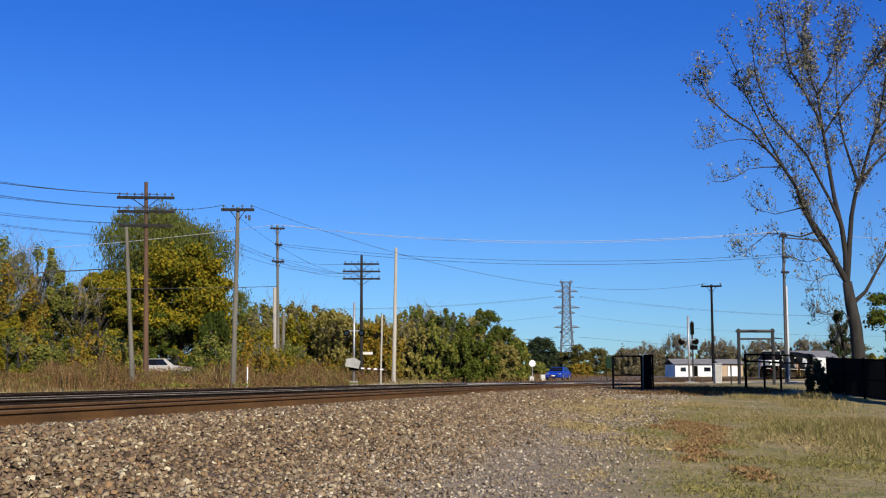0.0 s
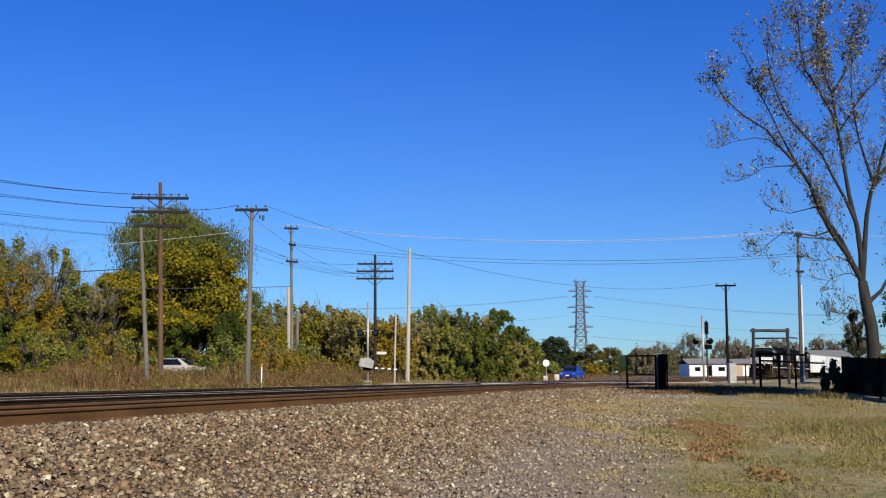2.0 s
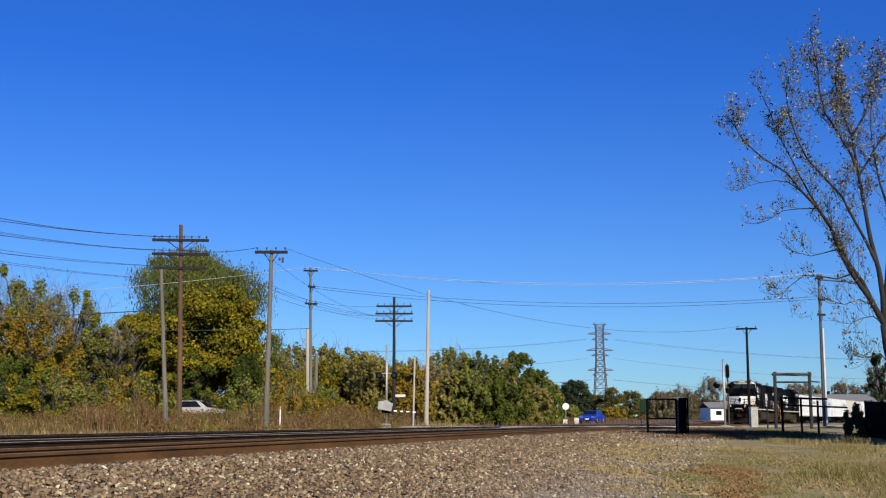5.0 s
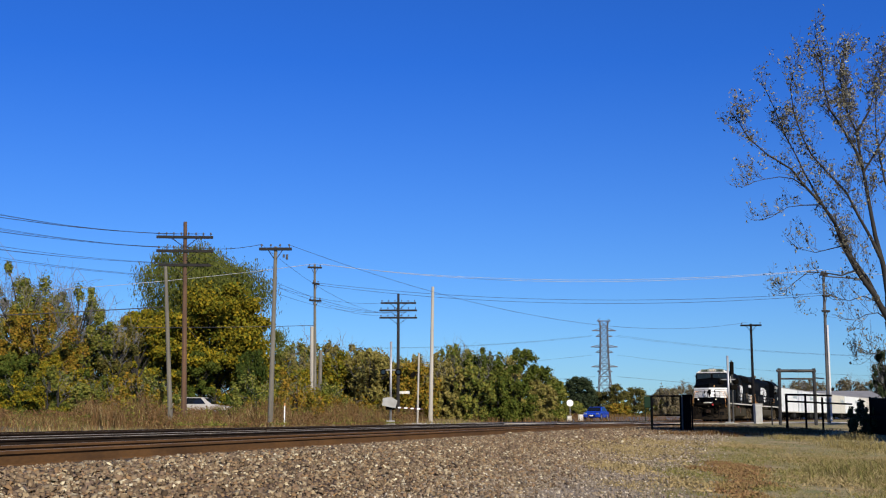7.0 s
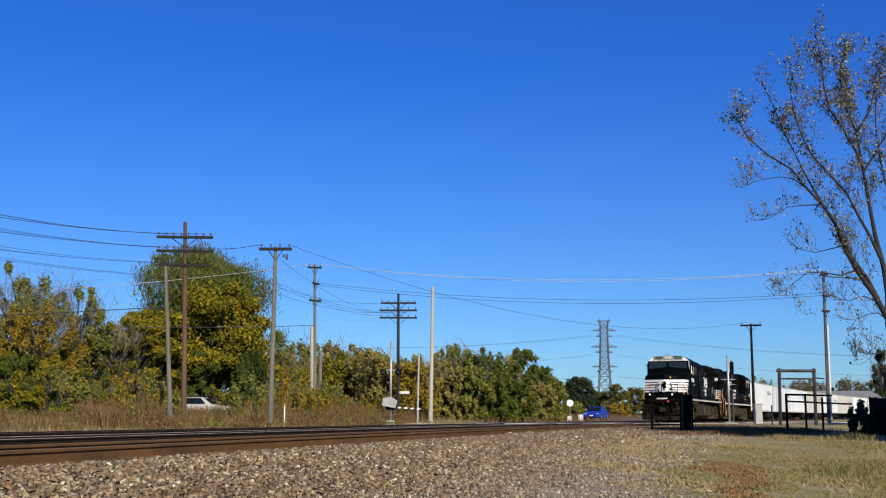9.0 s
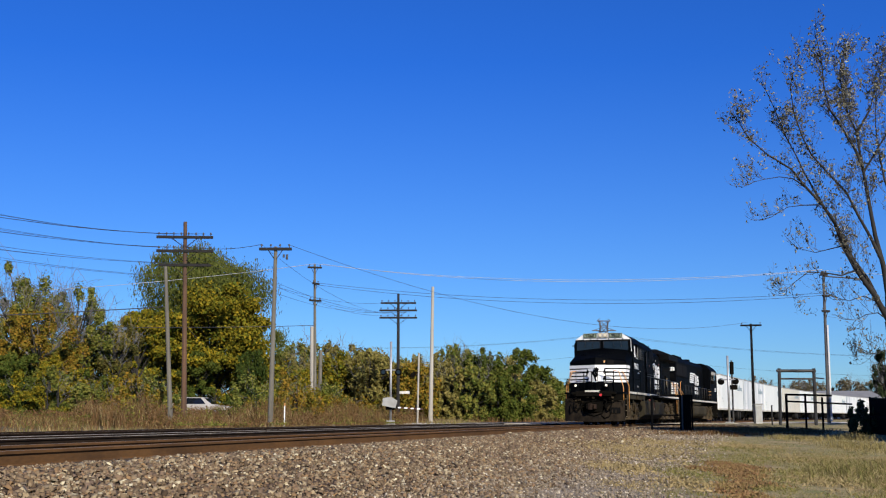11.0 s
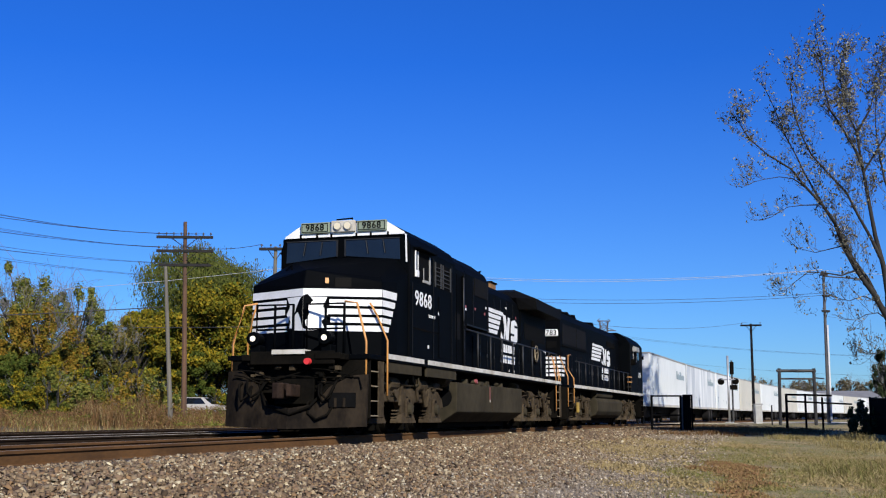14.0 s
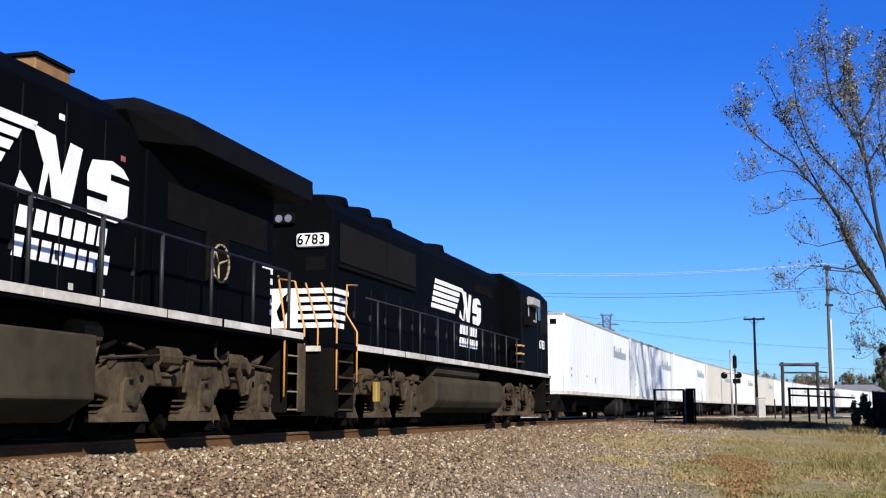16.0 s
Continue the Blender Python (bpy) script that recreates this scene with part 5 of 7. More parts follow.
        handrail(lo, [(sx * 1.48, 0.78, 0.75), (sx * 1.48, 0.78, 1.9), (sx * 1.15, 0.82, 2.7)], 0.019, ORANGE, "orange grab rail")
        handrail(lo, [(sx * 1.12, 0.76, 1.0), (sx * 1.12, 0.76, 1.9), (sx * 0.85, 0.80, 2.7)], 0.018, ORANGE, "orange grab rail")
        handrail(lo, [(sx * 1.52, 1.72, 0.9), (sx * 1.52, 1.72, 1.85), (sx * 1.30, 1.70, 2.2), (sx * 1.30, 1.75, 2.75), (sx * 1.30, 2.3, 2.8)], 0.020, ORANGE, "orange grab rail")
        for i in range(10):
            handrail(lo, [(sx * 1.48, 3.0 + 1.42 * i, 1.58), (sx * 1.48, 3.0 + 1.42 * i, 2.55)], 0.024, RODG)
        handrail(lo, [(sx * 1.48, 2.3, 2.55), (sx * 1.48, 16.3, 2.55)], 0.018, RODG)
    part("fuel_tank", Shape().hull([(sx * a, y, z) for sx in (1, -1) for a, z in ((1.30, 1.20), (1.42, 1.06), (1.42, 0.62), (1.30, 0.46), (1.0, 0.32)) for y in (7.4, 14.2)]), TANKM, lo, "dusty grey-brown fuel tank", bevel=0.04)
    part("air_reservoir", Shape().tube([(1.25, 7.4, 1.34), (1.25, 11.5, 1.34)], 0.15, 12), TANKM, lo)
    # near-black filler added where shade lies below this tank
    part("under_tank_fill", Shape().box(-0.85, 0.85, 7.6, 14.0, 0.10, 0.315), UNDER, lo, bevel=0.02)
    part("yellow_jack", Shape().box(1.30, 1.40, 3.22, 3.42, 0.55, 0.95), YELLOW, lo, "yellow panel", bevel=0.02)
    build_truck(lo, 4.1, 2.05)
    build_truck(lo, 16.9, 2.05)
    return lo


# ---- trailers riding on rail bogies ----
def build_trailer(material, label):
    tr = thing("rail_trailer", label, "trailer", group="trailers of the train")
    body = part("body", Shape().box(-1.29, 1.29, 0.0, 16.0, 1.08, 4.08), material, tr, bevel=0.03)
    for i in range(26):
        part("side_rib", Shape().box(1.291, 1.2935, 0.3 + i * 0.61, 0.33 + i * 0.61, 1.25, 3.95), material, body)
    part("roof_edge", Shape().box(-1.31, 1.31, -0.01, 16.01, 4.0, 4.11), GREYP, tr, "grey roof edge", bevel=0.015)
    part("bottom_rail", Shape().box(-1.32, 1.32, 0.0, 16.0, 1.0, 1.14), STRIPE, tr, "pale bottom rail", bevel=0.01)
    for a in (-1.305, 1.22):
        part("corner_post", Shape().box(a, a + 0.085, -0.02, 0.05, 1.1, 4.05), material, tr)
    part("floor_beam", Shape().box(-0.75, 0.75, 0.3, 15.8, 0.62, 1.0), UNDER, tr)
    # near-black boxes added to hide lit ground and imitate shade below the floor
    part("underside_fill", Shape().box(-0.60, 0.60, 8.6, 15.7, 0.30, 0.62).box(-0.60, 0.60, 1.2, 5.2, 0.34, 0.62), UNDER, tr, bevel=0.02)
    yy = 11.2
    for wd, top in ((0.42, 3.42), (0.20, 3.20), (0.10, 3.34), (0.26, 3.20), (0.12, 3.38), (0.24, 3.20), (0.44, 3.42), (0.22, 3.20), (0.28, 3.20), (0.34, 3.20), (0.24, 3.20)):
        part("lettering_bar", Shape().box(1.304, 1.309, yy, yy + wd, 2.88, top), LOGO, tr)
        yy += wd + 0.08
    for x, wd in ((-1.05, 0.24), (-0.72, 0.20), (-0.42, 0.24), (-0.10, 0.22), (0.40, 0.22), (0.72, 0.24)):
        part("number_bar", Shape().box(x, x + wd, -0.012, -0.006, 3.66, 3.86), UNDER, tr)
    for a, b, c, d in ((1.0, 1.25, 1.95, 2.05), (1.0, 1.25, 1.7, 1.8), (4.2, 4.45, 1.75, 1.82), (6.2, 6.4, 1.55, 1.8)):
        part("data_plate", Shape().box(1.304, 1.308, a, b, c, d), LOGO, tr)
    for y in (12.0, 13.4):
        for x0, x1 in ((-1.25, -0.68), (0.68, 1.25)):
            w = part("road_wheel", Shape().tube([(x0, y, 0.60), (x0 + 0.05, y, 0.60), (x1 - 0.05, y, 0.60), (x1, y, 0.60)], [0.44, 0.50, 0.50, 0.44], 22), TYRE, tr, "dark road tyre")
            part("rim", Shape().tube([(x1 - 0.02 if x1 > 0 else x0 - 0.012, y, 0.60), (x1 + 0.012 if x1 > 0 else x0 + 0.02, y, 0.60)], 0.25, 16), RIMD, w, "grimy steel rim")
            part("mudguard", Shape().box(x0, x1, y + 0.62, y + 0.65, 0.35, 1.0), TYRE, tr, "black rubber mudguard")
    for x in (-0.95, 0.95):
        part("landing_leg", Shape().box(x - 0.07, x + 0.07, 3.2, 3.34, 0.35, 1.0), UNDER, tr)
    part("rear_door_bar", Shape().box(-1.2, 1.2, 16.0, 16.03, 1.2, 1.3), GREYP, tr)
    return tr


def bogie_wheels():
    sh = Shape()
    for sx in (1, -1):
        sh.tube([(sx * 0.68, 0, 0), (sx * 0.80, 0, 0)], 0.42, 20)
        sh.tube([(sx * 0.80, 0, 0), (sx * 0.815, 0, 0)], [0.30, 0.28], 14)
    sh.tube([(-0.8, 0, 0), (0.8, 0, 0)], 0.08, 8)
    return sh.mesh("wheelset", RIMD)


BOGIE_WHEEL = bogie_wheels()


def build_bogie():
    bg = thing("rail_bogie", "dark two-axle rail bogie carrying the ends of two trailers", "bogie", group="rail bogies")
    part("side_frame", Shape().prism([(-1.3, 0.42), (-0.9, 0.62), (-0.4, 0.80), (0.4, 0.80), (0.9, 0.62), (1.3, 0.42), (0.7, 0.34), (-0.7, 0.34)], "x", 0.95, 1.10).prism([(-1.3, 0.42), (-0.9, 0.62), (-0.4, 0.80), (0.4, 0.80), (0.9, 0.62), (1.3, 0.42), (0.7, 0.34), (-0.7, 0.34)], "x", -1.10, -0.95), UNDER, bg, bevel=0.02)
    part("bolster", Shape().box(-1.1, 1.1, -0.25, 0.25, 0.55, 1.0).box(-0.35, 0.35, -1.4, 1.4, 0.8, 0.98), UNDER, bg, bevel=0.02)
    for y in (-0.88, 0.88):
        part("wheelset", BOGIE_WHEEL, RIMD, bg, loc=(0, y, 0.42))
    return bg


lead = build_lead()
second = build_second()
LABELS = [("clean white box trailer riding the train on rail bogies", TRAILER), ("white box trailer with tree-shadow streaks painted grey-blue", TRAILERG), ("plain cream box trailer riding the train", TRAILERT)]
masters = [build_trailer(m, l) for l, m in LABELS]
trailers, bogies = [], []
used = set()
for i in range(18):
    k = [0, 1, 0, 2, 0, 2, 0, 1, 0, 2, 0, 0, 1, 2, 0, 0, 2, 0][i]
    trailers.append(copy_thing(masters[k], Matrix.Identity(4)) if k in used else masters[k])
    used.add(k)
bog = build_bogie()
for i in range(19):
    bogies.append(bog if i == 0 else copy_thing(bog, Matrix.Identity(4)))


# ---- poles and wires ----
def pole(name, label, base, top, r, material, arms=(), lean_parts=(), group=""):
    """A round timber pole with cross-arms (height, half-length, turn) carrying insulators."""
    b, t = Vector(base), Vector(top)
    th = thing(name, label, "utility pole", Matrix.Translation(b), group)
    n = 5
    part("shaft", Shape().tube([(t - b) * (i / n) for i in range(n + 1)], [0.70 * r * (1 - 0.35 * i / n) for i in range(n + 1)], 10), material, th, smooth=False)
    for z, half, turn, m, pins in arms:
        c = (t - b) * ((z - b.z) / (t.z - b.z))
        rot = Matrix.Translation(c) @ pose(0, 0, 0, 0, 0, turn)
        arm = part("cross_arm", Shape().box(-half, half, -0.16, -0.05, -0.07, 0.07, rot), m, th, bevel=0.01)
        for sx in (1, -1):
            part("arm_brace", Shape().tube([rot @ Vector((sx * half * 0.45, -0.1, -0.05)), rot @ Vector((0, -0.06, -0.55))], 0.02, 4), m, th)
        for i in range(pins):
            u = -half + 0.12 + (2 * half - 0.24) * i / max(1, pins - 1)
            if abs(u) < 0.12:
                continue
            part("insulator", Shape().tube([rot @ Vector((u, -0.1, 0.07)), rot @ Vector((u, -0.1, 0.14)), rot @ Vector((u, -0.1, 0.15)), rot @ Vector((u, -0.1, 0.24))], [0.02, 0.02, 0.06, 0.04], 6), WIRE, arm)
    return th


pole("utility_pole", "tall brown timber telegraph pole with three cross-arms in dry weeds", (-12.9, 58, 0.1), (-13.15, 58, 10.23), 0.20, POLER, [(9.42, 1.42, 4, POLED, 8), (8.71, 1.42, 4, POLED, 8), (7.99, 1.3, 4, POLED, 0)])
pole("utility_pole", "plain grey timber pole beside the telegraph pole", (-12.86, 55, 0.1), (-13.35, 55, 7.54), 0.17, POLE)
pb = pole("utility_pole", "grey timber pole with one dark cross-arm near the track", (-8.3, 56, -0.1), (-8.21, 56, 8.65), 0.19, POLE, [(8.52, 0.80, 0, POLED, 4)])
part("transformer_bushing", Shape().tube([(0.66, -0.1, 8.35), (0.66, -0.1, 8.10)], 0.06, 8).tube([(0.5, -0.1, 8.35), (0.5, -0.1, 8.2)], 0.05, 8), WIRE, pb)
pc = pole("utility_pole", "tall pole with a pale conduit and a short top arm", (-9.66, 88, 0.0), (-9.88, 88, 12.0), 0.19, POLE, [(11.75, 0.55, 10, POLED, 3), (10.5, 0.42, 60, POLED, 2), (9.2, 0.5, 30, POLED, 2)])
part("conduit", Shape().tube([(-0.25, -0.2, 0.2), (-0.33, -0.2, 7.2)], 0.13, 8), POLEL, pc, "pale grey conduit")
part("stub_pole", Shape().tube([(0.32, 0.0, 0.0), (0.34, 0.0, 5.4)], 0.14, 8), POLE, pc)
pole("utility_pole", "dark telegraph pole with three cross-arms behind the crossing", (-3.55, 92, 0.0), (-3.58, 92, 10.17), 0.22, POLED, [(9.4, 1.42, 0, POLED, 6), (8.81, 1.5, 0, POLED, 6), (8.22, 1.5, 0, POLED, 6)])
pole("utility_pole", "plain pale timber pole at the crossing", (-0.85, 80, 0.0), (-0.71, 80, 9.37), 0.22, POLEL)
pf = pole("utility_pole", "dark leaning pole with a single cross-arm", (25.38, 95, 0.0), (25.40, 95, 8.0), 0.19, POLEK, [(7.85, 0.85, -12, POLEK, 3)])
pg = pole("utility_pole", "grey service pole with a long arm and a pale conduit", (24.85, 75, 0.0), (24.93, 75, 9.85), 0.17, POLEG, [(9.6, 0.25, 0, POLED, 2), (8.2, 0.32, 40, POLED, 2), (7.2, 0.3, 20, POLED, 1)])
part("street_lamp_arm", Shape().tube([(0.1, -0.1, 9.5), (0.9, -0.15, 9.42), (2.3, -0.3, 9.30)], 0.05, 6).box(2.0, 2.7, -0.42, -0.18, 9.20, 9.34), WIRE, pg)
part("conduit", Shape().tube([(0.12, -0.12, 0.1), (0.14, -0.12, 6.3)], 0.065, 8), CONDUIT, pg, "pale conduit")



def wire(a, b, sag, r, material, name="overhead_wire", label="sagging overhead wire between poles"):
    a, b = Vector(a), Vector(b)
    pts = [a.lerp(b, i / 24) - Vector((0, 0, sag * 4 * (i / 24) * (1 - i / 24))) for i in range(25)]
    tagged(new(name, Shape().tube(pts, r, 4, False).mesh(name, material)), label, "wire", group="overhead wires")


for z, drop, us in ((9.6, 2.3, (-1.3, -0.9, -0.4, 0.5, 1.0)), (8.9, 2.0, (-1.3, -0.7, 0.2, 0.9)), (8.1, 1.8, (-1.2, -0.5, 0.8)), (7.4, 1.2, (-0.6, 0.4))):
    for i, u in enumerate(us):
        wire((-13.09 + u, 57.9, z), (-21.5 + u, 23.9, z - drop + 0.12 * i), 0.55 + 0.12 * i, 0.007, WIRE)
for i, (u, z) in enumerate(((-1.2, 9.6), (-0.4, 8.9), (0.6, 8.9), (1.2, 8.9))):
    wire((-13.09 + u, 57.9, z), (-3.58 + u, 91.9, z - 0.2), 1.1, 0.009, WIRE)
wire((-8.9, 55.9, 8.75), (-13.3, 58, 9.0), 0.2, 0.014, WIRE)
wire((-7.6, 55.9, 8.75), (25.0, 95, 8.1), 1.9, 0.010, WIRE)
wire((-8.9, 55.9, 8.75), (-3.6, 92, 8.5), 0.9, 0.009, WIRE)
for u in (0, 1):
    wire((-9.88 + 0.5 * u, 88, 12.05), (24.9, 75, 9.95 - 0.02 * u), 0.95 + 0.12 * u, 0.013, WIREL, "bright_overhead_wire", "sunlit aluminium power line between tall poles")
    wire((-9.9, 88, 10.6 - 0.15 * u), (24.9, 75, 8.4 - 0.15 * u), 0.85 + 0.1 * u, 0.012, WIRE)
wire((-9.88, 88, 12.05), (-75, 110, 12.9), 1.6, 0.018, WIREL, "bright_overhead_wire", "sunlit aluminium power line between tall poles")
wire((24.93, 75, 9.9), (60, 68, 9.5), 0.9, 0.013, WIREL, "bright_overhead_wire", "sunlit aluminium power line between tall poles")
wire((-9.9, 88, 9.2), (-3.6, 92, 8.4), 0.4, 0.009, WIRE)
wire((-13.3, 55, 5.6), (-60, 50, 5.6), 0.9, 0.022, WIRE, label="thick dark cable sagging along the weeds")
wire((-9.9, 88, 7.3), (-60, 70, 8.0), 0.9, 0.022, WIRE, label="thick dark cable sagging along the weeds")
for z, y0 in ((34, 0), (34, 6), (26, 3)):
    wire((62, 480 + y0, z), (-150, 430, z + 1), 7, 0.035, WIRE, label="thin high-voltage line far away")
    wire((73, 480 + y0, z), (330, 470, z), 9, 0.035, WIRE, label="thin high-voltage line far away")
wire((63, 480, 17), (-120, 400, 20), 5, 0.05, WIRE, label="thin high-voltage line far away")
wire((72, 480, 17), (330, 470, 8), 4, 0.05, WIRE, label="thin high-voltage line far away")


def build_pylon():
    th = thing("transmission_tower", "grey lattice steel transmission tower far beyond the crossing", "pylon", Matrix.Translation((67, 480, 0)))
    steel = mat("grey_lattice_steel", (0.13, 0.13, 0.14), (0.09, 0.09, 0.10), 0.7)
    lv = [(0, 3.3), (5, 3.0), (9.5, 2.7), (13.5, 2.4), (17, 2.15), (20, 1.95), (22.5, 1.8), (25, 1.7), (27.5, 1.62), (30, 1.56), (32.5, 1.5), (35, 1.46), (37.5, 1.45), (40, 1.8)]
    for sx in (1, -1):
        for sy in (1, -1):
            part("leg", Shape().tube([(sx * w, sy * w, z) for z, w in lv], 0.17, 4), steel, th)
    for (z0, w0), (z1, w1) in zip(lv[:-1], lv[1:]):
        sh = Shape()
        for a, b in (((-1, -1), (1, -1)), ((1, -1), (1, 1)), ((1, 1), (-1, 1)), ((-1, 1), (-1, -1))):
            sh.tube([(a[0] * w0, a[1] * w0, z0), (b[0] * w1, b[1] * w1, z1)], 0.10, 4)
            sh.tube([(b[0] * w0, b[1] * w0, z0), (a[0] * w1, a[1] * w1, z1)], 0.10, 4)
            sh.tube([(a[0] * w1, a[1] * w1, z1), (b[0] * w1, b[1] * w1, z1)], 0.10, 4)
        part("lattice", sh, steel, th)
    for z, w in ((40, 2.8), (36, 5.0), (33.6, 3.4), (29.2, 5.6), (27, 3.6), (21, 5.4), (19, 3.2)):
        for sx in (1, -1):
            part("cross_arm", Shape().tube([(sx * 1.6, 0, z), (sx * w, 0, z)], [0.28, 0.16], 4).tube([(sx * 1.6, 0, z + 1.0), (sx * w, 0, z)], 0.12, 4), steel, th)


build_pylon()


# ---- crossing signals ----
def crossing_signal(base, height, gate, turn, label):
    th = thing("crossing_signal", label, "crossing signal", Matrix.Translation(base) @ pose(0, 0, 0, 0, 0, turn))
    part("mast", Shape().tube([(0, 0, 0), (0, 0, height)], 0.07, 10), GALV, th, smooth=True)
    part("mast_base", Shape().box(-0.25, 0.25, -0.25, 0.25, -0.2, 0.12), GREYP, th, bevel=0.02)
    for sx in (1, -1):
        h = part("signal_head", Shape().tube([(sx * 0.45, -0.16, height * 0.62), (sx * 0.45, 0.12, height * 0.62)], [0.17, 0.10], 16), UNDER, th, "black flasher head")
        part("background_disc", Shape().tube([(sx * 0.45, -0.03, height * 0.62), (sx * 0.45, -0.01, height * 0.62)], 0.21, 18), UNDER, h)
        part("lens", Shape().tube([(sx * 0.45, -0.175, height * 0.62), (sx * 0.45, -0.165, height * 0.62)], 0.12, 14), GLASS, h)
    part("cross_bar", Shape().tube([(-0.45, 0, height * 0.62 + 0.12), (0.45, 0, height * 0.62 + 0.12)], 0.04, 6), GALV, th)
    if gate:
        part("gate_mechanism", Shape().box(-0.28, 0.30, -0.25, 0.25, 0.75, 1.25), UNDER, th, bevel=0.03)
        part("counterweight", Shape().prism([(-0.50, 1.0), (0.30, 0.85), (0.42, 1.30), (0.05, 1.52), (-0.45, 1.45)], "y", -0.42, -0.32), GREYP, th, "grey counterweight plate")
        for i in range(8):
            part("gate_arm_section", Shape().box(0.45 + i * 0.19, 0.64 + i * 0.19, -0.40, -0.35, 0.84 - i * 0.012, 0.92 - i * 0.012), REDST if i % 2 else WHITE, th)
        part("gate_lamp", Shape().box(0.55, 1.15, -0.42, -0.32, 1.70, 1.86), STRIPE, th)
    return th


crossing_signal((-3.15, 70, 0.05), 4.85, True, 0, "railway crossing signal with flashers and a lowered striped gate arm")
s2 = thing("signal_mast", "thin pale signal mast with one small lamp", "signal", Matrix.Translation((-1.58, 72, 0)))
part("mast", Shape().tube([(0, 0, 0), (0.08, 0, 4.3)], 0.06, 8), POLEL, s2)
part("signal_head", Shape().tube([(-0.28, -0.2, 2.95), (-0.28, 0.1, 2.95)], [0.17, 0.12], 12), UNDER, s2)
part("bracket", Shape().box(-0.3, 0.05, -0.04, 0.0, 3.1, 3.16), UNDER, s2)
crossing_signal((18.2, 74, -0.05), 4.3, False, 160, "railway crossing signal with black flasher heads seen from behind")
s3 = thing("signal_mast", "short mast with dark stacked signal lamps", "signal", Matrix.Translation((18.95, 76, -0.05)))
part("mast", Shape().tube([(0, 0, 0), (0, 0, 4.1)], 0.06, 8), LOUVD, s3)
part("signal_head", Shape().box(-0.11, 0.11, -0.12, 0.12, 3.2, 4.0), UNDER, s3, bevel=0.03)
part("lower_signal_head", Shape().box(-0.12, 0.3, -0.2, 0.2, 2.2, 2.5), UNDER, s3, bevel=0.03)
bx = thing("relay_cabinet", "pale grey steel relay cabinet beside the crossing", "cabinet", Matrix.Translation((20.02, 74, -0.05)))
part("body", Shape().box(-0.22, 0.22, -0.25, 0.25, 0.0, 1.2), GALV, bx, bevel=0.02)
part("lid", Shape().box(-0.26, 0.26, -0.29, 0.29, 1.2, 1.27), GREYP, bx, bevel=0.01)
part("door", Shape().box(-0.17, 0.17, -0.265, -0.25, 0.1, 1.1), GREYP, bx)


# ---- gates, frames and fences ----
def tube_thing(name, label, category, at, tubes, material):
    th = thing(name, label, category, Matrix.Translation(at))
    for nm, pts, r in tubes:
        part(nm, Shape().tube(pts, r, 8), material, th)
    return th


tube_thing("pipe_gate", "black steel pipe gate standing on the gravel", "gate", (8.97, 50, -0.3),
           [("post", [(0, 0, 0), (0, 0, 1.6)], 0.05), ("post", [(1.25, 0, 0), (1.25, 0, 1.6)], 0.05), ("rail", [(0, 0, 1.57), (1.25, 0, 1.57)], 0.035), ("rail", [(0, 0, 0.75), (1.25, 0, 0.75)], 0.03), ("rail", [(0, 0, 0.35), (1.25, 0, 0.35)], 0.025)], FENCE)
gp = thing("gate_post_screen", "upright black slatted fence panel beside the gate", "fence", Matrix.Translation((10.45, 50, -0.35)))
part("frame", Shape().box(0.22, 0.28, -0.05, 0.05, 0, 1.68).box(-0.14, 0.22, -0.05, 0.05, 1.60, 1.68), FENCE, gp, bevel=0.008)
part("post", Shape().box(-0.22, -0.145, -0.05, 0.05, 0, 1.6), LOUVD, gp, "weathered grey post", bevel=0.01)
for i in range(4):
    part("slat", Shape().box(-0.135 + i * 0.085, -0.055 + i * 0.085, -0.02, 0.02, 0.05, 1.6), FENCE, gp)
tube_thing("height_gantry", "grey steel height gantry with two cross-bars", "gantry", (17.95, 62, -0.1),
           [("post", [(0, 0, 0), (0.05, 0, 3.05)], 0.09), ("post", [(1.9, 0, 0), (1.9, 0, 3.05)], 0.09), ("bar", [(-0.1, 0, 2.92), (2.0, 0, 2.92)], 0.08), ("bar", [(0, 0, 2.50), (1.9, 0, 2.50)], 0.05), ("pipe", [(1.9, 0, 2.55), (3.4, 3, 2.60)], 0.04), ("post", [(-0.35, 0.3, 0), (-0.35, 0.3, 1.1)], 0.04)], LOUV)
tube_thing("pipe_barrier", "black steel pipe barrier with two rails", "barrier", (15.36, 52, -0.25),
           [("post", [(0, 0, 0), (0, 0, 1.65)], 0.06), ("post", [(0.85, 0, 0), (0.85, 0, 1.65)], 0.05), ("post", [(1.6, 0, 0), (1.6, 0, 1.5)], 0.05), ("rail", [(0, 0, 1.62), (2.2, 0.5, 1.58)], 0.045), ("rail", [(0, 0, 1.32), (3.2, 0.8, 1.20)], 0.04)], FENCE)


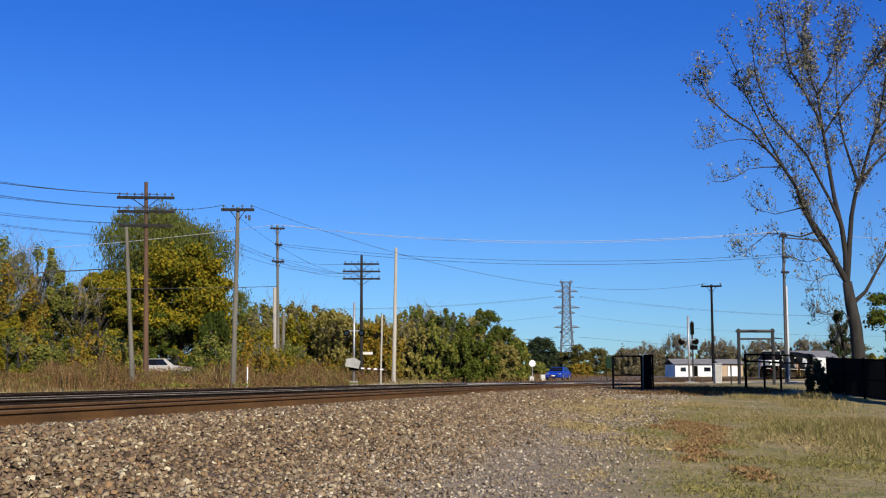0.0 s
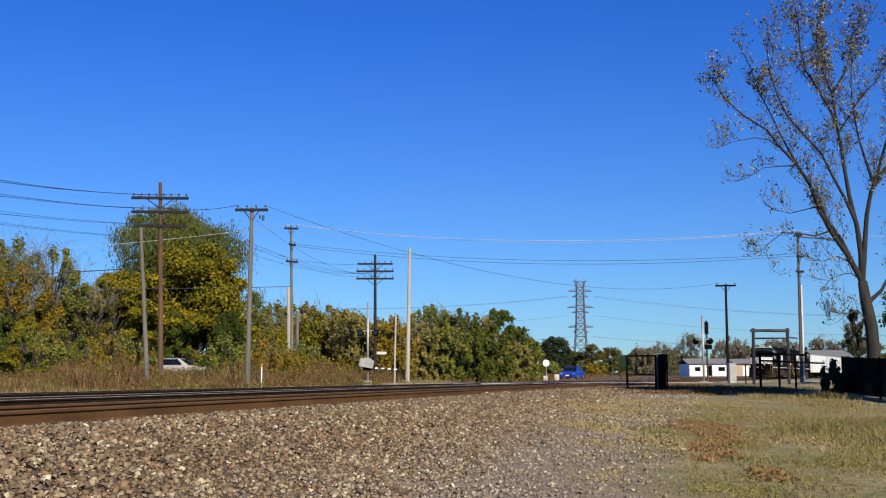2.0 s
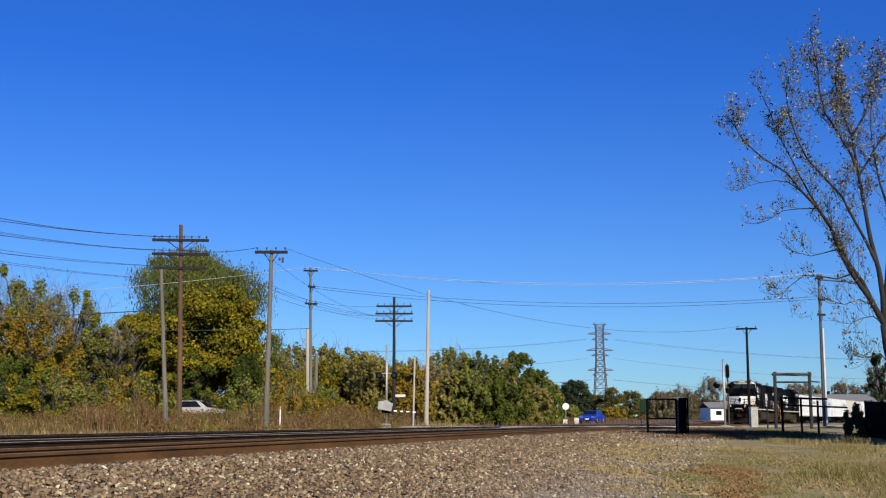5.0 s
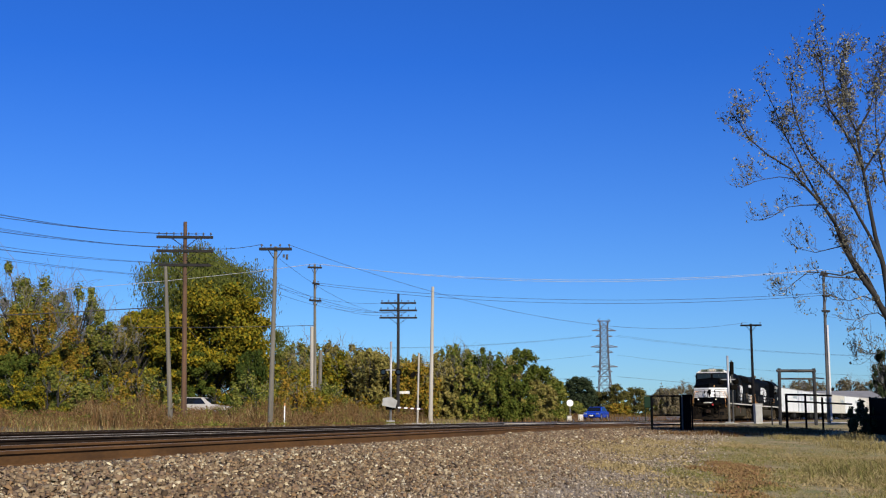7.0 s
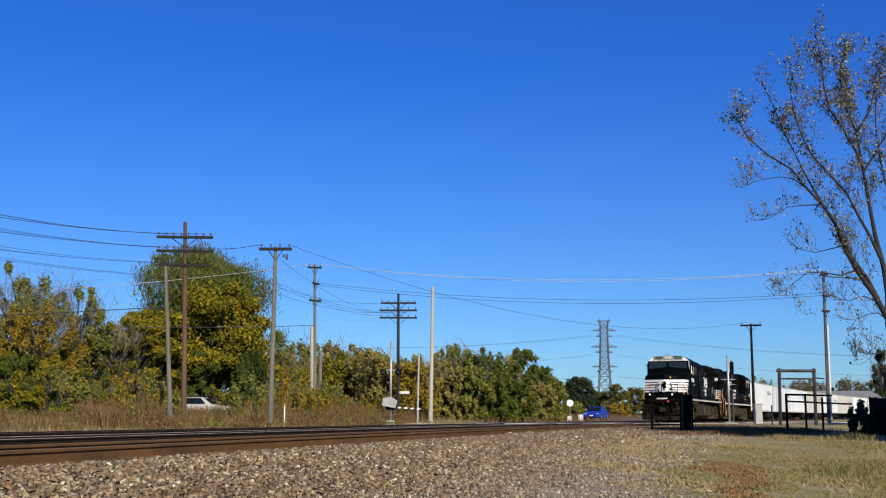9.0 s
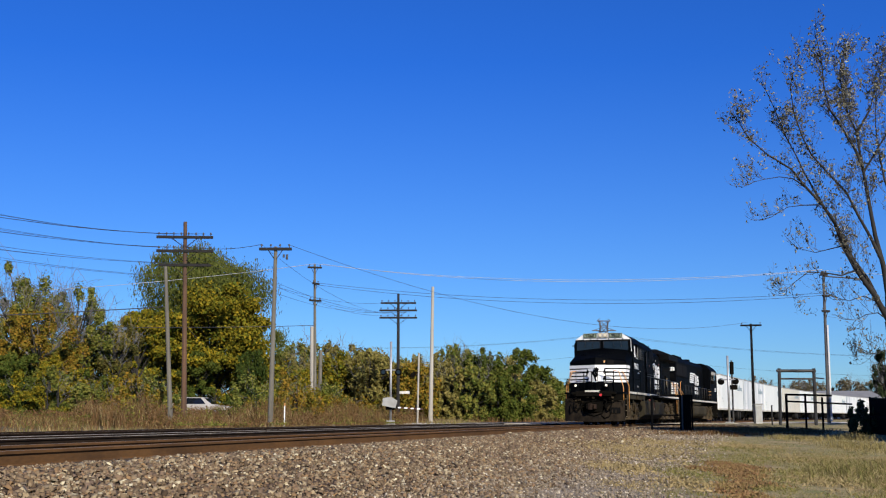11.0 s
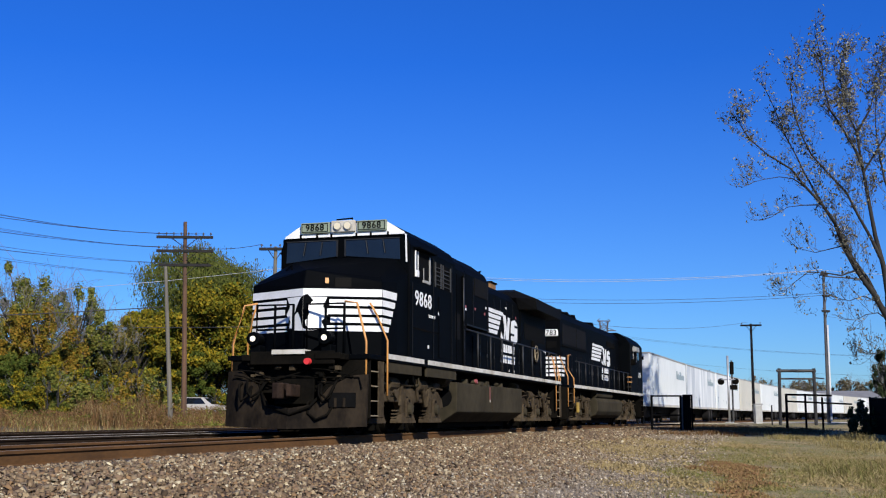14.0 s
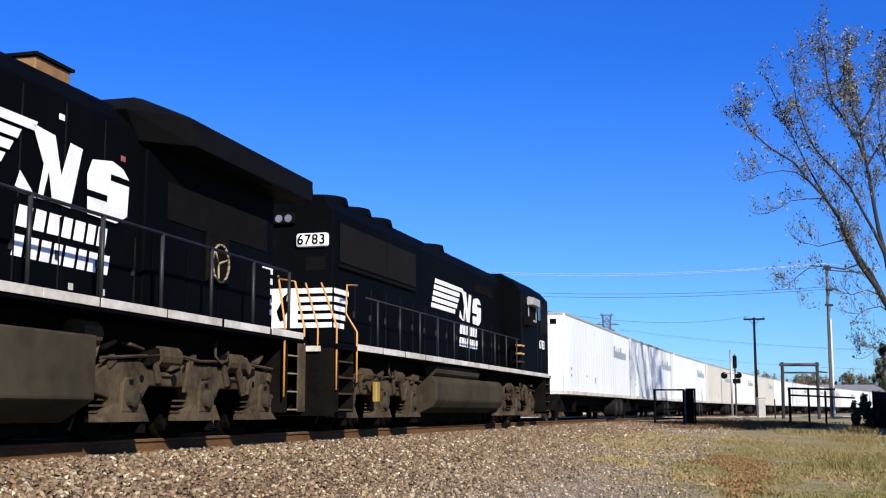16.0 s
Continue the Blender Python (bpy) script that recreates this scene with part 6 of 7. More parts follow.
def build_slat_fence():
    th = thing("slat_fence", "black fence with close upright slats along the grass", "fence", Matrix.Identity(4))
    pts = [(16.75, 45.6), (16.5, 43.2), (16.3, 40.8), (16.1, 38.4), (16.0, 36.0), (15.9, 33.6)]
    for i, (x, y) in enumerate(pts):
        z = float(ground_z([(x, y)])[0])
        part("post", Shape().tube([(x, y, z - 0.2), (x, y, z + 1.46)], 0.045, 8), FENCE, th)
    for (x0, y0), (x1, y1) in zip(pts[:-1], pts[1:]):
        z0, z1 = ground_z([(x0, y0), (x1, y1)])
        sh = Shape()
        d = Vector((x1 - x0, y1 - y0, z1 - z0))
        for k in range(30):
            p = Vector((x0, y0, z0)) + d * (k / 30)
            sh.box(-0.028, 0.028, -0.006, 0.006, 0.06, 1.38, Matrix.Translation(p) @ pose(0, 0, 0, 0, 0, math.degrees(math.atan2(d.y, d.x))))
        part("privacy_slats", sh, FENCE, th)
        for h in (0.08, 0.7, 1.40):
            part("rail", Shape().tube([(x0, y0, z0 + h), (x1, y1, z1 + h)], 0.028, 6), FENCE, th)


build_slat_fence()
mp = thing("marker_post", "short white marker post with an orange top", "marker post", Matrix.Translation((-8.17, 60, -0.25)))
part("post", Shape().tube([(0, 0, -0.3), (0, 0, 1.22)], 0.035, 8), WHITE, mp)
part("band", Shape().tube([(0, 0, 1.18), (0, 0, 1.34)], 0.04, 8), ORANGE, mp)


# ---- vehicles and buildings ----
def build_car(name, label, at, turn, paint, length, width, lights=False):
    th = thing(name, label, "car", Matrix.Translation(at) @ pose(0, 0, 0, 0, 0, turn))
    L = length
    part("body", Shape().prism([(0, 0.28), (0, 0.62), (0.12, 0.78), (L * 0.27, 0.92), (L * 0.80, 0.96), (L, 0.90), (L, 0.32), (L - 0.2, 0.22), (0.2, 0.22)], "x", -width / 2, width / 2), paint, th, bevel=0.09)
    part("cabin", Shape().hull([(sx * a, y, z) for sx in (1, -1) for a, y, z in ((width * 0.45, L * 0.25, 0.90), (width * 0.45, L * 0.92, 0.92), (width * 0.36, L * 0.42, 1.45), (width * 0.36, L * 0.78, 1.45))]), paint, th, bevel=0.05)
    part("windscreen", Shape().add([(-width * 0.41, L * 0.262, 0.95), (width * 0.41, L * 0.262, 0.95), (width * 0.34, L * 0.40, 1.40), (-width * 0.34, L * 0.40, 1.40)], [(0, 1, 2, 3)]), GLASS, th)
    for sx in (1, -1):
        part("side_glass", Shape().add([(sx * width * 0.452, L * 0.36, 0.97), (sx * width * 0.452, L * 0.84, 0.97), (sx * width * 0.375, L * 0.75, 1.40), (sx * width * 0.375, L * 0.45, 1.40)], [(0, 1, 2, 3)]), GLASS, th)
        part("headlight", Shape().box(*sorted((sx * width * 0.28, sx * width * 0.44)), -0.02, 0.1, 0.60, 0.74), CHROME, th, bevel=0.02)
        for y in (L * 0.18, L * 0.80):
            w = part("wheel", Shape().tube([(sx * (width / 2 - 0.2), y, 0.32), (sx * (width / 2 + 0.01), y, 0.32)], 0.32, 18), RUBBER, th)
            part("rim", Shape().tube([(sx * (width / 2 + 0.01), y, 0.32), (sx * (width / 2 + 0.02), y, 0.32)], 0.2, 12), CHROME, w)
    part("grille", Shape().box(-0.4, 0.4, -0.015, 0.05, 0.36, 0.56), UNDER, th)
    part("number_plate", Shape().box(-0.22, 0.22, -0.03, -0.016, 0.40, 0.52), WHITE, th)
    return th


build_car("car", "blue hatchback waiting on the road before the crossing", (16.55, 130, 0.07), -22, BLUE, 4.4, 1.9)
build_car("car", "white sedan half hidden behind tall dry weeds", (-15.7, 86, 0.36), 84, CAR_W, 4.6, 1.8)
sg = thing("road_sign", "white round back of a road sign on a post", "sign", Matrix.Translation((13.1, 120, 0)))
part("post", Shape().tube([(0, 0, 0), (0, 0, 2.1)], 0.04, 6), GALV, sg)
part("plate", Shape().tube([(0, -0.05, 1.8), (0, -0.03, 1.8)], 0.36, 8), WHITE, sg)
for x, y, w, h in ((12.9, 119, 0.45, 0.45), (14.4, 122, 0.5, 0.6)):
    ub = thing("utility_box", "pale utility box in the roadside weeds", "utility box", Matrix.Translation((x, y, 0)))
    part("body", Shape().box(-w / 2, w / 2, -0.3, 0.3, 0, h), STRIPE, ub, bevel=0.03)
    part("lid", Shape().box(-w / 2 - 0.03, w / 2 + 0.03, -0.33, 0.33, h, h + 0.06), GREYP, ub)
gc = thing("sign_board", "dark green sign board on two posts beside the road", "sign", Matrix.Translation((19.4, 110, 0)))
part("board", Shape().box(-0.36, 0.36, -0.04, 0.04, 1.25, 2.3), GREENB, gc, bevel=0.02)
for x in (-0.25, 0.25):
    part("post", Shape().tube([(x, 0.08, -0.2), (x, 0.08, 2.25)], 0.035, 6), GREENB, gc)


def build_house(name, label, at, size, wall, roofm, turn=0.0, rise=1.2, openings=()):
    w, d, h = size
    th = thing(name, label, "building", Matrix.Translation(at) @ pose(0, 0, 0, 0, 0, turn))
    part("wall", Shape().prism([(0, 0), (w, 0), (w, h), (0, h)], "y", 0, 0.2).box(0, 0.2, 0.2, d, 0, h).box(w - 0.2, w, 0.2, d, 0, h).box(0.2, w - 0.2, d - 0.2, d, 0, h), wall, th)
    part("roof", Shape().prism([(-0.4, h), (-0.2, h), (d / 2, h + rise - 0.15), (d + 0.2, h), (d + 0.4, h), (d / 2, h + rise)], "x", -0.4, w + 0.4), roofm, th)
    for nm, x0, x1, z0, z1, m in openings:
        o = part(nm, Shape().box(x0, x1, -0.03, 0.0, z0, z1), m, th)
        part("frame", Shape().box(x0 - 0.08, x0, -0.05, 0.0, z0, z1).box(x1, x1 + 0.08, -0.05, 0.0, z0, z1).box(x0 - 0.08, x1 + 0.08, -0.05, 0.0, z1, z1 + 0.08), GREYP, o)
    return th


SIDING = mat("white_siding", (0.80, 0.80, 0.78), (0.66, 0.66, 0.64), 0.7, scale=1, fine=8)
TANW = mat("tan_siding", (0.42, 0.31, 0.20), (0.36, 0.27, 0.18), 0.8, scale=1, fine=8)
SHING = mat("grey_roofing", (0.22, 0.215, 0.205), (0.15, 0.148, 0.142), 0.8, scale=1, fine=12)
build_house("house", "low white-sided house with a grey roof beyond the tracks", (47.9, 205, 0.4), (7.4, 8, 2.2), SIDING, SHING, 0, 1.0, [("window", 1.0, 1.9, 0.9, 1.6, GLASS), ("door", 3.2, 4.0, 0.05, 1.9, UNDER), ("window", 5.2, 6.3, 0.9, 1.6, GLASS)])
build_house("garage", "tan garage with a white door beyond the tracks", (55.8, 204, 0.4), (4.0, 7, 2.2), TANW, SHING, 0, 0.9, [("garage_door", 1.3, 3.3, 0.05, 1.8, WHITE)])
build_house("warehouse", "pale-roofed shed with pale walls behind the trees", (77, 235, 0.0), (12, 16, 4.2), STRIPE, SHING, 0, 1.6, [("window", 2, 4, 2, 3.2, GLASS), ("window", 7, 9, 2, 3.2, GLASS)])


# ---- plants ----
def leaf_cloud(r, centres, radii, n, size, droop=0.0, aspect=1.6):
    """Small bent leaf quads filling lumpy clumps, thick at their outside."""
    k = r.integers(0, len(centres), n)
    d = r.normal(size=(n, 3))
    d /= np.linalg.norm(d, axis=1, keepdims=True)
    rad = 0.30 + np.abs(r.normal(0, 0.52, n))
    c = np.asarray(centres)[k] + d * np.asarray(radii)[k] * np.minimum(rad, 1.8)[:, None]
    c[:, 2] = np.maximum(c[:, 2], 0.05)
    if droop:
        c[:, 2] -= droop * r.random(n) ** 2
    u = r.normal(size=(n, 3))
    u[:, 2] -= droop * 0.8
    u /= np.linalg.norm(u, axis=1, keepdims=True)
    w = np.cross(u, r.normal(size=(n, 3)))
    w /= np.linalg.norm(w, axis=1, keepdims=True)
    s = size * r.uniform(0.6, 1.3, (n, 1))
    a, b = u * s * aspect, w * s * 0.6
    bend = np.cross(u, w) * s * 0.25
    v = np.stack([c - a, c - b + bend, c + a, c + b + bend], 1).reshape(-1, 3)
    f = np.arange(4 * n).reshape(-1, 4)
    return v, f


def crown_leaves(r, centres, radii, n, size, droop=0.0):
    """Small three-cornered leaves on the shells of many clumps, facing outwards and up, so that each clump has a lit and a shaded side."""
    k = r.integers(0, len(centres), n)
    d = r.normal(size=(n, 3))
    d[:, 2] += 0.25
    d /= np.linalg.norm(d, axis=1, keepdims=True)
    rad = np.clip(0.78 + r.normal(0, 0.33, n), 0.1, 1.7)
    c = np.asarray(centres)[k] + d * np.asarray(radii)[k] * rad[:, None]
    up = d + r.normal(0, 0.75, (n, 3)) + np.array([0, 0, 0.2])
    u = np.cross(up, r.normal(size=(n, 3)))
    if droop:
        hang = droop * r.random(n) ** 1.5
        c[:, 2] -= hang
        u = r.normal(0, 0.3, (n, 3)) + np.array([0, 0, -1.0])
    c[:, 2] = np.maximum(c[:, 2], 0.06)
    u /= np.linalg.norm(u, axis=1, keepdims=True)
    w = np.cross(up, u)
    w /= np.linalg.norm(w, axis=1, keepdims=True)
    s = size * r.uniform(0.55, 1.4, (n, 1))
    a, b = u * s * (1.9 if droop > 1.5 else 1.25), w * s * (0.5 if droop > 1.5 else 0.85)
    return np.stack([c + a, c - a * 0.7 - b, c - a * 0.7 + b], 1).reshape(-1, 3), np.arange(3 * n).reshape(-1, 3)


def build_tree(name, label, at, height, spread, leaf, n, size, seed, low=0.12, lumps=44, droop=0.0, category="tree", squash=1.0, twigs=0):
    """A tree or tall shrub: tapered trunk, limbs to each clump, and an uneven crown of leaves with gaps."""
    r = np.random.default_rng(seed)
    th = thing(name, label, category, Matrix.Translation(at))
    cs, rs = [], []
    bare = twigs > 12
    for i in range(int(lumps * 1.7) if bare else lumps):
        a, q = r.uniform(0, 6.283), r.random() ** 0.5
        rr = spread * (r.uniform(0.07, 0.18) if bare else r.uniform(0.09, 0.25))
        h = low + ((0.98 if i % 6 == 0 else 0.88) - low) * r.random() if bare else low + (0.98 - low) * r.random()
        prof = math.sqrt(max(0.04, 1 - ((h - 0.42) / 0.62) ** 2))
        wd = max(0.0, spread * prof - rr * 0.6) * q
        cs.append((wd * math.cos(a), wd * math.sin(a) * squash, max(height * h - rr * 0.55, rr * 0.5)))
        rs.append((rr * 0.75, rr * 0.75, rr * r.uniform(0.9, 1.6)) if twigs > 5 else (rr, rr, rr * r.uniform(0.5, 0.85)))
    sh = Shape()
    hh = height * 0.75
    sh.tube([(0, 0, -0.3), (0.05, 0, height * 0.2), (0.1 * spread * 0.1, 0.05, height * 0.5), (0, 0, hh)], [height * 0.022, height * 0.018, height * 0.012, height * 0.004], 8)
    for (x, y, z) in cs[::2]:
        z0 = max(0.15 * height, min(z * 0.55, hh * 0.8))
        sh.tube([(0, 0, z0), (x * 0.45, y * 0.45, (z0 + z) * 0.52), (x * 0.95, y * 0.95, z)], [height * 0.008, height * 0.005, height * 0.0015], 5)
    tw = Shape()
    for i in range(twigs):
        a, q = r.uniform(0, 6.283), r.random() ** 0.5
        x, y = spread * 0.85 * q * math.cos(a), spread * 0.85 * q * math.sin(a)
        z1 = height * (1.06 - 0.22 * q) * r.uniform(0.86, 1.02)
        q0, pts = Vector((x * 0.2, y * 0.2, min(hh, z1 * 0.66))), []
        for k in range(6):
            j = Vector(r.normal(0, 0.016 * height * k / 5, 3))
            pts.append(q0.lerp(Vector((x, y, z1)), k / 5) + Vector((x, y, 0)) * 0.22 * math.sin(math.pi * k / 5) + j)
        w = min(0.026, height * 0.0028)
        tw.tube(pts, [w * (1 - 0.7 * k / 5) for k in range(6)], 3, False)
        for k in range(5):
            i0 = int(r.integers(1, 6))
            e = pts[i0] + Vector((r.normal(0, 0.055), r.normal(0, 0.055), r.uniform(0.02, 0.12))) * height
            tw.tube([pts[i0], pts[i0].lerp(e, 0.5) + Vector(r.normal(0, 0.008 * height, 3)), e], [w * 0.5, w * 0.42, w * 0.3], 3, False)
    if twigs:
        tagged(part("leafless_top", tw, TWIGP, th, "pale grey leafless twigs"), kind="stuff")
    part("trunk", sh, BARK, th, "grey-brown trunk and limbs")
    v, f = crown_leaves(r, cs, rs, int(n * 1.18), size * 0.90, droop)
    part("crown", soup("crown", v, f, leaf), leaf, th)
    return th


build_tree("willow_tree", "large green weeping willow with drooping foliage", (-21.7, 104, 0), 16.2, 8.4, LEAF_WIL, 78000, 0.100, 1, 0.25, 80, 2.4)
build_tree("maple_tree", "broad tree with yellow and green autumn leaves", (-18.9, 96, 0), 11.6, 5.8, LEAF_YEL, 46000, 0.12, 2, 0.30, 74)
# dark clump added to imitate the shaded gaps low in the maple
build_tree("shrub", "dark green leaves added for the shaded gaps under the maple", (-19.4, 92, 0), 5.6, 2.2, LEAF_GRN, 11000, 0.085, 94, 0.0, 40, category="shrub")
build_tree("shrub", "dark green growth under the willow", (-15.6, 93, 0), 6.0, 2.0, LEAF_DRG, 10000, 0.085, 95, 0.0, 40, 1.2, category="shrub")
build_tree("maple_tree", "smaller yellow autumn tree beside the willow", (-24.4, 92, 0), 9.4, 3.4, LEAF_YEL, 30000, 0.10, 3, 0.15, 40)
build_tree("tree", "grey-brown half-bare tree between the autumn trees", (-29.4, 94, 0), 8.2, 3.4, LEAF_OLV, 13000, 0.08, 9, 0.12, 30, twigs=60)
build_tree("tree", "tan fading tree behind the autumn trees", (-31.4, 104, 0), 7.6, 4.2, LEAF_TAN, 15000, 0.11, 16, 0.03, 50, twigs=24)
build_tree("tree", "olive tree behind the autumn trees", (-27.6, 106, 0), 6.6, 3.8, LEAF_OLV, 13000, 0.11, 17, 0.03, 50, twigs=16)
build_tree("tree", "tan and olive tree beside the willow", (-14.6, 110, 0), 7.4, 3.0, LEAF_TAN, 9000, 0.11, 18, 0.03, 50, twigs=30)
build_tree("tree", "orange and russet tree at the field edge", (-27.2, 74, 0), 7.2, 2.4, LEAF_RUS, 16000, 0.075, 10, 0.25, 34)
build_tree("tree", "thinning olive tree with a crown of bare grey twigs", (-24.8, 78, 0), 9.6, 3.0, LEAF_OLV, 19000, 0.080, 19, 0.12, 46, twigs=60)
build_tree("tree", "yellowing tree beside the bare-topped one", (-22.6, 80, 0), 7.4, 2.2, LEAF_DUL, 14000, 0.080, 21, 0.10, 36, twigs=34)
build_tree("shrub", "bright yellow shrub before the dark one", (-22.9, 67.5, -0.2), 4.2, 1.3, LEAF_YEL, 9000, 0.07, 11, 0.10, 22, category="shrub")
build_tree("tree", "thinning olive tree with bare twigs on top", (-27.8, 76, 0), 10.4, 4.0, LEAF_OLV, 38000, 0.078, 4, 0.10, 60, twigs=60)
build_tree("tree", "russet and green autumn tree at the field edge", (-25.2, 72, 0), 7.8, 3.2, LEAF_RUS, 30000, 0.072, 5, 0.06, 54, twigs=24)
build_tree("shrub", "dark green shrub at the field edge", (-25.4, 69, -0.2), 4.4, 2.2, LEAF_GRN, 17000, 0.066, 6, 0.05, 30, category="shrub")
build_tree("shrub", "yellow-leaved shrub in the weeds", (-22.0, 70, -0.2), 3.6, 1.7, LEAF_YEL, 12000, 0.066, 7, 0.05, 26, category="shrub")
build_tree("shrub", "dark green shrub close to the tracks", (-22.9, 62, 0.1), 3.4, 1.7, LEAF_GRN, 9000, 0.06, 12, 0.03, 26, category="shrub")
build_tree("shrub", "yellow shrub close to the tracks", (-20.8, 61, 0.1), 2.7, 1.3, LEAF_YEL, 6000, 0.06, 13, 0.03, 22, category="shrub")
build_tree("shrub", "low olive shrub close to the tracks", (-19.2, 62.5, 0.1), 2.1, 1.2, LEAF_OLV, 4500, 0.06, 14, 0.03, 20, category="shrub")
build_tree("shrub", "russet shrub close to the tracks", (-24.4, 61, 0.1), 2.4, 1.4, LEAF_RUS, 5000, 0.06, 15, 0.03, 20, category="shrub")
build_tree("tree", "thin bare-topped tree behind the weeds", (-25.6, 96, 0), 9.0, 2.2, LEAF_OLV, 4000, 0.083, 8, 0.2, 12, twigs=80)
hedge = [(-13.4, 112, 8.4, 2.8, LEAF_OLV, 18), (-10.5, 118, 8.8, 3.0, LEAF_TAN, 12), (-9.6, 104, 6.2, 3.0, LEAF_YEL, 4), (-6.4, 102, 6.2, 2.9, LEAF_TAN, 8), (-4.0, 112, 6.6, 3.2, LEAF_OLV, 12), (-1.2, 106, 6.4, 2.8, LEAF_TAN, 30),
         (1.2, 110, 7.4, 3.0, LEAF_OLV, 34), (3.8, 108, 6.9, 2.6, LEAF_GRN, 14), (5.6, 113, 6.2, 2.6, LEAF_TAN, 14), (7.7, 118, 7.4, 3.0, LEAF_GRN, 2), (10.0, 121, 5.6, 2.4, LEAF_GRN, 6), (11.8, 125, 4.4, 2.0, LEAF_OLV, 4),
         (-15.8, 116, 5.0, 2.6, LEAF_OLV, 6), (-12.4, 104, 4.6, 2.4, LEAF_YEL, 2), (-8.0, 108, 6.6, 2.8, LEAF_OLV, 10), (-5.2, 106, 5.8, 2.8, LEAF_YEL, 3), (-2.4, 102, 5.0, 2.6, LEAF_RUS, 6), (0.4, 104, 5.2, 2.6, LEAF_TAN, 14), (2.6, 104, 5.6, 2.4, LEAF_OLV, 10), (5.0, 106, 4.6, 2.4, LEAF_GRN, 4), (6.6, 110, 5.4, 2.4, LEAF_GRN, 2), (9.0, 113, 4.0, 2.2, LEAF_TAN, 2), (-11.6, 108, 6.4, 2.8, LEAF_TAN, 12), (-7.2, 112, 7.0, 2.8, LEAF_TAN, 12), (2.0, 114, 7.2, 2.6, LEAF_TAN, 22), (4.6, 110, 6.0, 2.2, LEAF_TAN, 14), (-3.4, 104, 5.4, 2.4, LEAF_TAN, 10)]
for i, (x, y, h, sp, lf, tw) in enumerate(hedge):
    nm = {id(LEAF_OLV): "olive-brown autumn thicket tree", id(LEAF_RUS): "russet autumn thicket tree", id(LEAF_GRN): "green thicket tree", id(LEAF_YEL): "yellowing thicket tree", id(LEAF_TAN): "half-bare tan thicket tree"}[id(lf)]
    build_tree("thicket_tree", nm + " beside the road" if x > 2 else nm + " behind the crossing", (x, y, 0), h, sp, lf, 7600, 0.13, 20 + i, 0.02, 70, twigs=int(tw * 1.5))
r_ = np.random.default_rng(31)
for i in range(100):
    y = r_.uniform(60, 99)
    x = -y * (0.07 + 0.36 * r_.random() ** 0.7)
    if lateral([(x, y)])[0, 1] > -19 or (-0.24 < x / y < -0.17 and y < 90):
        continue
    lf, nm = ((LEAF_RUS, "russet brush in the dry weeds"), (LEAF_OLV, "olive-brown brush in the dry weeds"), (LEAF_GRN, "green brush in the dry weeds"), (LEAF_YEL, "yellowing brush in the dry weeds"))[int(r_.choice(4, p=(0.35, 0.35, 0.15, 0.15)))]
    build_tree("brush", nm, (x, y, 0), r_.uniform(1.6, 3.4), r_.uniform(1.3, 2.4), lf, 1900, 0.08, 300 + i, 0.0, 16, category="shrub", twigs=10)
far = [(30.5, 262, 9.6, 4.6, LEAF_DRK, "dark rounded evergreen far down the road"), (37, 280, 6.6, 4.0, LEAF_DUL, "olive-gold tree far down the road"), (41, 275, 8.2, 4.2, LEAF_DUL, "golden-brown tree far down the road"), (47, 285, 7.6, 4.5, LEAF_DUL, "dull olive tree far down the road"), (55, 300, 6.4, 4.6, LEAF_DUL, "dull olive tree far down the road"),
       (64, 330, 8.6, 5.0, LEAF_DUL, "olive tree beyond the fields"), (74, 335, 8.0, 4.0, LEAF_GRN, "green tree beyond the fields"), (52, 270, 7.4, 4.2, LEAF_GRY, "half-bare grey tree by the houses"), (58, 276, 8.6, 4.6, LEAF_GRY, "half-bare grey tree by the houses"), (66, 280, 10.8, 5.2, LEAF_GRY, "half-bare grey tree by the houses"), (76, 282, 10.0, 5.0, LEAF_GRY, "half-bare grey tree by the houses"), (86, 280, 9.4, 5.2, LEAF_GRY, "half-bare grey tree by the houses"),
       (81, 290, 9.6, 4.6, LEAF_GRY, "half-bare grey tree by the houses"), (91, 286, 9.8, 5.0, LEAF_GRY, "half-bare grey tree by the houses"), (99, 282, 10.4, 5.2, LEAF_GRY, "half-bare grey tree by the houses"), (105, 280, 10.6, 5.0, LEAF_GRY, "half-bare brown tree behind the shed"), (112, 285, 9.9, 5.0, LEAF_DUL, "olive tree behind the shed"), (27, 240, 3.6, 2.8, LEAF_OLV, "low brown bush beside the road"), (36, 240, 3.2, 3.0, LEAF_RUS, "low brown bush beside the road")]
for i, (x, y, h, sp, lf, lb) in enumerate(far):
    build_tree("tree", lb, (x, y, 0), h, sp, lf, 16000 if "evergreen" in lb else 6000, 0.19, 50 + i, 0.0, 220 if "evergreen" in lb else 80, twigs=50 if "half-bare" in lb else 0)
build_tree("tree", "dark ragged tree over the fence", (22.95, 60, -0.1), 4.2, 1.0, LEAF_DRK, 5600, 0.062, 80, 0.0, 30, twigs=30)
# unseen trees right of the view, added to throw shade around the gate
for x, y, h, sp, sd in ((19.8, 32.5, 14.4, 2.6, 84), (21.9, 31.5, 15.0, 2.6, 88), (18.0, 33.0, 13.6, 2.2, 92), (23.6, 32.0, 14.4, 2.2, 93)):
    build_tree("tree", "unseen tall dense tree added to cast shade on the yard", (x, y, -0.5), h, sp, LEAF_GRN, 7000, 0.30, sd, 0.58, 60)
build_tree("tree", "dull green tree behind the big bare one", (27.6, 60, -0.1), 8.6, 3.2, LEAF_GRN, 22000, 0.085, 81, 0.05, 60)
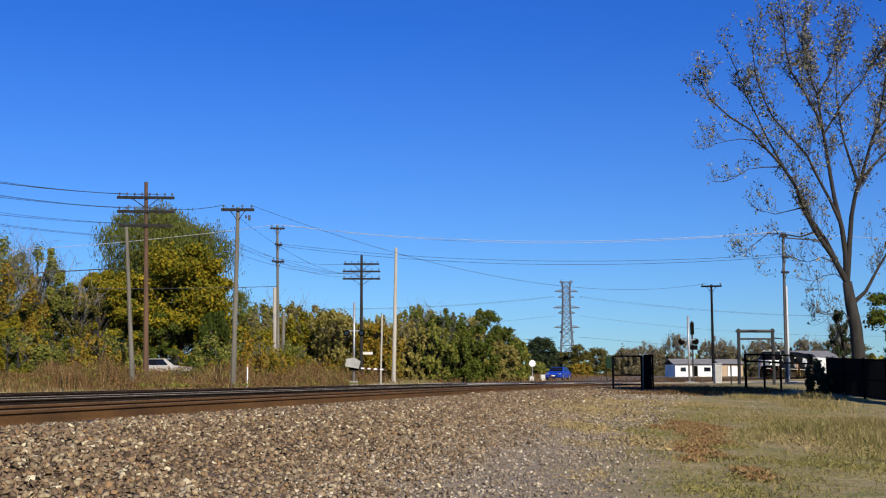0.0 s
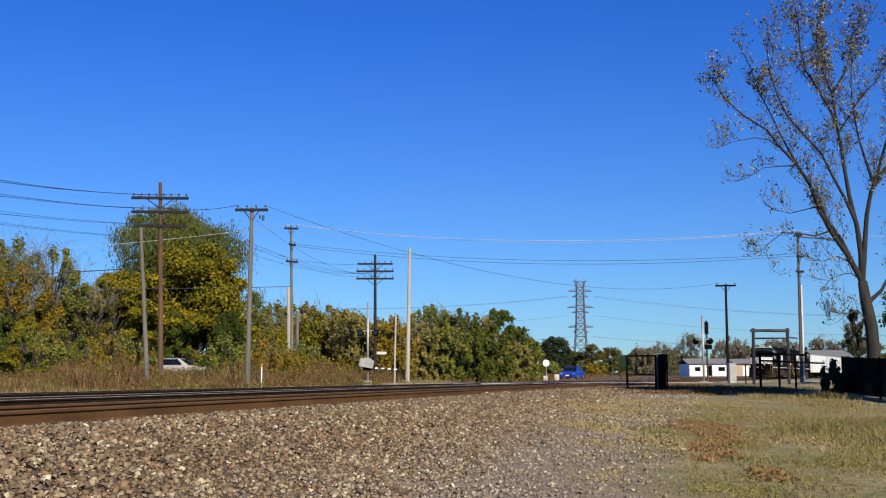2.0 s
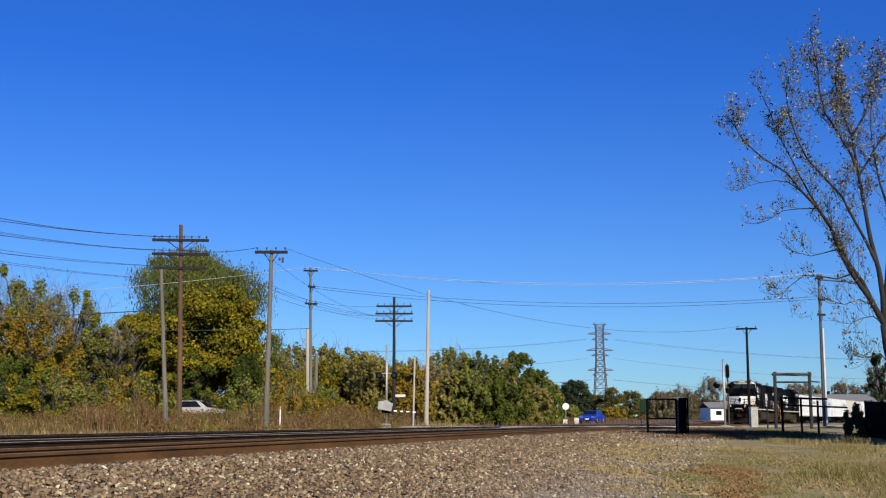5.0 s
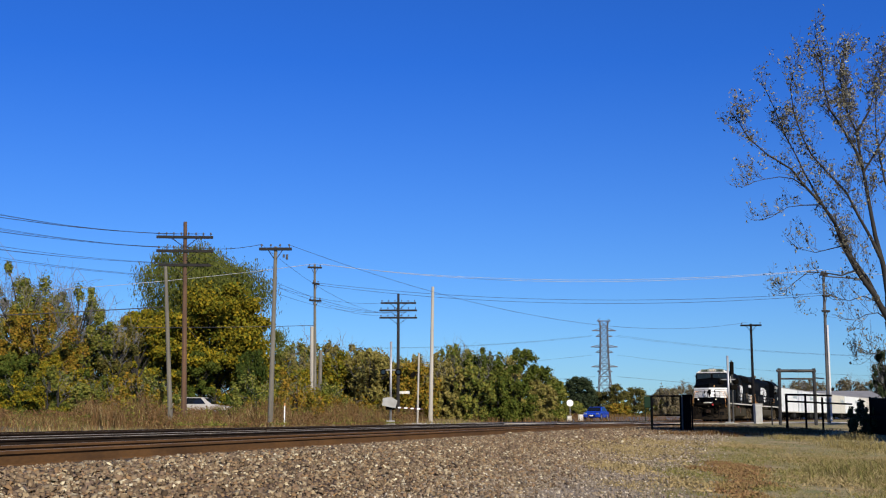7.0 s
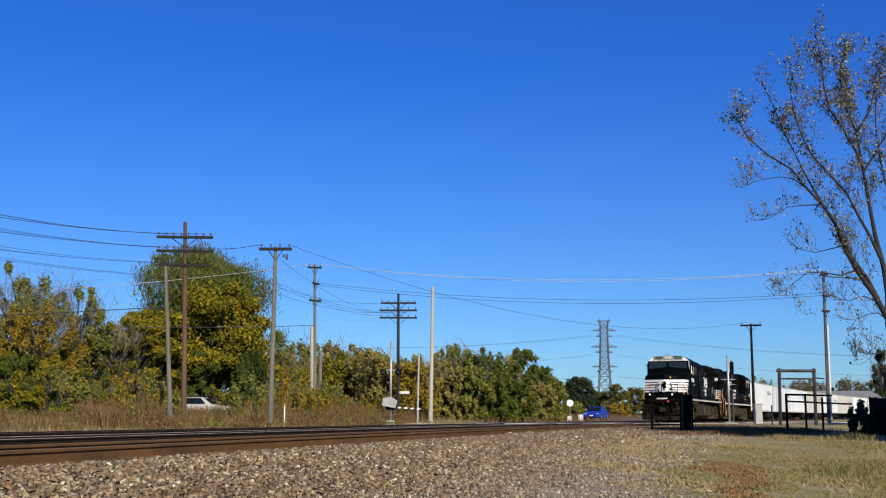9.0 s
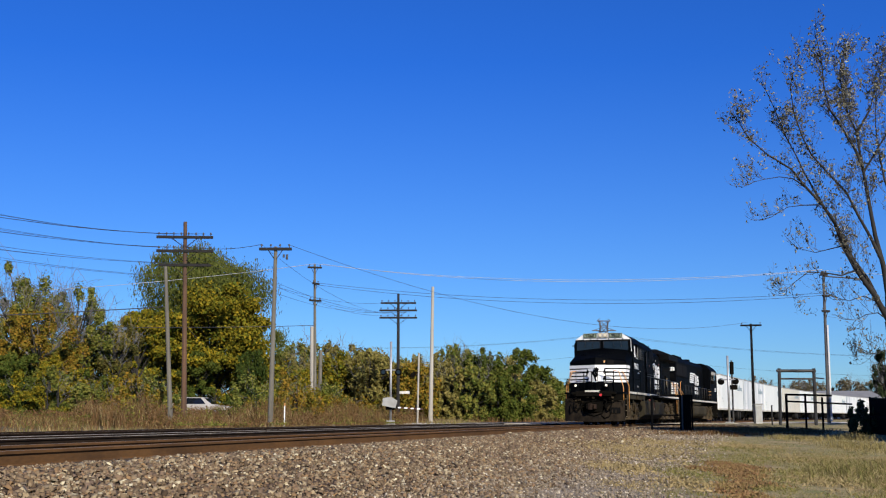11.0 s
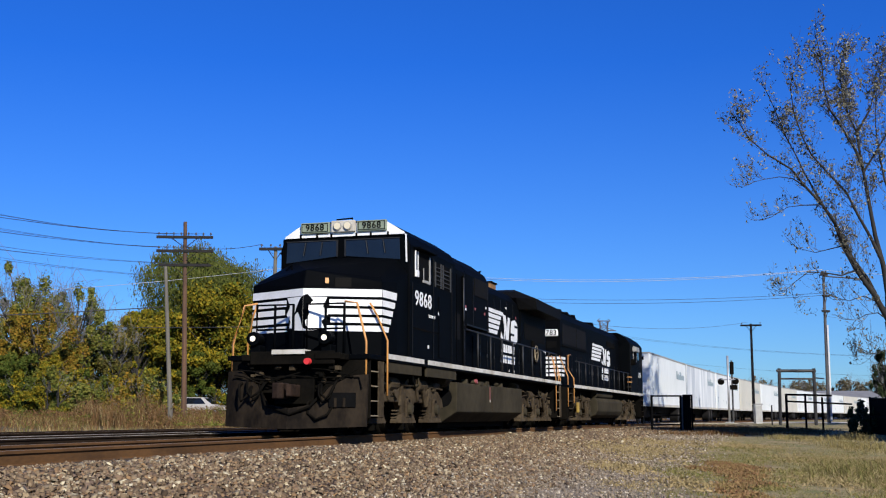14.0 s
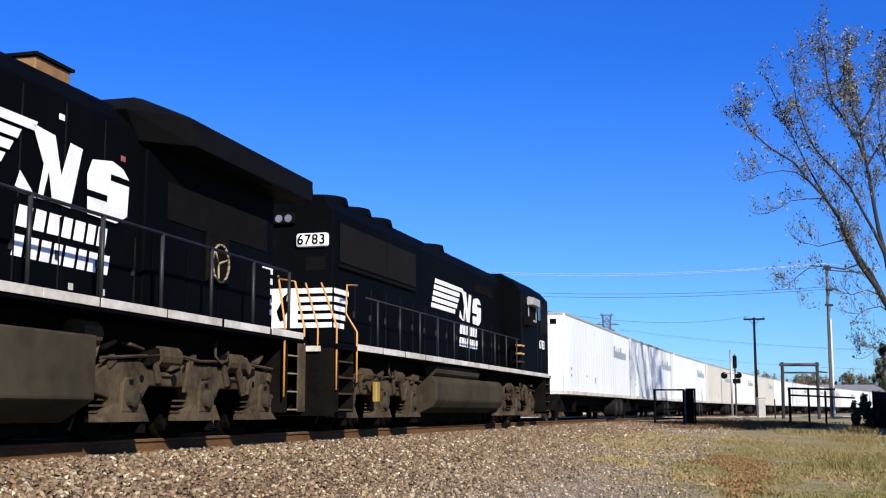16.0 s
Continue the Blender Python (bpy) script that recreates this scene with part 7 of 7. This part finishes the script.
build_tree("tree", "dark green tree behind the big bare one", (30.2, 64, -0.1), 9.6, 3.4, LEAF_DRK, 22000, 0.085, 83, 0.05, 60)
build_tree("shrub", "dark tangled shrub at the end of the fence", (16.5, 45.5, -0.35), 1.25, 0.85, LEAF_DRK, 5000, 0.045, 90, 0.0, 26, category="shrub", twigs=14)
build_tree("shrub", "dark tangled shrub behind the fence", (17.6, 47.8, -0.3), 1.4, 0.8, LEAF_DRK, 5000, 0.045, 85, 0.02, 22, category="shrub", twigs=12)


def build_woods():
    """The distant tree line all round."""
    r = np.random.default_rng(7)
    cs, rs = [], []
    for i in range(420):
        a = r.uniform(-1.1, 1.1)
        d = r.uniform(560, 900)
        rr = r.uniform(6, 12)
        cs.append((d * math.sin(a), d * math.cos(a), r.uniform(1, 5)))
        rs.append((rr * 1.6, rr * 1.6, rr * 0.75))
    v, f = leaf_cloud(r, cs, rs, 36000, 1.5)
    tagged(new("far_woods", soup("far_woods", v, f, LEAF_OLV)), "olive-brown woods along the horizon", "woods", kind="stuff")


build_woods()


def build_big_tree():
    """A tall half-bare tree: a trunk that parts into long ascending limbs, thin twigs and the last pale leaves near their tips."""
    r = np.random.default_rng(42)
    th = thing("bare_tree", "tall half-bare autumn tree with a forked trunk", "tree", Matrix.Translation((19.87, 50, -0.50)))
    twigs, tips, wood = Shape(), [], []

    def grow(p, d, length, rad, depth):
        pts, rs, q, dd, n = [p], [rad], p.copy(), d.copy(), 5
        for i in range(n):
            dd = (dd + Vector(r.normal(0, 0.15, 3)) + Vector((0, 0, 0.17))).normalized()
            q = q + dd * (length / n)
            pts.append(q.copy())
            rs.append(max(0.0045, rad * (1 - 0.8 * (i + 1) / n)))
        twigs.tube(pts, rs, 4 if rad > 0.02 else 3, False)
        tips.extend(pts[2:] if depth else pts[4:])
        if depth >= 2 or length < 0.45:
            return
        for k in range(4):
            f = 0.25 + 0.75 * (k + r.random() * 0.7) / 4
            i = min(n - 1, int(f * n))
            side = Vector(r.normal(0, 1, 3))
            side = (side - side.dot(dd) * dd).normalized()
            ang = r.uniform(0.35, 0.8)
            grow(pts[i].copy(), (dd * math.cos(ang) + side * math.sin(ang)).normalized(), length * r.uniform(0.40, 0.65), rad * 0.5, depth + 1)

    def limb(path, lean, r0, r1=0.016, bare=0.25, thick=3.2):
        """One limb through (sideways, height) points, leaning away or towards by lean metres at its tip, set with twigs past its bare foot."""
        n = len(path)
        near = min(wood, key=lambda p: (p.x - path[0][0]) ** 2 + (p.z - path[0][1]) ** 2) if wood else Vector((path[0][0], 0, path[0][1]))
        pts = [near.copy()] + [Vector((x, near.y + lean * ((i + 1) / (n - 1)) ** 1.3, z)) for i, (x, z) in enumerate(path[1:])]
        for a, b in zip(pts[:-1], pts[1:]):
            wood.extend(a.lerp(b, k / 6) for k in range(6))
        part("limb", Shape().tube(pts, [r0 + (r1 - r0) * (i / (n - 1)) ** 0.65 for i in range(n)], 9 if r0 > 0.08 else 6, False), BARK, th, smooth=True)
        total = sum((b - a).length for a, b in zip(pts[:-1], pts[1:]))
        for k in range(int(total * thick)):
            f = (bare + (1 - bare) * r.random()) * (n - 1)
            i = min(n - 2, int(f))
            p, d = pts[i].lerp(pts[i + 1], f - i), (pts[i + 1] - pts[i]).normalized()
            side = Vector(r.normal(0, 1, 3))
            side = (side - side.dot(d) * d).normalized()
            ang = r.uniform(0.35, 0.85)
            grow(p, (d * math.cos(ang) + side * math.sin(ang)).normalized(), r.uniform(0.6, 1.7) * (1.1 - 0.25 * f / n), 0.016 * (1 - 0.4 * f / n), 0)
        for k in range(3):
            grow(pts[-1].copy(), (pts[-1] - pts[-2]).normalized() + Vector(r.normal(0, 0.25, 3)), r.uniform(0.6, 1.3), 0.016, 1)

    part("trunk", Shape().tube([(-0.05, 0, -0.4), (-0.10, 0, 0.3), (-0.10, 0, 1.5), (-0.16, 0, 3.0), (-0.34, 0, 4.0), (-0.47, 0, 5.0)], [0.50, 0.34, 0.29, 0.27, 0.25, 0.20], 14), BARK, th, "furrowed trunk", smooth=True)
    wood.extend(Vector((-0.16 - 0.16 * k, 0, 3.0 + k)) for k in range(3))
    limb([(-0.50, 4.8), (-1.15, 6.2), (-1.87, 7.2), (-2.46, 8.25), (-2.81, 9.2), (-3.39, 10.0), (-4.15, 10.75), (-4.81, 11.5), (-5.88, 12.1), (-6.75, 12.8), (-7.15, 13.4)], -1.8, 0.145, bare=0.10, thick=2.8)
    limb([(-0.55, 5.3), (-1.28, 6.8), (-1.90, 7.8), (-2.22, 8.75), (-2.86, 9.95), (-3.31, 10.85), (-3.68, 11.7), (-3.96, 12.5), (-4.39, 13.5), (-4.78, 14.8), (-5.10, 15.7)], 1.2, 0.095, bare=0.12)
    limb([(-0.45, 4.8), (-0.47, 6.2), (-0.58, 7.4), (-0.85, 8.75), (-1.00, 10.0), (-1.13, 11.2), (-1.28, 12.5), (-1.37, 13.5), (-1.67, 14.3), (-1.87, 15.2), (-1.93, 16.3), (-1.70, 17.2)], 0.5, 0.15, bare=0.3, thick=3.6)
    limb([(-0.62, 7.6), (-1.06, 8.6), (-1.65, 9.7), (-2.12, 10.65), (-2.93, 11.5), (-3.66, 12.3), (-4.07, 13.1), (-4.42, 14.1), (-4.58, 15.3), (-4.33, 16.3)], -1.0, 0.085, bare=0.12)
    limb([(-1.37, 13.5), (-1.05, 13.9), (-0.61, 14.6), (-0.26, 15.5), (0.14, 16.5), (0.42, 17.3)], 0.9, 0.07, bare=0.1, thick=3.8)
    limb([(-1.23, 11.9), (-1.53, 12.7), (-2.09, 13.6), (-2.62, 14.4), (-2.89, 15.4), (-2.98, 16.5), (-3.20, 17.5)], -0.7, 0.085, bare=0.1, thick=3.6)
    limb([(-0.36, 4.6), (-0.30, 6.7), (-0.18, 7.9), (0.02, 8.9), (0.31, 9.7), (0.78, 11.2), (1.10, 12.1), (1.34, 13.2), (1.55, 14.5), (1.70, 16.2), (1.70, 17.5)], -0.6, 0.14, bare=0.28, thick=3.6)
    limb([(0.09, 9.3), (-0.12, 10.4), (-0.31, 11.3), (-0.42, 12.5), (-0.44, 13.8), (-0.28, 15.1)], 0.8, 0.08, bare=0.2)
    limb([(-0.98, 11.6), (-0.59, 12.6), (-0.17, 13.3), (0.44, 13.9), (0.78, 14.6), (1.13, 15.1)], -0.8, 0.06, bare=0.2)
    limb([(0.14, 9.3), (0.92, 10.2), (1.64, 10.9), (2.65, 11.7), (3.49, 13.1)], 0.8, 0.09, bare=0.2)
    limb([(1.01, 11.7), (1.61, 12.4), (2.47, 13.4), (3.13, 15.2)], -0.8, 0.07, bare=0.1)
    limb([(-0.30, 3.9), (0.40, 4.6), (1.09, 5.7), (2.17, 7.2), (3.28, 9.2), (4.04, 11.4)], 0.9, 0.11, bare=0.3)
    limb([(-1.87, 7.2), (-2.59, 6.95), (-3.39, 7.05), (-4.14, 7.05), (-4.79, 6.6), (-5.30, 6.2)], -1.0, 0.050, 0.010, 0.35, 2.0)
    limb([(-2.44, 8.2), (-2.90, 8.15), (-3.56, 8.0), (-4.11, 8.2)], 0.6, 0.040, 0.010, 0.3, 2.0)
    limb([(-4.15, 10.75), (-4.72, 11.1), (-5.33, 11.15), (-6.09, 11.0), (-6.55, 10.85)], -0.5, 0.035, 0.01, 0.3, 1.6)
    limb([(-3.45, 10.05), (-4.17, 10.0), (-4.81, 9.95), (-5.25, 9.7)], 0.5, 0.035, 0.01, 0.3, 2.0)
    limb([(-0.50, 4.9), (-1.0, 5.35), (-1.6, 5.25), (-2.1, 5.0)], -0.5, 0.040, 0.010, 0.2, 3.2)
    limb([(-0.20, 3.4), (-0.8, 3.75), (-1.4, 3.55), (-1.9, 3.7)], -0.6, 0.035, 0.010, 0.2, 3.0)
    limb([(-0.9, 5.8), (-1.5, 6.1), (-2.1, 5.9), (-2.5, 6.05)], 0.5, 0.035, 0.010, 0.2, 3.2)
    tagged(part("fine_branching", twigs, TWIG, th), kind="stuff")
    t = np.array([tuple(p) for p in tips])
    w = np.clip((t[:, 2] - 4.0) / 9.0, 0.45, 1.2)
    k = r.choice(len(t), 15500, p=w / w.sum())
    c = t[k] + r.normal(0, 0.10, (len(k), 3)) - np.array([0, 0, 0.05])
    v, f = leaf_cloud(r, c, np.full((len(c), 3), 0.04), len(c), 0.049)
    tagged(part("foliage", soup("foliage", v, f, LEAF_DRY), LEAF_DRY, th, "sparse dry khaki leaves"), kind="stuff")


build_big_tree()


def blades(name, xy, height, width, material, label, seed, lean=0.35, category="grass"):
    """Grass or weed stalks: narrow bent blades standing on the ground."""
    r = np.random.default_rng(seed)
    n = len(xy)
    z = ground_z(xy)
    a, ln = r.uniform(0, 6.283, n), r.uniform(0, lean, n)
    h = height * r.uniform(0.35, 1.2, n) * (0.75 + 0.45 * np.sin(xy[:, 0] * 0.9 + 2 * np.sin(xy[:, 1] * 0.37)) * np.sin(xy[:, 1] * 0.6 + np.sin(xy[:, 0] * 0.5)))
    w = width * r.uniform(0.6, 1.3, n)
    b = np.column_stack([xy, z - 0.02])
    side = np.stack([np.cos(a), np.sin(a), np.zeros(n)], 1) * w[:, None]
    out = np.stack([-np.sin(a), np.cos(a), np.zeros(n)], 1)
    mid = b + out * (ln * h * 0.35)[:, None] + np.array([0, 0, 1]) * (h * 0.6)[:, None]
    top = b + out * (ln * h)[:, None] + np.array([0, 0, 1]) * h[:, None]
    v = np.stack([b - side, b + side, mid + side * 0.7, mid - side * 0.7, top + side * 0.15, top - side * 0.15], 1).reshape(-1, 3)
    i = 6 * np.arange(n)[:, None]
    f = np.concatenate([i + np.array([[0, 1, 2, 3]]), i + np.array([[3, 2, 4, 5]])])
    tagged(new(name, soup(name, v, f, material)), label, category, kind="stuff")


def scatter(n, x0, x1, y0, y1, l0, l1, seed, clump=1.5, keep=0.5):
    """Ground points in a stretch beside the track, thinned to tufts."""
    r = np.random.default_rng(seed)
    p = np.column_stack([r.uniform(x0, x1, n), y0 + (y1 - y0) * r.random(n) ** 1.3])
    L = lateral(p)[:, 1]
    g = np.sin(p[:, 0] * 2.1 / clump + 1.3 * np.sin(p[:, 1] * 1.3 / clump)) * np.sin(p[:, 1] * 1.7 / clump + 1.1 * np.sin(p[:, 0] * 0.9 / clump)) + r.normal(0, 0.45, n)
    return p[(L > l0) & (L < l1) & (g > keep - 0.7)]


def patch(n, spots, seed):
    """Ground points in loose oval patches (x, y, half-width, half-length), thinning outwards."""
    r = np.random.default_rng(seed)
    sp = np.array(spots, float)
    w = sp[:, 2] * sp[:, 3]
    k = r.choice(len(sp), n, p=w / w.sum())
    return sp[k, :2] + r.normal(0, 0.55, (n, 2)) * sp[k, 2:]


def weed_brush(name, n, spots, leaf, label, seed):
    """Low tangled weeds: small clumps of stems and seed heads."""
    r = np.random.default_rng(seed)
    z = ground_z([(x, y) for x, y, h in spots])
    cs = [(x + r.normal(0, 0.3), y + r.normal(0, 0.3), zz + h * f) for (x, y, h), zz in zip(spots, z) for f in (0.25, 0.55, 0.8)]
    rs = [(0.5, 0.5, h * 0.3) for x, y, h in spots for f in (0, 1, 2)]
    v, f = leaf_cloud(r, cs, rs, n, 0.035, 0.0, 2.6)
    tagged(new(name, soup(name, v, f, leaf)), label, "weeds", kind="stuff")


def tufts(n, each, spread, spots, seed):
    """Points in many small tufts laid over oval patches."""
    r = np.random.default_rng(seed)
    c = patch(n, spots, seed + 1)
    return np.repeat(c, each, axis=0) + r.normal(0, spread, (n * each, 2))


def litter(name, n, spots, height, size, leaf, label, seed):
    """Low leafy weeds or straw: small leaves lying close over the ground in patches."""
    r = np.random.default_rng(seed)
    c = patch(n // 9, spots, seed)
    z = ground_z(c)
    cs = np.column_stack([c, z + 1.0 + height * 0.4])
    v, f = leaf_cloud(r, cs, np.column_stack([np.full(len(c), 0.16), np.full(len(c), 0.24), np.full(len(c), height * 0.5)]), n, size, 0.0, 2.2)
    v[:, 2] -= 1.0
    tagged(new(name, soup(name, v, f, leaf)), label, "weeds", kind="stuff")


verge = [(5.6, 18, 2.6, 4.5), (8.0, 23, 3.0, 6.0), (9.2, 30, 2.6, 5.0), (9.5, 36, 2.0, 3.0), (6.8, 30, 1.6, 6.0), (4.4, 14.5, 1.6, 2.5), (8.0, 17, 2.0, 3.0)]
blades("grass", tufts(4000, 11, 0.07, verge, 1), 0.07, 0.007, GRASS, "short green and straw grass on the verge", 1, 1.6)
# dark brown tufts added to deepen the tree shade on the pale ground
blades("shade_scrub", tufts(2400, 9, 0.16, [(9.0, 45.5, 1.4, 1.4), (11.5, 46, 1.6, 1.5), (13.6, 46, 1.4, 1.5), (8.6, 50, 1.3, 3.0), (10.8, 51, 1.8, 3.4), (13.2, 51, 1.8, 3.4), (15.4, 51, 1.5, 3.2), (9.0, 56, 1.6, 3.0), (12.5, 57, 1.8, 3.0)], 21), 0.15, 0.012, WEED, "low brown scrub added to darken the shaded yard", 21, 1.4)
bank = [(8.6, 21, 1.0, 3.5), (9.9, 25, 1.2, 4.0), (10.6, 29, 0.9, 3.0), (7.8, 18.5, 0.8, 2.2)]
blades("tall_grass", tufts(1700, 16, 0.16, bank, 2), 0.16, 0.006, GRASS, "taller green and straw grass tufts below the fence", 2, 2.2)
blades("dry_grass", tufts(420, 8, 0.14, bank, 10), 0.28, 0.004, STRAW, "straw-coloured seed stalks among the grass", 10, 1.5)
blades("fence_weeds", tufts(620, 11, 0.2, [(13.6, 39, 0.8, 2.5), (12.4, 35, 0.8, 2.5), (14.6, 42, 0.6, 1.8), (10.8, 27, 0.8, 3.0), (12.6, 42, 0.8, 1.6)], 3), 0.22, 0.009, DRYMIX, "tall olive and straw weeds along the fence", 3, 0.9)
litter("straw_patch", 26000, [(5.6, 34, 1.5, 3.5), (2.3, 15.5, 0.4, 1.1), (8.2, 38, 1.4, 2.0), (9.6, 36, 0.8, 1.6), (3.2, 21, 0.5, 1.4), (6.4, 47, 2.0, 3.0), (7.5, 22, 1.5, 3.0), (9.5, 29, 1.5, 3.0)], 0.04, 0.015, STRAW, "flattened straw on the gravel", 4)
r_ = np.random.default_rng(55)
ragged = [(6.0 + 0.20 * (v := r_.normal(0, 2.2)) + r_.normal(0, 0.22), 24.0 + v, 0.22, 0.55) for i in range(16)] + [(4.4 + r_.normal(0, 0.25), 17.4 + r_.normal(0, 1.2), 0.14, 0.35) for i in range(8)]
litter("red_weeds", 14000, ragged, 0.05, 0.021, REDWEED, "low reddish weed patches", 5)
litter("pale_straw", 15000, [(5.3, 33, 1.2, 3.2), (3.9, 26, 0.6, 1.8), (6.9, 38, 1.1, 2.0), (4.4, 21.5, 0.4, 1.2)], 0.05, 0.026, STRAW, "pale flattened straw beside the gravel", 24)
litter("green_weeds", 14000, [(4.6, 14.8, 0.6, 0.9), (5.6, 20.2, 0.5, 1.5), (6.2, 16.5, 0.9, 1.6), (8.8, 22, 0.8, 2.0), (5.0, 24, 0.5, 2.0), (9.8, 27, 0.9, 2.0), (3.6, 13.5, 0.7, 0.9)], 0.06, 0.012, GRASS, "low green weeds in the grass", 6)


r_ = np.random.default_rng(61)
spots = []
while len(spots) < 620:
    y = r_.uniform(50, 92)
    x = -y * r_.uniform(0.02, 0.42)
    L = float(lateral([(x, y)])[0, 1])
    if -30 < L < -13.5:
        spots.append((x, y, r_.uniform(0.35, 0.7) + 0.75 * r_.random() * min(1.0, (-13.5 - L) / 5)))
spots = [(x, y, h * (0.62 if -0.245 < x / y < -0.165 else 0.4 if x / y < -0.315 and y < 68 else 1.0)) for x, y, h in spots]
stems = np.repeat(np.array(spots), 56, axis=0)
stems[:, :2] += np.random.default_rng(64).normal(0, 0.35, (len(stems), 2))
for k, (m, lb) in enumerate(((WEED, "tangled purple-brown dry weed stems beyond the tracks"), (STRAW, "pale straw stems among the weeds"))):
    for lo_h, hi_h in ((0.0, 0.6), (0.6, 0.9), (0.9, 2.0)):
        sel = stems[(stems[:, 2] >= lo_h) & (stems[:, 2] < hi_h)]
        blades("dry_weed_stems", sel[k::(1 if k == 0 else 6), :2], (lo_h + min(hi_h, 1.3)) * 0.55, 0.013, m, lb, 70 + k, 0.9, "weeds")
weed_brush("dry_weed_brush", 24000, spots[::2], WEED, "seed heads and leaves of dry brown weeds beyond the tracks", 62)
weed_brush("olive_weed_brush", 9000, spots[3::4], LEAF_OLV, "olive weeds among the dry stems", 63)
blades("field_weeds", scatter(24000, -45, 4, 40, 100, -60, -14.5, 6, 2.2, 0.6), 0.6, 0.010, WEED, "tall dry brown weeds beyond the tracks", 6, 0.8, "weeds")
blades("trackside_grass", scatter(46000, -40, 6, 24, 90, -17.5, -11.9, 7, 2.0, -0.2), 0.30, 0.013, WEED, "brown and straw trackside grass", 7, 0.9)
r_ = np.random.default_rng(66)
strip_ = np.array([tuple(track(s, o)[0][:2]) for s, o in zip(r_.uniform(6, 78, 15000), -11.6 - 5.5 * r_.random(15000) ** 1.3)])
blades("cess_grass", strip_[:9000], 0.26, 0.016, GRASS, "olive and straw grass along the far side of the tracks", 75, 1.2)
blades("cess_straw", strip_[9000:], 0.34, 0.012, STRAW, "straw stalks along the far side of the tracks", 76, 1.0)
r_ = np.random.default_rng(67)
yy = r_.uniform(44, 66, 9000)
low = np.column_stack([-yy * r_.uniform(0.30, 0.44, 9000), yy])
blades("low_field_grass", low[:5500], 0.34, 0.014, WEED, "low dry grass before the shrubs", 77, 1.2)
blades("low_field_grass", low[5500:], 0.30, 0.014, GRASS, "low green and straw grass before the shrubs", 78, 1.2)
blades("crossing_straw", patch(9000, [(-8.4, 84, 2.2, 5.0), (-5.2, 88, 2.0, 5.0), (-10.5, 80, 1.8, 4.0)], 22), 0.55, 0.016, STRAW, "pale straw grass at the crossing", 22, 0.9)
blades("roadside_weeds", scatter(22000, 2, 60, 84, 200, -40, -9.5, 8, 3.0, 0.4), 0.7, 0.03, WEED, "dry weeds along the road", 8, 0.6, "weeds")
blades("far_side_weeds", scatter(14000, 20, 70, 80, 160, 16, 44, 9, 3.0, 0.5), 0.6, 0.03, WEED, "dry weeds beyond the crossing", 9, 0.6, "weeds")


# ---- movement ----
FRONT, SPEED = 14.9, 12.1           # front coupler's place along the track at 14.5 s, metres a second


def ride(s, front, rear):
    """Pose of a vehicle whose front end is at s and whose trucks stand front and rear metres behind it."""
    a, b = track(s + front)[0], track(s + rear)[0]
    d = (b - a).normalized()
    o = a - d * front
    return pose(o.x, o.y, 0, 0, 0, -math.degrees(math.atan2(d.x, d.y)))


def motions():
    times = [i * 0.5 for i in range(33)]
    at = lambda t: FRONT - SPEED * (t - 14.5)
    walk(lead, [(t, ride(at(t), 4.15, 18.35)) for t in times])
    walk(second, [(t, ride(at(t) + 22.3, 4.1, 16.9)) for t in times])
    s0 = 22.3 + 21.8 + 2.9
    for i, tr in enumerate(trailers):
        walk(tr, [(t, ride(at(t) + s0 + 16.7 * i, 0.0, 16.0)) for t in times])
    for i, bg in enumerate(bogies):
        walk(bg, [(t, ride(at(t) + s0 + 16.7 * i - 0.35, -0.5, 0.5)) for t in times])
    steps = [i / 15 for i in range(241)]
    for w, radius in WHEELSETS:
        x, y, z = w.location
        walk(w, [(t, pose(x, y, z, math.degrees(SPEED * t / radius) % 360, 0, 0)) for t in steps])


motions()
